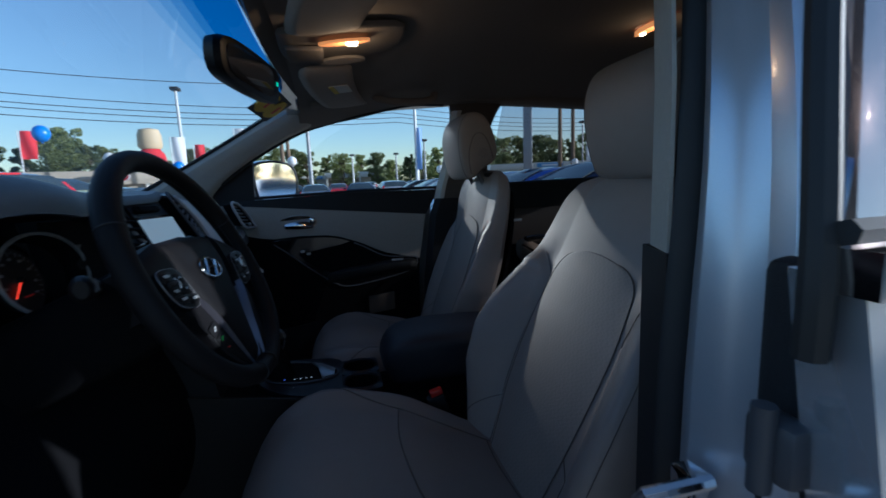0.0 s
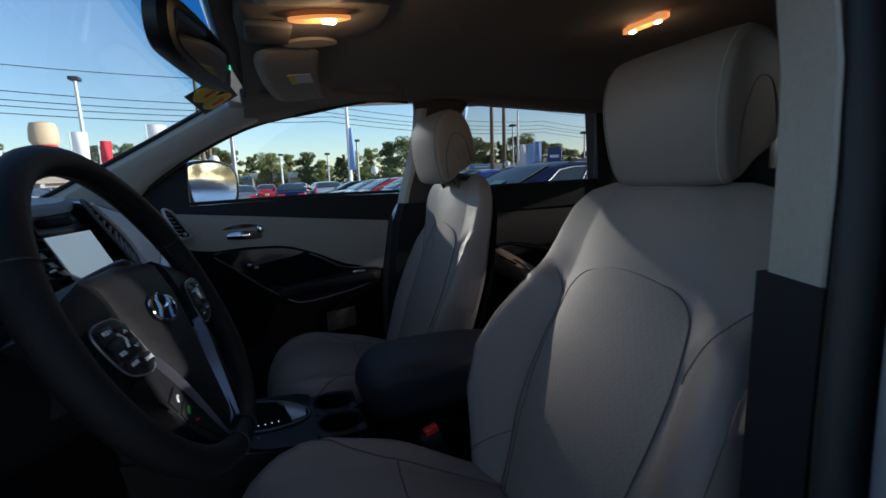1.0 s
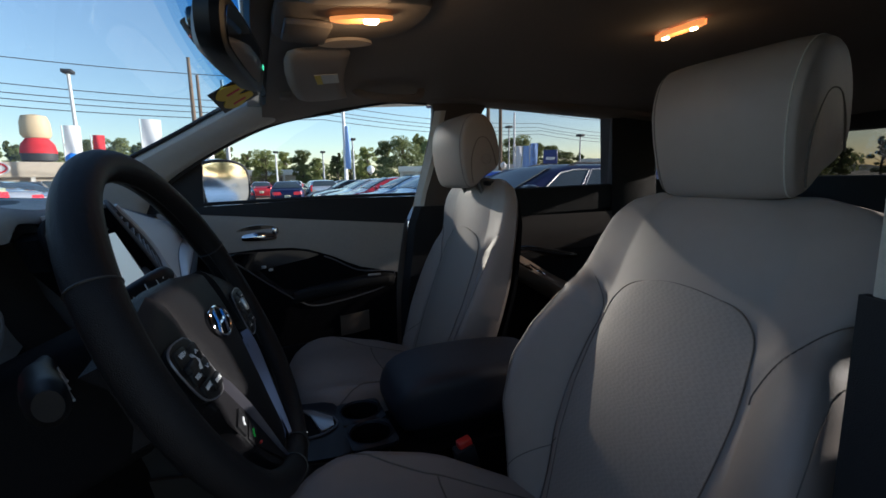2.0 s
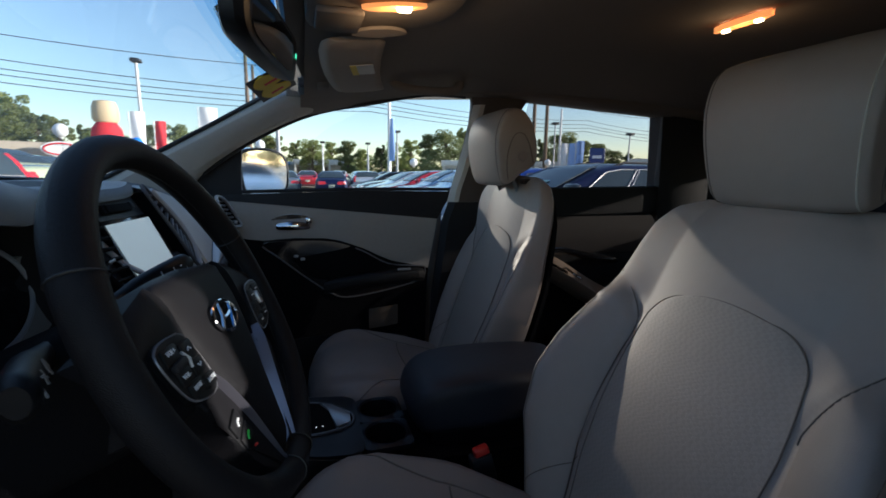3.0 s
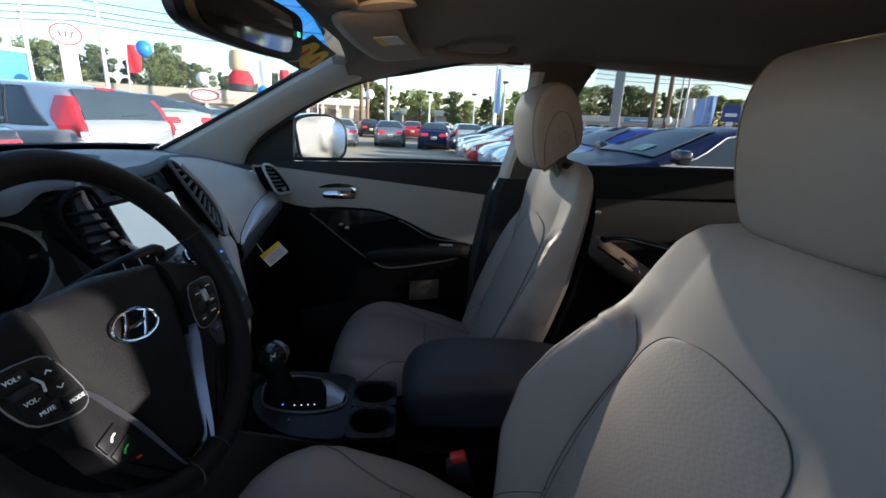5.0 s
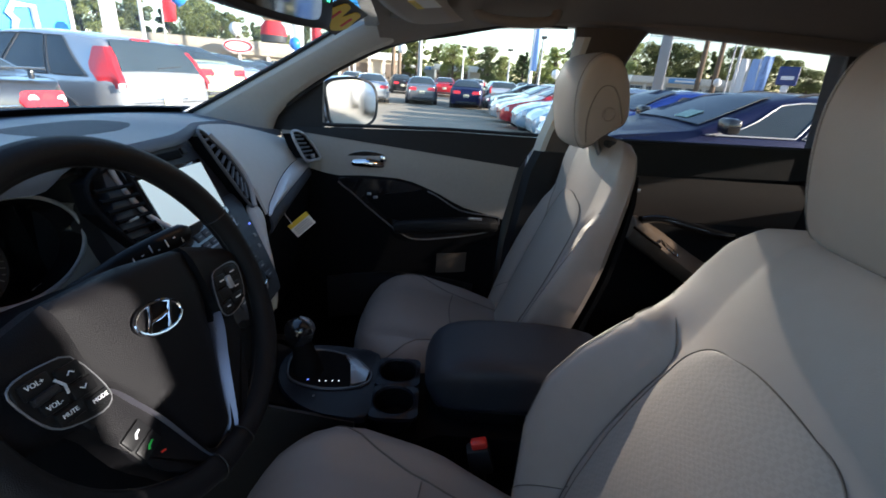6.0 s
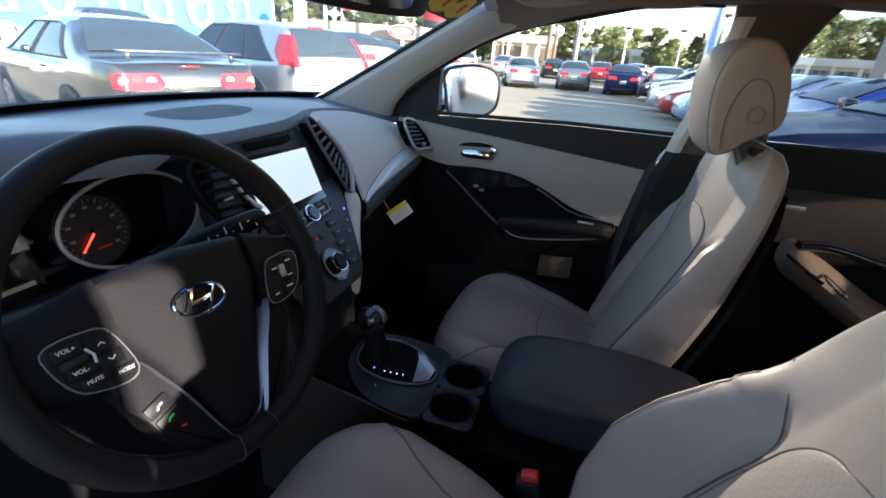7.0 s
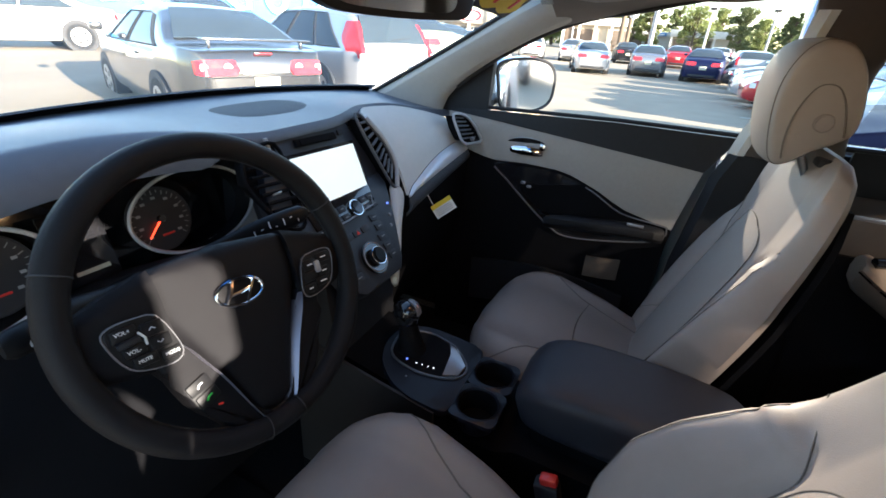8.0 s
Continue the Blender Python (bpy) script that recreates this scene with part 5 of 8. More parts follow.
# radio strip with knob and keys
bm = slab([(-0.085, 0.030), (0.115, 0.030), (0.105, -0.012), (-0.085, -0.012)], 0.004, LO @ Matrix.Translation((0, 0.058, 0)), 0.0015)
wpart("radio_strip", bm, M["gloss_black"], dash, "gloss black radio key strip")
kp = LO @ Matrix.Translation((0.037, 0.054, 0.006))
wpart("radio_knob", disc(0.0160, 0.014, kp, 28, 0.003), M["gloss_black"], dash, "round radio knob")
wpart("knob_ring", ring(0.0165, 0.0018, kp @ Matrix.Translation((0, 0, 0.002)), 32, 6), M["chrome"], dash, "bright knob ring")
wpart("satin_line", tube([LO @ Vector(p) for p in ((-0.085, 0.040, 0.005), (0.0, 0.038, 0.006), (0.09, 0.044, 0.006), (0.104, 0.07, 0.005))], 0.002, 6), M["silver_trim"], dash)
for r, (y0, n) in enumerate(((0.064, 2), (0.045, 2))):
    for k in range(n):
        for sx in (1, -1):
            x = 0.035 + sx * (0.036 + 0.024 * k)
            if x > 0.105 or x < -0.075:
                continue
            key = wpart("key", box((0.021, 0.014, 0.004), LO @ Vector((x, y0 if r < 2 else 0.088, 0.005)), 0.001, LO.to_3x3()), M["stack_plastic"], dash)
            wpart("key_mark", box((0.009, 0.0022, 0.0006), LO @ Vector((x, y0 if r < 2 else 0.088, 0.0075)), 0, LO.to_3x3()), M["grey_print"], dash)
# climate dial and keys
kp = LO @ Matrix.Translation((0.007, -0.052, 0.004))
wpart("dial_plate", disc(0.034, 0.008, kp, 36, 0.002), M["gloss_black"], dash, "round climate control plate")
wpart("climate_knob", disc(0.0172, 0.018, kp @ Matrix.Translation((0, 0, 0.010)), 32, 0.003), M["key_black"], dash, "climate knob with bright ring")
wpart("knob_ring", ring(0.0180, 0.0015, kp @ Matrix.Translation((0, 0, 0.014)), 36, 8), M["chrome"], dash, "bright knob ring")
wpart("dial_scale", ring(0.031, 0.0014, kp @ Matrix.Translation((0, 0, 0.004)), 36, 6), M["grey_print"], dash)
for k in range(5):
    for sx in (-1, 1):
        y = 0.020 - 0.022 * k
        x = 0.005 + sx * (0.062 if k > 1 else 0.070)
        wpart("key", box((0.026, 0.015, 0.004), LO @ Vector((x, y, 0.001)), 0.001, LO.to_3x3()), M["stack_plastic"], dash)
        wpart("key_mark", box((0.011, 0.0024, 0.0006), LO @ Vector((x, y, 0.0035)), 0, LO.to_3x3()), M["grey_print"], dash)
for k in range(3):
    wpart("key", box((0.024, 0.013, 0.004), LO @ Vector((-0.022 + 0.027 * k, 0.008, 0.001)), 0.001, LO.to_3x3()), M["stack_plastic"], dash)
for k, (x, y) in enumerate(((0.142, 0.032), (0.128, 0.007), (0.113, -0.014))):
    wpart("side_key", box((0.0045, 0.0045, 0.003) if not k else (0.007, 0.008, 0.003), LO @ Vector((x, y, 0.001)), 0.001, LO.to_3x3()), M["grey_print"] if k else M["blue_led"], dash, "small key at the stack's edge")
hz = LO @ Matrix.Translation((0.005, 0.008, 0.0036))
wpart("hazard_mark", slab([(-0.005, -0.004), (0.005, -0.004), (0, 0.0045)], 0.0008, hz), M["red_mark"], dash, smooth=False)
# beige strip that runs down beside the stack
bm = loft([[Vector(p) + Vector((0, 0, 0)), Vector(p) + Vector((w, 0.004, 0)), Vector(p) + Vector((w, 0.03, 0)), Vector(p) + Vector((0, 0.03, 0))] for p, w in (((0.212, 0.372, 1.135), 0.030), ((0.190, 0.354, 1.115), 0.054), ((0.174, 0.342, 1.098), 0.048), ((0.158, 0.330, 1.080), 0.034), ((0.140, 0.317, 1.060), 0.024), ((0.112, 0.298, 1.028), 0.015), ((0.096, 0.29, 1.00), 0.010), ((0.09, 0.286, 0.94), 0.006))])
wpart("stack_edge", bm, M["trim_beige"], dash, "narrow beige edge beside the stack", sub=1)
bm = loft([[(x0, y, z), (x1, y, z), (x1, 0.6, z), (x0, 0.6, z)] for x0, x1, y, z in ((-0.06, 0.235, 0.485, 1.25), (-0.07, 0.245, 0.425, 1.14), (-0.085, 0.15, 0.345, 1.02), (-0.09, 0.12, 0.32, 0.86))])
wpart("stack_core", bm, M["black_plastic"], dash, "dark body behind the stack")

# instrument cluster under its brow
bm = sheet(lambda u, v: Vector((-0.655 + 0.56 * u, 0.485 + 0.12 * v, lerp_list(REAR_Z, -0.655 + 0.56 * u)[0] - 0.020 - 0.030 * (1 - (2 * u - 1) ** 4) - 0.006 * v)), 28, 4, 0.004)
wpart("brow", bm, M["black_plastic"], dash, "dark brow over the instruments")
bm = box((0.60, 0.02, 0.24), (-0.385, 0.605, 1.165), 0.005, turn(rx=-14))
wpart("binnacle_back", bm, M["gloss_black"], dash, "black instrument panel")
CL = frame_of((-0.178, 0.548, 1.168), (1, 0, 0), (0, 0.25, 0.97))
for x, lab in ((-0.178, "speed"), (-0.50, "rev")):
    c2 = CL.copy()
    c2.translation = Vector((x, 0.530, 1.173))
    wpart("gauge_ring", ring(0.114, 0.0030, c2, 56, 8, 0.068), M["satin_plastic"], dash, "satin oval gauge ring")
    bm = bmesh.new()
    loops = [[c2 @ Vector((0.114 * g * math.cos(a), 0.068 * g * math.sin(a), dz)) for a in [2 * math.pi * k / 40 for k in range(40)]] for g, dz in ((1.0, 0.0), (0.93, -0.035))]
    wpart("gauge_bowl", loft(loops, caps=False), M["gloss_black"], dash, "dark gauge bowl")
    d2 = c2 @ Matrix.Translation((-0.064 if x > -0.4 else 0.04, 0.002, -0.008))
    wpart("dial", disc(0.050, 0.006, d2, 40, 0.001), mat("dial_face", (0.014, 0.015, 0.018), 0.5, vary=0.1), dash, "round dial")
    wpart("dial_ring", ring(0.0505, 0.0013, d2 @ Matrix.Translation((0, 0, 0.003)), 44, 6), M["black_plastic"], dash)
    bm = bmesh.new()
    for k in range(25):
        a = radians(225 - 270 * k / 24)
        L = 0.007 if k % 2 == 0 else 0.004
        box((L, 0.0009, 0.0008), d2 @ Vector((0.046 * math.cos(a) - L / 2 * math.cos(a), 0.046 * math.sin(a) - L / 2 * math.sin(a), 0.0042)), 0, d2.to_3x3() @ turn(rz=math.degrees(a)), bm=bm)
    wpart("dial_ticks", bm, M["grey_print"], dash, smooth=False)
    bm = bmesh.new()
    for k in range(0, 25, 3):
        a = radians(225 - 270 * k / 24)
        box((0.0065, 0.004, 0.0008), d2 @ Vector((0.034 * math.cos(a), 0.034 * math.sin(a), 0.0042)), 0, d2.to_3x3(), bm=bm)
    wpart("dial_figures", bm, M["grey_print"], dash, smooth=False)
    a = radians(222)
    wpart("needle", tube([d2 @ Vector((0, 0, 0.006)), d2 @ Vector((0.036 * math.cos(a), 0.036 * math.sin(a), 0.006))], [0.0014, 0.0007], 6), M["needle"], dash, "red needle")
    wpart("needle_hub", disc(0.006, 0.008, d2 @ Matrix.Translation((0, 0, 0.006)), 20, 0.001), M["gloss_black"], dash)
    wpart("small_gauge", box((0.02, 0.003, 0.001), d2 @ Vector((0.004, -0.026, 0.0042)), 0, d2.to_3x3()), M["red_mark"], dash)
tp = CL.copy()
tp.translation = Vector((-0.345, 0.56, 1.155))
wpart("trip_display", slab([(-0.04, 0.06), (0.035, 0.06), (0.035, -0.05), (-0.04, -0.05)], 0.003, tp, 0.001), M["gloss_black"], dash, "dark trip display")
wpart("warning_mark", box((0.014, 0.018, 0.001), tp @ Vector((-0.008, 0.032, 0.004)), 0, tp.to_3x3()), mat("violet_print", (0.15, 0.12, 0.35), 0.5), dash)
wpart("display_line", box((0.045, 0.006, 0.001), tp @ Vector((0.0, -0.030, 0.004)), 0, tp.to_3x3()), mat("pale_print", (0.45, 0.42, 0.33), 0.5), dash)
bm = sheet(lambda u, v: Vector((-0.66 + 0.575 * u, 0.50 + 0.045 * math.sin(math.pi * v) * 0 + 0.02 * v, 1.075 - 0.045 * math.sin(math.pi * u) + 0.02 - 0.05 * v)), 16, 3, 0.004)
wpart("cluster_foot", bm, M["black_plastic"], dash)
edge = [(-0.178 + 0.119 * math.cos(a), 0.071 * math.sin(a)) for a in [radians(26 - 6 * k) for k in range(19)]]
loops = []
for k, (x, h) in enumerate(edge):
    w = 0.012 + 0.026 * math.sin(math.pi * min(1, (k + 1) / 15)) if k < 16 else 0.010
    p = Vector((x, 0.530 + 0.25 * h, 1.173 + 0.97 * h))
    d = Vector((math.cos(radians(26 - 6 * k)), 0, 0.8 * math.sin(radians(26 - 6 * k)))).normalized()
    loops.append([p, p + d * w * 0.5 + Vector((0, -0.006, 0)), p + d * w + Vector((0, -0.012, 0)), p + d * w + Vector((0, 0.03, 0)), p + Vector((0, 0.03, 0))])
wpart("cluster_edge", loft(loops), M["door_fabric"], dash, "taupe trim between instruments and vent")
# driver's lower panel and column
bm = sheet(lambda u, v: Vector((-0.70 + 0.62 * u, 0.475 + 0.02 * v + 0.03 * math.sin(3.1 * u) - 0.12 * math.sin(2.2 * v), 1.10 - 0.40 * v)), 12, 8, 0.008)
wpart("knee_panel", bm, M["deep_black"], dash, "black panel under the steering column")
bm = box((0.09, 0.012, 0.05), (-0.63, 0.385, 1.03), 0.004, turn(rx=12))
wpart("switch_panel", bm, M["gloss_black"], dash, "switch panel left of the column")
for k in range(3):
    wpart("switch_mark", box((0.007, 0.002, 0.0035), (-0.655 + 0.024 * k, 0.378, 1.035 - 0.005), 0.0, turn(rx=12)), M["grey_print"], dash)
TAG = frame_of((0.371, 0.319, 1.044), Vector((0.406, -0.914, 0.0)) * 0.047 + Vector((0.36, 0.16, 0.897)) * 0.035, Vector((0.406, -0.914, 0.0)) * -0.035 + Vector((0.36, 0.16, 0.897)) * 0.014)
wpart("airbag_tag", slab([(-0.030, -0.020), (0.030, -0.020), (0.030, 0.018), (-0.030, 0.018)], 0.001, TAG), M["paper"], dash, "white hanging label with yellow head", smooth=False)
wpart("tag_head", slab([(-0.030, 0.006), (0.030, 0.006), (0.030, 0.018), (-0.030, 0.018)], 0.001, TAG @ Matrix.Translation((0, 0, 0.0012))), M["yellow"], dash, "yellow head of the label", smooth=False)
for k in range(4):
    wpart("tag_line", box((0.046, 0.0016, 0.0006), TAG @ Vector((0, 0.001 - 0.005 * k, 0.0016)), 0, TAG.to_3x3()), M["grey_print"], dash)
wpart("tag_string", tube([(0.345, 0.335, 1.052), (0.335, 0.345, 1.075), (0.34, 0.36, 1.10)], 0.001, 5), M["paper"], dash)

# ---- steering wheel ----
WC, WT = Vector((-0.3455, 0.252, 1.1875)), 24.2
sw = thing("steering_wheel", WC, "black leather steering wheel with silver spoke trim and key pads", "steering wheel")
W = pose(0, 0, 0, 0, 0, -5.9) @ frame_of((0, 0, 0), (1, 0, 0), (0, math.sin(radians(WT)), math.cos(radians(WT)))) @ pose(0, 0, 0, 0, 0, -4.0)
RIM_R, RIM_W = 0.1672, 0.0143
# in the wheel's own plane: x right, y up, z towards the driver
loops = []
for k in range(96):
    a = 2 * math.pi * k / 96
    grip = 1 + 0.09 * max(0, math.cos(2 * (a - radians(35)))) ** 4 * (a < math.pi) + 0.09 * max(0, math.cos(2 * (a - radians(145)))) ** 4
    loops.append([W @ Vector(((RIM_R + RIM_W * grip * math.cos(b)) * math.cos(a), (RIM_R + RIM_W * grip * math.cos(b)) * math.sin(a), 1.04 * RIM_W * grip * math.sin(b))) for b in [2 * math.pi * j / 16 for j in range(16)]])
loops.append(loops[0])
bm = loft(loops, caps=False)
bmesh.ops.remove_doubles(bm, verts=bm.verts, dist=1e-6)
part("rim", bm, M["rim_leather"], sw, "black leather rim")
for a in (24, 156, 262, 278):
    a = radians(a)
    pts = [W @ Vector(((RIM_R + (RIM_W + 0.0012) * math.cos(b)) * math.cos(a), (RIM_R + (RIM_W + 0.0012) * math.cos(b)) * math.sin(a), (RIM_W + 0.0016) * math.sin(b))) for b in [2 * math.pi * j / 18 for j in range(18)]]
    part("rim_seam", tube(pts, 0.0009, 5, closed=True), M["rubber"], sw)
# inner stitching that follows the rim
part("rim_stitch", tube([W @ Vector(((RIM_R - RIM_W * 0.99) * math.cos(a), (RIM_R - RIM_W * 0.99) * math.sin(a), -0.002)) for a in [2 * math.pi * k / 72 for k in range(72)]], 0.0010, 5, closed=True), M["rubber"], sw, "dark stitched seam inside the rim")


def wheel_slab(poly, z0, thick, bevel, material, name, label="", per=4, parent=None):
    pts = smooth_line([(x, y, 0) for x, y in poly], per, closed=True) if per > 1 else [Vector((x, y, 0)) for x, y in poly]
    return part(name, slab([(p.x, p.y) for p in pts], thick, W @ Matrix.Translation((0, 0, z0)), bevel, seg=3), material, parent or sw, label)


# airbag pad: broad above, pointed below, gently domed
PAD = [(0.156, 0.0), (0.142, 0.027), (0.087, 0.050), (0.047, 0.066), (0.021, 0.078), (-0.012, 0.089), (-0.045, 0.089), (-0.053, 0.062), (-0.0552, 0.0)]   # (depth below the hub, half width)


def pad_half(y):
    return lerp_list([(-d, w) for d, w in PAD], y)[0]


def pad_pt(a, r):
    """a from -1 to 1 across, r from 0 (foot) to 1 (top)."""
    y = -0.1555 + 0.2105 * r
    w = max(0.004, pad_half(y))
    edge = max(abs(a) ** 7, abs(2 * r - 1) ** 14)
    return W @ Vector((a * w, y, 0.0075 - 0.005 * a * a - 0.012 * edge - 0.006 * max(0, 0.5 - r) - 0.004 * max(0.0, y) / 0.05))


loops = [[pad_pt(a, r) for a in [-1 + k / 12 for k in range(25)]] + [W @ Vector((w * max(0.004, pad_half(-0.1555 + 0.2105 * r)), -0.1555 + 0.2105 * r, -0.034)) for w in (1, 0.5, -0.5, -1)] for r in [k / 36 for k in range(37)]]
part("airbag_pad", loft(loops), M["wheel_leather"], sw, "dark grained airbag pad")
for sgn in (-1, 1):
    # upper spoke: falls away from the driver where it meets the rim
    def spoke(u, v, back=0.0):
        x = 0.080 + 0.084 * u
        top = lerp_list([(0.08, 0.050), (0.09, 0.047), (0.117, 0.039), (0.143, 0.029), (0.164, 0.024)], x)[0]
        low = lerp_list([(0.08, -0.046), (0.09, -0.050), (0.125, -0.047), (0.150, -0.040), (0.164, -0.034)], x)[0]
        y = low + (top - low) * v
        return W @ Vector((sgn * x, y, 0.0045 - 0.010 * abs(2 * v - 1) ** 5 - 0.004 * u * u - back))
    bm = loft([[spoke(k / 10, j / 14) for j in range(15)] + [spoke(k / 10, 1 - j / 4, 0.020) for j in range(5)] for k in range(11)])
    part("upper_spoke", bm, M["wheel_leather"], sw, "black upper spoke")
    # satin blades that frame the pad and meet at the foot of the wheel
    up = 0.006
    line = smooth_line([(sgn * 0.0755, -0.034, up - 0.004), (sgn * 0.0705, -0.042, up - 0.002), (sgn * 0.064, -0.055, up - 0.001), (sgn * 0.0475, -0.087, up - 0.002), (sgn * 0.0235, -0.146, up - 0.006), (sgn * 0.012, -0.158, up - 0.008), (0, -0.160, up - 0.009)], 6)
    loops = []
    for i, p in enumerate(line):
        b = 0.0012 + 0.0040 * math.sqrt(i / len(line)) if sgn > 0 else -0.0008 - 0.0018 * i / len(line)
        loops.append([W @ (p + Vector(q)) for q in ((-b, 0, -0.016), (-b, 0, -0.0055), (-b * 0.8, 0, -0.0035), (b * 0.8, 0, 0.0055), (b, 0, 0.0045), (b, 0, -0.016))])
    part("satin_blade", loft(loops), M["blade_satin"], sw, "satin silver blade of the lower spoke")
    wheel_slab([(sgn * 0.078, -0.030), (sgn * 0.104, -0.046), (sgn * 0.096, -0.066), (sgn * 0.086, -0.100), (sgn * 0.066, -0.130), (sgn * 0.046, -0.154), (0, -0.163), (sgn * 0.024, -0.148), (sgn * 0.0475, -0.087), (sgn * 0.064, -0.050)], -0.026, 0.028, 0.005, M["wheel_leather"], "lower_spoke", "black lower spoke", per=2)
    # key pad: a dark plate in a satin frame that sits a little proud of the spoke
    plate = [(sgn * qx, qy) for qx, qy in ((0.0905, 0.006), (0.106, 0.010), (0.124, 0.0105), (0.1345, 0.008), (0.1385, 0.001), (0.134, -0.018), (0.1265, -0.033), (0.116, -0.040), (0.098, -0.0445), (0.085, -0.0445), (0.078, -0.037), (0.081, -0.018))]
    wheel_slab(plate, -0.006, 0.0145, 0.0015, M["key_black"], "key_pad", "dark key pad", per=2)
    pts = smooth_line([(x * 1.008, y, 0.0078) for x, y in plate], 2, closed=True)
    part("key_pad_edge", tube([W @ p for p in pts], 0.0009, 6, closed=True), M["dim_satin"], sw, "satin edge of the key pad")
    PAD_KEYS = ((0.1225, -0.0005, 0.022, 0.013), (0.1185, -0.0185, 0.020, 0.011), (0.0985, -0.0045, 0.020, 0.014), (0.0955, -0.0195, 0.020, 0.013), (0.1125, -0.0310, 0.022, 0.011), (0.0900, -0.0345, 0.019, 0.011))
    for x, y, wx, wy in PAD_KEYS:
        part("key", box((wx, wy, 0.004), W @ Vector((sgn * x, y, 0.0085)), 0.0014, W.to_3x3()), M["key_black"], sw)
TXT = lambda x, y, z=0.0110: W @ Matrix.Translation((x, y, z))
words("key_legend", "VOL+", 0.0054, TXT(-0.1236, 0.0012), M["white_mark"], sw)
words("key_legend", "VOL-", 0.0054, TXT(-0.1195, -0.0190), M["white_mark"], sw)
words("key_legend", "MUTE", 0.0048, TXT(-0.1135, -0.0305), M["white_mark"], sw)
words("key_legend", "MODE", 0.0048, TXT(-0.0895, -0.0340), M["white_mark"], sw)
for x, y, d in ((-0.0992, -0.0042, 1), (-0.0960, -0.0190, -1)):
    pts = [W @ Vector((x + px, y + d * py, 0.0112)) for px, py in ((-0.0028, -0.001), (0, 0.0014), (0.0028, -0.001))]
    part("key_arrow", tube(pts, 0.0006, 5), M["white_mark"], sw)
for x, y, wx in ((0.1225, -0.0005, 0.009), (0.0985, -0.0045, 0.008), (0.1185, -0.0185, 0.008), (0.1125, -0.0310, 0.010), (0.0900, -0.0345, 0.006)):
    part("key_mark", box((wx, 0.0016, 0.0005), W @ Vector((x, y, 0.0107)), 0, W.to_3x3()), M["white_mark"], sw)
part("toggle", box((0.020, 0.007, 0.006), W @ Vector((-0.1215, -0.0095, 0.011)), 0.002, W.to_3x3() @ turn(rz=4)), M["black_plastic"], sw, "dark volume rocker")
part("toggle_edge", tube([W @ Vector(p) for p in ((-0.1115, -0.003, 0.0108), (-0.1075, -0.010, 0.0122), (-0.1075, -0.017, 0.0108))], 0.0012, 6), M["satin_light"], sw, "satin edge of the rocker")
part("toggle", box((0.008, 0.016, 0.006), W @ Vector((0.1085, -0.010, 0.0112)), 0.002, W.to_3x3()), M["silver_trim"], sw, "satin rocker")
# phone keys on the lower spoke
tz = W.to_3x3() @ turn(rz=-73)
part("phone_pad", box((0.034, 0.028, 0.006), W @ Vector((-0.0735, -0.0885, 0.000)), 0.003, tz), M["key_black"], sw, "phone key pad on the lower spoke")
for px, py in ((-0.0765, -0.0805), (-0.0708, -0.0960)):
    part("phone_key", box((0.014, 0.024, 0.004), W @ Vector((px, py, 0.0025)), 0.0014, tz), M["key_black"], sw)
part("phone_mark", tube([W @ Vector(p) for p in ((-0.0785, -0.0835, 0.0048), (-0.0765, -0.0800, 0.0048), (-0.0725, -0.0785, 0.0048))], 0.0010, 6), M["white_mark"], sw, "white voice mark")
part("phone_mark", tube([W @ Vector(p) for p in ((-0.0735, -0.0990, 0.0048), (-0.0715, -0.0960, 0.0048), (-0.0668, -0.0940, 0.0048))], 0.0011, 6), M["green_mark"], sw, "green handset mark")
part("phone_mark", tube([W @ Vector(p) for p in ((-0.0640, -0.1100, 0.0025), (-0.0590, -0.1110, 0.0025))], 0.0011, 6), M["red_mark"], sw, "red hang-up mark")
# chrome emblem: an oval with a slanted bar shape in it
E0 = W @ Matrix.Translation((-0.0025, -0.003, 0.0100)) @ pose(0, 0, 0, 0, 0, -4)
part("emblem", ring(0.0285, 0.0019, E0, 40, 8, 0.0150), M["chrome"], sw, "chrome oval emblem")
bm = tube([E0 @ Vector(p) for p in ((-0.019, -0.0105, 0), (-0.012, 0.0, 0.001), (-0.006, 0.0140, 0))], 0.0021, 6)
tube([E0 @ Vector(p) for p in ((0.006, -0.0140, 0), (0.012, 0.0, 0.001), (0.019, 0.0105, 0))], 0.0021, 6, bm=bm)
tube([E0 @ Vector(p) for p in ((-0.012, -0.002, 0), (0.0, -0.0005, 0.001), (0.012, 0.002, 0))], 0.0021, 6, bm=bm)
part("emblem_bars", bm, M["chrome"], sw, "slanted chrome bars in the oval")
bm = box((0.13, 0.26, 0.12), (0, 0.0, 0), 0.03, turn(rx=-WT), 3)
bmesh.ops.translate(bm, verts=bm.verts, vec=(0, 0.165, -0.085))
part("column", bm, M["deep_black"], sw, "dark column shroud")
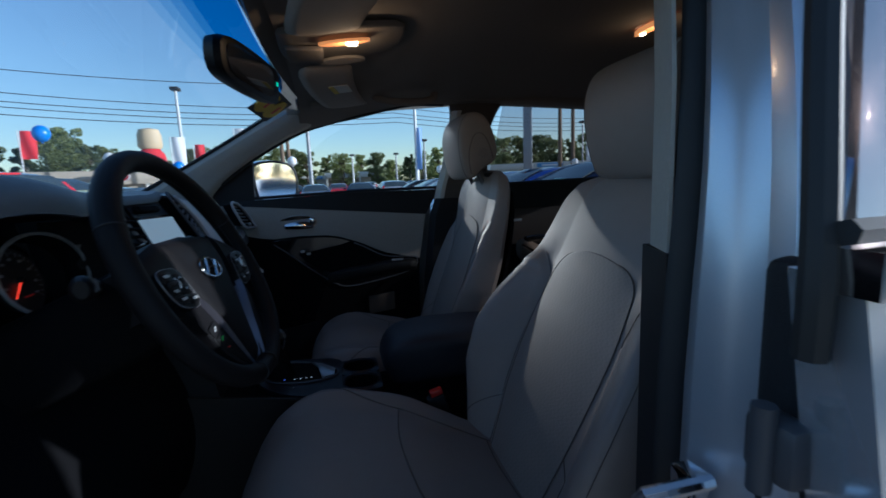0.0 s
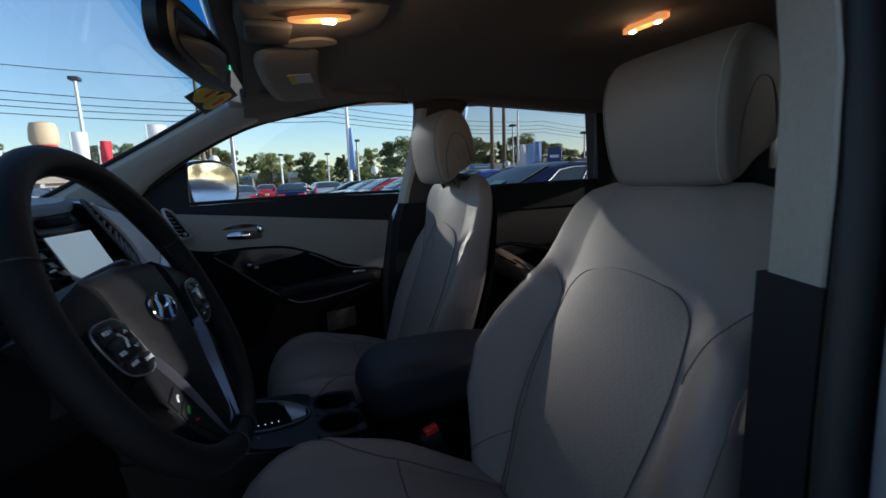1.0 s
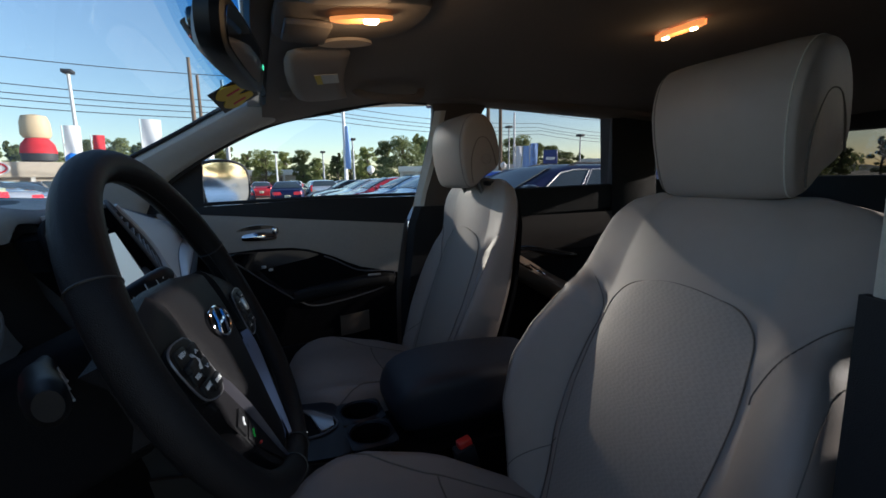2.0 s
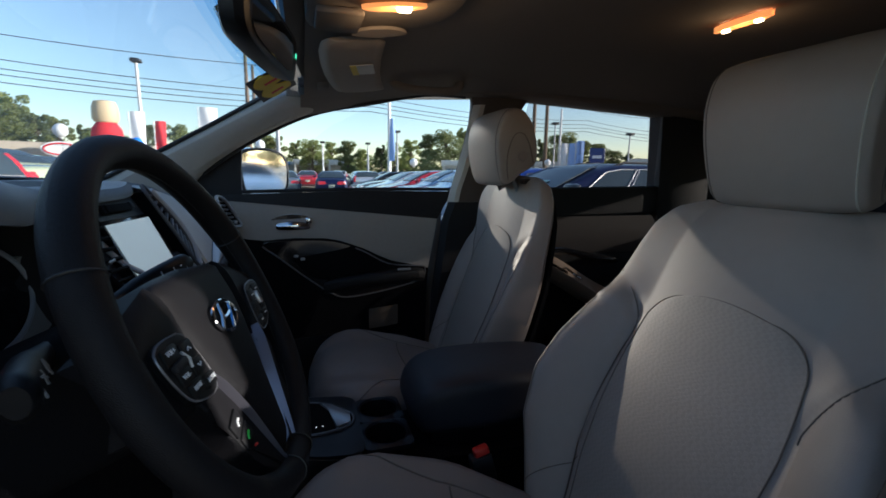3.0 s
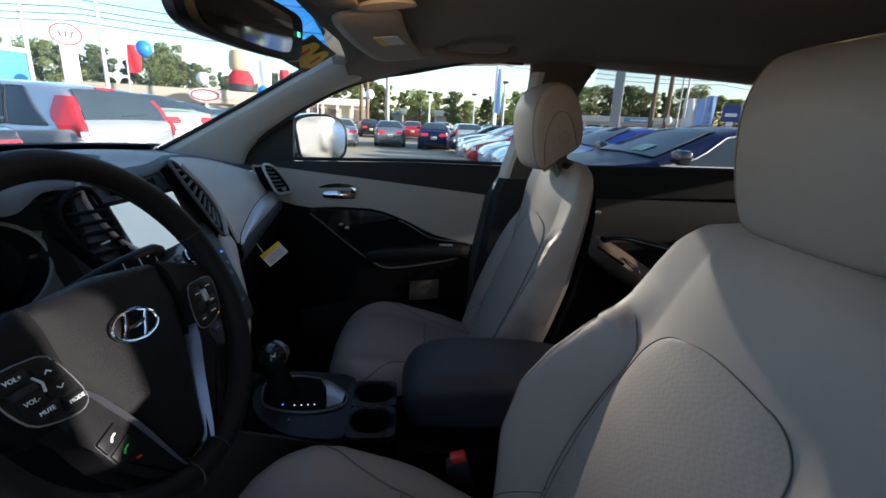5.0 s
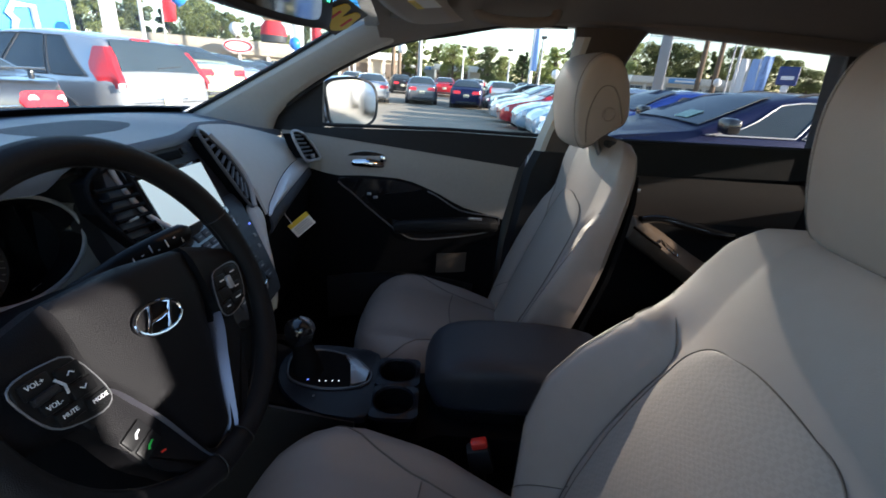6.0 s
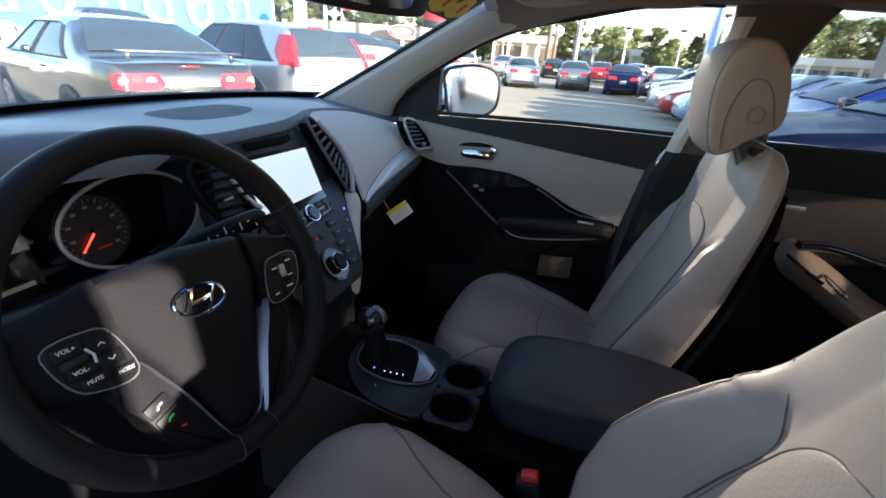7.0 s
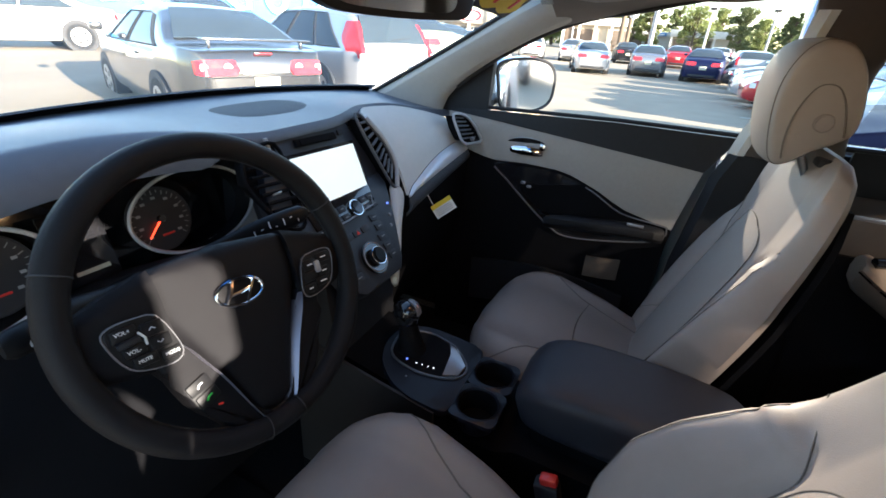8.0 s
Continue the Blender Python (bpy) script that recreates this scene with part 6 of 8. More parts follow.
# stalks
for sgn in (1, -1):
    line = smooth_line([Vector((sgn * 0.03, 0.118, -0.010)), Vector((sgn * 0.100, 0.098, 0.003)), Vector((sgn * 0.145, 0.080, 0.011)), Vector((sgn * 0.188, 0.062, 0.018))], 4)
    bm = loft([[p + Vector((0, math.cos(a) * r, math.sin(a) * r * 1.25)) for a in [2 * math.pi * k / 14 for k in range(14)]] for p, r in zip(line, [0.008, 0.008, 0.0085, 0.009, 0.0105, 0.0112, 0.0115, 0.0118, 0.0120, 0.0120, 0.0120, 0.0115, 0.0075])])
    st = part("stalk", bm, M["key_black"], sw, "black column stalk with white marks")
    for k in range(7):
        p = line[4].lerp(line[12], 0.10 + 0.115 * k)
        part("stalk_mark", box((0.0040 if k % 2 else 0.0016, 0.0008, 0.0014 if k % 2 else 0.010), p + Vector((0, -0.0112, 0.004 + 0.003 * (k % 3 - 1))), 0.0, turn(rx=-20)), M["white_mark"] if sgn > 0 else M["grey_print"], st)

# ---- centre console ----
con = thing("centre_console", (0.02, 0.05, 0.46), "dark centre console with shifter, cup holders and armrest", "car console")
bm = loft([[(x0, y, 0.46), (x0 + 0.015, y, z), (x1 - 0.015, y, z), (x1, y, 0.46)] for y, z, x0, x1 in ((-0.42, 0.78, -0.085, 0.125), (-0.05, 0.795, -0.09, 0.13), (-0.02, 0.795, -0.105, 0.125), (0.078, 0.795, -0.105, 0.12), (0.082, 0.842, -0.105, 0.11), (0.24, 0.850, -0.09, 0.10), (0.33, 0.87, -0.09, 0.12), (0.45, 0.90, -0.09, 0.12))])
wpart("body", bm, M["deep_black"], con, "dark console body")
TOP = frame_of((0.02, 0.13, 0.852), (1, 0, 0), (0, 1, 0.08))
M["console_satin"] = mat("dark_satin_console", (0.011, 0.012, 0.018), 0.40, spec=0.3, vary=0.08, scale=90, bump=0.12, bump_scale=1100, vary2=0.08)
pan = [(-0.116, -0.050), (-0.124, 0.0), (-0.116, 0.05), (-0.088, 0.095), (-0.05, 0.125), (0.0, 0.138), (0.052, 0.128), (0.080, 0.08), (0.084, 0.0), (0.074, -0.050), (0.02, -0.053), (-0.06, -0.053)]
pts = smooth_line([(x, y, 0) for x, y in pan], 4, closed=True)
wpart("top_panel", slab([(p.x, p.y) for p in pts], 0.014, TOP @ Matrix.Translation((0, 0, -0.010)), 0.004), M["console_satin"], con, "dark satin top panel")
gate = smooth_line([(-0.048, 0.100, 0), (-0.016, 0.120, 0), (0.036, 0.120, 0), (0.060, 0.070, 0), (0.054, 0.020, 0), (0.042, -0.006, 0), (0.006, -0.040, 0), (-0.029, -0.038, 0), (-0.050, -0.006, 0), (-0.060, 0.045, 0)], 4, closed=True)
wpart("gate_trim", tube([TOP @ (p + Vector((0, 0, 0.006))) for p in gate], 0.0026, 6, closed=True), M["edge_grey"], con, "satin trim round the shift gate")
wpart("gate", slab([(p.x, p.y) for p in gate], 0.003, TOP @ Matrix.Translation((0, 0, 0.003))), M["deep_black"], con, "black shift gate")
bm = slab([(-0.044, -0.008), (-0.028, -0.035), (0.005, -0.037), (0.039, -0.006), (0.049, 0.018), (0.020, 0.002)], 0.004, TOP @ Matrix.Translation((0, 0, 0.006)), 0.001)
wpart("gate_plate", bm, M["silver_trim"], con, "satin corner plate of the gate")
for k in range(4):
    wpart("gear_mark", box((0.0022, 0.0020, 0.001), TOP @ Vector((-0.040 + 0.002 * k, 0.052 - 0.012 * k, 0.0068)), 0, TOP.to_3x3()), M["white_led"], con, "lit gear mark")
wpart("gear_mark", box((0.0036, 0.0030, 0.001), TOP @ Vector((-0.040, 0.074, 0.0068)), 0, TOP.to_3x3()), M["blue_led"], con, "blue lit gear mark")
wpart("button", box((0.004, 0.004, 0.002), TOP @ Vector((-0.082, 0.052, 0.006)), 0.001), M["grey_print"], con)
for x in (0.038, -0.052):
    c = Vector((x, 0.034, 0.852))
    rings = []
    for r, dz, square in ((1.0, -0.010, 1), (1.0, -0.002, 1), (0.0415, 0.0, 0), (0.0395, 0.0025, 0), (0.0375, 0.0, 0), (0.035, -0.050, 0)):
        loop = []
        for k in range(40):
            a = 2 * math.pi * k / 40
            m = min(0.0452 / max(abs(math.cos(a)), abs(math.sin(a))), 0.058) if square else r
            loop.append(c + Vector((m * math.cos(a), m * math.sin(a), dz)))
        rings.append(loop)
    bm = loft(rings[::-1], caps=False)
    wpart("cup_holder", bm, M["console_satin"], con, "round dark cup holder")
    wpart("cup_floor", disc(0.0355, 0.003, pose(x, 0.034, 0.804), 28), M["deep_black"], con)
    wpart("cup_lining", loft([[Vector((x + r * math.cos(2 * math.pi * k / 32), 0.034 + r * math.sin(2 * math.pi * k / 32), z)) for k in range(32)] for r, z in ((0.0345, 0.806), (0.0368, 0.850))], caps=False), M["deep_black"], con, "black rubber cup lining")
bm = tube(smooth_line([(0.014, 0.212, 0.85), (0.015, 0.218, 0.90), (0.017, 0.226, 0.935)], 4), [0.034, 0.032, 0.028, 0.025, 0.022, 0.020, 0.019, 0.018, 0.018][:9], 16)
wpart("shifter_stem", bm, M["deep_black"], con, "dark shifter boot")
bm = loft([[Vector((0.017, 0.226, z + 0.012)) + Vector((r * math.cos(a), r * 1.15 * math.sin(a), 0)) for a in [2 * math.pi * k / 20 for k in range(20)]] for z, r in ((0.897, 0.013), (0.910, 0.019), (0.928, 0.0245), (0.944, 0.0255), (0.955, 0.021), (0.961, 0.011), (0.962, 0.002))])
wpart("shifter_knob", bm, M["gloss_black"], con, "black shifter knob", sub=1)
bm = loft([[Vector((0.017, 0.226, z + 0.012)) + Vector((r * math.cos(a), r * 1.15 * math.sin(a), 0)) for a in [-1.9 + 1.9 * k / 10 for k in range(11)]] + [Vector((0.018, 0.225, z + 0.012))] for z, r in ((0.940, 0.0262), (0.948, 0.0250), (0.958, 0.0190), (0.964, 0.010))])
wpart("knob_cap", bm, M["dim_satin"], con, "chrome cap of the shifter")
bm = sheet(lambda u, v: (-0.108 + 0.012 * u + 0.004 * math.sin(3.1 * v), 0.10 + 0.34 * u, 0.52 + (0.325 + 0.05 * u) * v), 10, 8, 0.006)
wpart("side_panel", bm, M["console_side"], con, "very dark brown side panel of the console")
# armrest box
rows = [(-0.015, 0.86, 0.060, 0.05), (-0.030, 0.905, 0.085, 0.10), (-0.06, 0.930, 0.100, 0.12), (-0.12, 0.940, 0.106, 0.13), (-0.25, 0.938, 0.106, 0.13), (-0.36, 0.930, 0.102, 0.13), (-0.40, 0.915, 0.095, 0.12), (-0.42, 0.88, 0.08, 0.09)]
loops = []
for y, zt, w, h in rows:
    loop = []
    for a in [2 * math.pi * k / 32 for k in range(32)]:
        up = math.copysign(abs(math.sin(a)) ** 0.45, math.sin(a))
        loop.append((0.042 + w * (0.93 + 0.07 * up) * math.copysign(abs(math.cos(a)) ** 0.45, math.cos(a)), y - 0.012 * (1 - up) * (y > -0.1), zt - h / 2 + h / 2 * up))
    loops.append(loop)
wpart("armrest", loft(loops), M["armrest_black"], con, "dark padded armrest lid, half in sun", sub=1)
wpart("armrest_base", box((0.155, 0.36, 0.14), (0.045, -0.235, 0.79), 0.02), M["deep_black"], con, "dark box under the armrest")
# belt buckle
bk = thing("belt_buckle", (-0.135, -0.125, 0.83), "black seat belt buckle with red release button", "seat belt")
part("stalk", tube([(0.0, -0.02, -0.22), (0.0, 0.0, -0.04)], 0.012, 8), M["black_plastic"], bk)
part("buckle_body", box((0.028, 0.040, 0.056), (0, 0, -0.024), 0.006, turn(rx=-15)), M["black_plastic"], bk)
part("release_button", box((0.018, 0.028, 0.016), (0, 0.004, 0.008), 0.004, turn(rx=-15)), M["red_plastic"], bk, "red release button")
copy_thing(bk, pose(0.205, -0.20, 0.80))

# pedals and mats, deep in the dark
mt = solid("floor_mat", box((0.44, 0.55, 0.012), (-0.40, 0.42, 0.462), 0.004), M["carpet"], "dark floor mat in the driver's footwell", "floor mat")
part("mat_label", box((0.10, 0.03, 0.003), (-0.50, 0.28, 0.470), 0.001), M["grey_print"], mt, "grey woven label")
solid("floor_mat", box((0.44, 0.55, 0.012), (0.42, 0.42, 0.462), 0.004), M["carpet"], "dark floor mat in the passenger's footwell", "floor mat")
pd = thing("brake_pedal", (-0.30, 0.62, 0.62), "bright metal brake pedal on a dark arm", "pedal")
part("pad", box((0.08, 0.012, 0.055), (0, 0, 0), 0.004, turn(rx=35)), M["rubber"], pd)
part("arm", tube([(0, 0.01, 0), (0, 0.06, 0.15), (0, 0.05, 0.25)], 0.008, 8), M["black_plastic"], pd)

# ---- fittings under the roof ----
oc = thing("overhead_console", (0, 0.03, 1.60), "beige overhead console with lit map lamps", "overhead console")
bm = loft([[(x * w, y, z) for x, z in ((-1, zz + 0.03), (-0.9, zz + 0.004), (0, zz), (0.9, zz + 0.004), (1, zz + 0.03))] for y, w, zz in ((0.155, 0.11, 1.578), (0.13, 0.13, 1.572), (0.05, 0.135, 1.580), (-0.05, 0.13, 1.592), (-0.12, 0.10, 1.606))])
wpart("body", bm, M["headliner"], oc, "moulded housing", sub=1)
for sgn in (-1, 1):
    P0 = frame_of((sgn * 0.073, 0.020, 1.5785), (0, 1, -0.12), (-sgn, 0, 0.1))
    lens = smooth_line([(-0.052, 0.0, 0), (-0.02, 0.024, 0), (0.03, 0.022, 0), (0.05, 0.0, 0), (0.0, -0.014, 0)], 5, closed=True)
    bm = slab([(p.x, p.y) for p in lens], 0.006, P0 @ Matrix.Translation((0, 0, -0.003)), 0.001)
    wpart("lamp_lens", bm, M["lamp_warm"] if sgn < 0 else M["visor"], oc, "warm lit map lamp lens" if sgn < 0 else "unlit map lamp lens")
    if sgn < 0:
        wpart("lamp_bulb", box((0.018, 0.024, 0.010), (sgn * 0.073, 0.005, 1.5765), 0.0048, None, 3), M["lamp_core"], oc, "glowing bulb")
wpart("glasses_lid", box((0.10, 0.075, 0.012), (0.0, 0.10, 1.571), 0.005), M["headliner"], oc, "lid of the glasses box")
lp = bpy.data.lights.new("map_light", "POINT")
lp.energy, lp.color, lp.shadow_soft_size = 0.22, (1.0, 0.62, 0.30), 0.015
lo = new("map_light", lp)
lo.location = (-0.073, 0.01, 1.556)
LENS_W = 0.013
dl = thing("dome_lamp", (-0.04, -0.72, 1.65), "lit warm dome lamp with two bulbs in the headliner", "lamp")
bm = loft([[(x, -0.72 + dy * w, 1.645 + dz) for x, w in ((-0.105, 0.25), (-0.08, 0.8), (-0.04, 1.0), (0.0, 0.8), (0.025, 0.25))] for dy, dz in ((-LENS_W, 0.006), (-LENS_W, -0.006), (LENS_W, -0.006), (LENS_W, 0.006))], closed=False)
wpart("lens", bm, M["lamp_warm"], dl, "warm lit lens")
for x in (-0.077, -0.003):
    wpart("bulb", box((0.016, 0.011, 0.007), (x, -0.72, 1.637), 0.0033), M["lamp_core"], dl, "glowing bulb")
lp = bpy.data.lights.new("dome_light", "POINT")
lp.energy, lp.color, lp.shadow_soft_size = 0.08, (1.0, 0.62, 0.30), 0.02
lo = new("dome_light", lp)
lo.location = (-0.04, -0.72, 1.618)
for sgn in (1, -1):
    vz = thing("sun_visor", (sgn * 0.33, 0.06, 1.575), "beige folded sun visor with a warning label", "sun visor")
    bm = loft([[(sgn * x, y, z), (sgn * x, y - 0.008, z - 0.012), (sgn * x, y - 0.14, z + 0.004), (sgn * x, y - 0.15, z + 0.016), (sgn * x, y - 0.07, z + 0.012)] for x, y, z in ((0.125, 0.130, 1.578), (0.145, 0.138, 1.570), (0.35, 0.118, 1.556), (0.50, 0.075, 1.545), (0.525, 0.065, 1.549))])
    wpart("visor_board", bm, M["visor"], vz, "beige fabric visor board", sub=1)
    if sgn > 0:
        lab = frame_of((0.290, 0.022, 1.5590), (1, -0.22, -0.045), (0, 1, -0.07))
        wpart("warning_label", slab([(-0.038, -0.026), (0.038, -0.026), (0.038, 0.026), (-0.038, 0.026)], 0.0015, lab @ Matrix.Translation((0, 0, -0.002))), M["paper"], vz, "pale label with a yellow head", smooth=False)
        wpart("label_head", slab([(-0.038, 0.012), (0.038, 0.012), (0.038, 0.026), (-0.038, 0.026)], 0.001, lab @ Matrix.Translation((0, 0, -0.0032))), M["yellow"], vz, smooth=False)
    wpart("hinge", box((0.05, 0.03, 0.02), (sgn * 0.53, 0.10, 1.558), 0.005), M["headliner"], vz)
    gh = thing("grab_handle", (sgn * 0.58, -0.10, 1.56), "beige grab handle above the door", "grab handle")
    line = smooth_line([(sgn * 0.540, -0.095, 1.592), (sgn * 0.528, -0.115, 1.570), (sgn * 0.522, -0.20, 1.562), (sgn * 0.528, -0.285, 1.570), (sgn * 0.540, -0.305, 1.595)], 5)
    wpart("grip", tube(line, 0.013, 10), M["headliner"], gh)
# rear-view mirror
mi = thing("rear_view_mirror", (0, 0.21, 1.52), "dark frameless-look rear-view mirror with a lit compass", "mirror")
MM = frame_of((-0.034, 0.196, 1.519), (0.985, -0.16, 0.02), (0.0, -0.10, 1.0))
sh = smooth_line([(-0.170, 0.028, 0), (-0.08, 0.038, 0), (0.07, 0.038, 0), (0.132, 0.032, 0), (0.142, 0.0, 0), (0.130, -0.032, 0), (0.05, -0.038, 0), (-0.08, -0.036, 0), (-0.160, -0.028, 0), (-0.184, 0.0, 0)], 5, closed=True)
sgn = 1 if (MM.to_3x3() @ Vector((0, 0, 1))).y < 0 else -1
bm = loft([[MM @ Vector((p.x * g, p.y * g, sgn * d)) for p in sh] for g, d in ((0.95, 0.006), (1.02, 0.004), (1.05, -0.006), (1.0, -0.025), (0.7, -0.042), (0.3, -0.046))])
wpart("housing", bm, M["key_black"], mi, "black mirror housing")
wpart("mirror_glass", slab([(p.x * 0.80 - 0.022, p.y * 0.78) for p in sh], 0.002, MM @ Matrix.Translation((0, 0, sgn * 0.0062 - (0.002 if sgn < 0 else 0)))), M["dim_mirror"], mi, "mirror glass", smooth=False)
for k in range(2):
    wpart("compass_mark", box((0.004, 0.008, 0.0008), MM @ Vector((0.112 + 0.007 * k, 0.006, sgn * 0.0088)), 0, MM.to_3x3()), M["green_led"], mi, "small lit green letters")
wpart("stem", tube(smooth_line([(0.005, 0.235, 1.52), (0.0, 0.26, 1.545), (0.0, 0.275, 1.572)], 4), 0.012, 8), M["gloss_black"], mi)
wpart("sensor_box", box((0.07, 0.05, 0.03), (0.0, 0.25, 1.568), 0.008), M["gloss_black"], mi, "dark sensor cover")
# stickers on the windscreen
SK = frame_of((0.43, 0.225, 1.535), (0.93, -0.16, -0.10), (0.05, 0.86, -0.46))
st = solid("windscreen_sticker", slab([(-0.085, -0.05), (0.075, -0.05), (0.085, 0.05), (-0.075, 0.05)], 0.002, SK), M["rubber"], "dark sticker with yellow and red figures on the windscreen", "sticker", smooth=False)
for dx, w in ((-0.036, 0.052), (0.034, 0.050)):
    for face in (0.0, -0.004):
        part("figure", slab([(dx + w * 0.75 * math.cos(a) * (1 + 0.25 * math.sin(3 * a)), w * 0.8 * math.sin(a)) for a in [2 * math.pi * k / 18 for k in range(18)]], 0.002, SK @ Matrix.Translation((0, 0, 0.001 + face))), M["yellow"], st, "yellow figure on the sticker", smooth=False)
        part("figure_bar", slab([(dx - 0.004, -0.018), (dx + 0.006, -0.018), (dx + 0.012, 0.016), (dx + 0.002, 0.016)], 0.002, SK @ Matrix.Translation((0, 0, 0.0022 + 1.6 * face))), M["red_mark"], st, "red stroke in the figure", smooth=False)

# ---- outside: ground ----
def ground_mat():
    m = mat("sunlit_asphalt", (0.35, 0.285, 0.20), 0.9, vary=0.2, scale=1.2, bump=0.4, bump_scale=60, vary2=0.25, scale2=0.12)
    return m


M["asphalt"] = ground_mat()


def ground_z(x, y):
    """The lot rises gently ahead of the car, dips where the hatchback stands and falls away beside it."""
    d, a = math.hypot(x + 0.75, y), math.degrees(math.atan2(y, x + 0.75))
    up = ease(12, 30, a) * (1 - ease(90, 130, a))
    up *= 1 - 0.5 * ease(24, 31, a) * (1 - ease(36, 50, a))
    return -0.02 + up * min(0.42, 0.032 * d) - 0.15 * (1 - up) * ease(11, 24, d)



bm = bmesh.new()
rows = [[bm.verts.new((-0.75 + r * math.cos(a), r * math.sin(a), ground_z(-0.75 + r * math.cos(a), r * math.sin(a)))) for a in [2 * math.pi * k / 72 for k in range(72)]] for r in [0.6 * 1.2 ** k for k in range(48)]]
hub = bm.verts.new((-0.75, 0, -0.02))
for k in range(72):
    bm.faces.new((hub, rows[0][k], rows[0][(k + 1) % 72]))
    for a, b in zip(rows, rows[1:]):
        bm.faces.new((a[k], b[k], b[(k + 1) % 72], a[(k + 1) % 72]))
solid("ground", bm, M["asphalt"], "pale sunlit asphalt of a car lot", "ground", kind="structure")
M["line_paint"] = mat("worn_line_paint", (0.55, 0.52, 0.42), 0.8, vary=0.3, scale=8)
for k in range(9):
    bm = box((0.10, 5.0, 0.008), (9.4 + 2.9 * k, -4.4, ground_z(9.4 + 2.9 * k, -4.4) + 0.004))
    solid("parking_line", bm, M["line_paint"], "worn pale parking line on the asphalt", "line", "parking lines", smooth=False)

# ---- parked cars ----
M["car_glass"] = mat("dark_car_glass", (0.045, 0.062, 0.075), 0.06, vary=0.3, scale=1.5, spec=0.22)
M["tyre"] = mat("tyre_rubber", (0.02, 0.02, 0.02), 0.85, vary=0.2, scale=30)
M["rim"] = mat("alloy_rim", (0.45, 0.45, 0.46), 0.35, metal=0.8, vary=0.05)
M["tail"] = mat("red_lamp", (0.62, 0.02, 0.025), 0.15, vary=0.1, coat=0.8)
M["clear_lamp"] = mat("clear_lamp", (0.75, 0.75, 0.75), 0.12, vary=0.1, coat=0.8)
M["plate"] = mat("number_plate", (0.65, 0.62, 0.45), 0.5, vary=0.1)
M["dark_body"] = mat("unpainted_plastic", (0.03, 0.03, 0.032), 0.6, vary=0.1)


def paint(name, rgb, metal=0.4):
    return mat(name, rgb, 0.22 if max(rgb) > 0.1 else 0.34, metal=metal, vary=0.04, scale=500, coat=1.0 if max(rgb) > 0.1 else 0.12, spec=0.5 if max(rgb) > 0.1 else 0.3, vary2=0.04, scale2=1.0)


PAINT = {"silver": paint("silver_paint", (0.55, 0.56, 0.58), 0.6), "white": paint("white_paint", (0.78, 0.78, 0.76), 0.0), "pewter": paint("pewter_paint", (0.15, 0.147, 0.142), 0.8), "red": paint("red_paint", (0.45, 0.02, 0.03), 0.2), "navy": paint("navy_paint", (0.008, 0.013, 0.055), 0.2), "blue": paint("blue_paint", (0.02, 0.06, 0.32), 0.3), "black": paint("black_paint", (0.015, 0.015, 0.018), 0.1), "grey": paint("grey_paint", (0.22, 0.23, 0.25), 0.5), "sky": paint("pale_blue_paint", (0.30, 0.42, 0.55), 0.5), "lime": paint("lime_paint", (0.55, 0.60, 0.38), 0.2), "gold": paint("gold_paint", (0.42, 0.37, 0.27), 0.5)}

# Outlines along the car: x forward from the rear bumper. (x, half width, sill, shoulder, crown) in metres for a car 4.7 long.
BODY = {
    "sedan": [(0.0, 0.58, 0.38, 0.80, 0.84), (0.05, 0.72, 0.24, 0.92, 0.97), (0.16, 0.80, 0.22, 0.95, 1.0), (0.34, 0.86, 0.20, 0.98, 1.03), (0.95, 0.89, 0.18, 0.99, 1.04), (2.2, 0.90, 0.18, 0.95, 1.0), (3.3, 0.89, 0.18, 0.92, 0.97), (4.0, 0.86, 0.20, 0.83, 0.90), (4.50, 0.76, 0.22, 0.70, 0.74), (4.70, 0.55, 0.30, 0.58, 0.60)],
    "hatch": [(0.0, 0.66, 0.38, 0.92, 0.95), (0.05, 0.78, 0.26, 0.98, 1.02), (0.30, 0.87, 0.22, 0.98, 1.02), (0.95, 0.90, 0.18, 0.97, 1.01), (2.1, 0.90, 0.18, 0.94, 0.98), (3.1, 0.88, 0.18, 0.93, 0.98), (3.8, 0.85, 0.20, 0.87, 0.93), (4.2, 0.76, 0.22, 0.74, 0.78), (4.38, 0.55, 0.30, 0.60, 0.62)],
    "suv": [(0.0, 0.68, 0.48, 1.02, 1.06), (0.05, 0.82, 0.34, 1.10, 1.14), (0.30, 0.90, 0.28, 1.12, 1.17), (0.95, 0.93, 0.25, 1.12, 1.16), (2.2, 0.94, 0.25, 1.08, 1.13), (3.3, 0.93, 0.25, 1.06, 1.11), (4.0, 0.90, 0.27, 0.98, 1.06), (4.45, 0.80, 0.30, 0.82, 0.88), (4.65, 0.60, 0.40, 0.66, 0.70)],
}
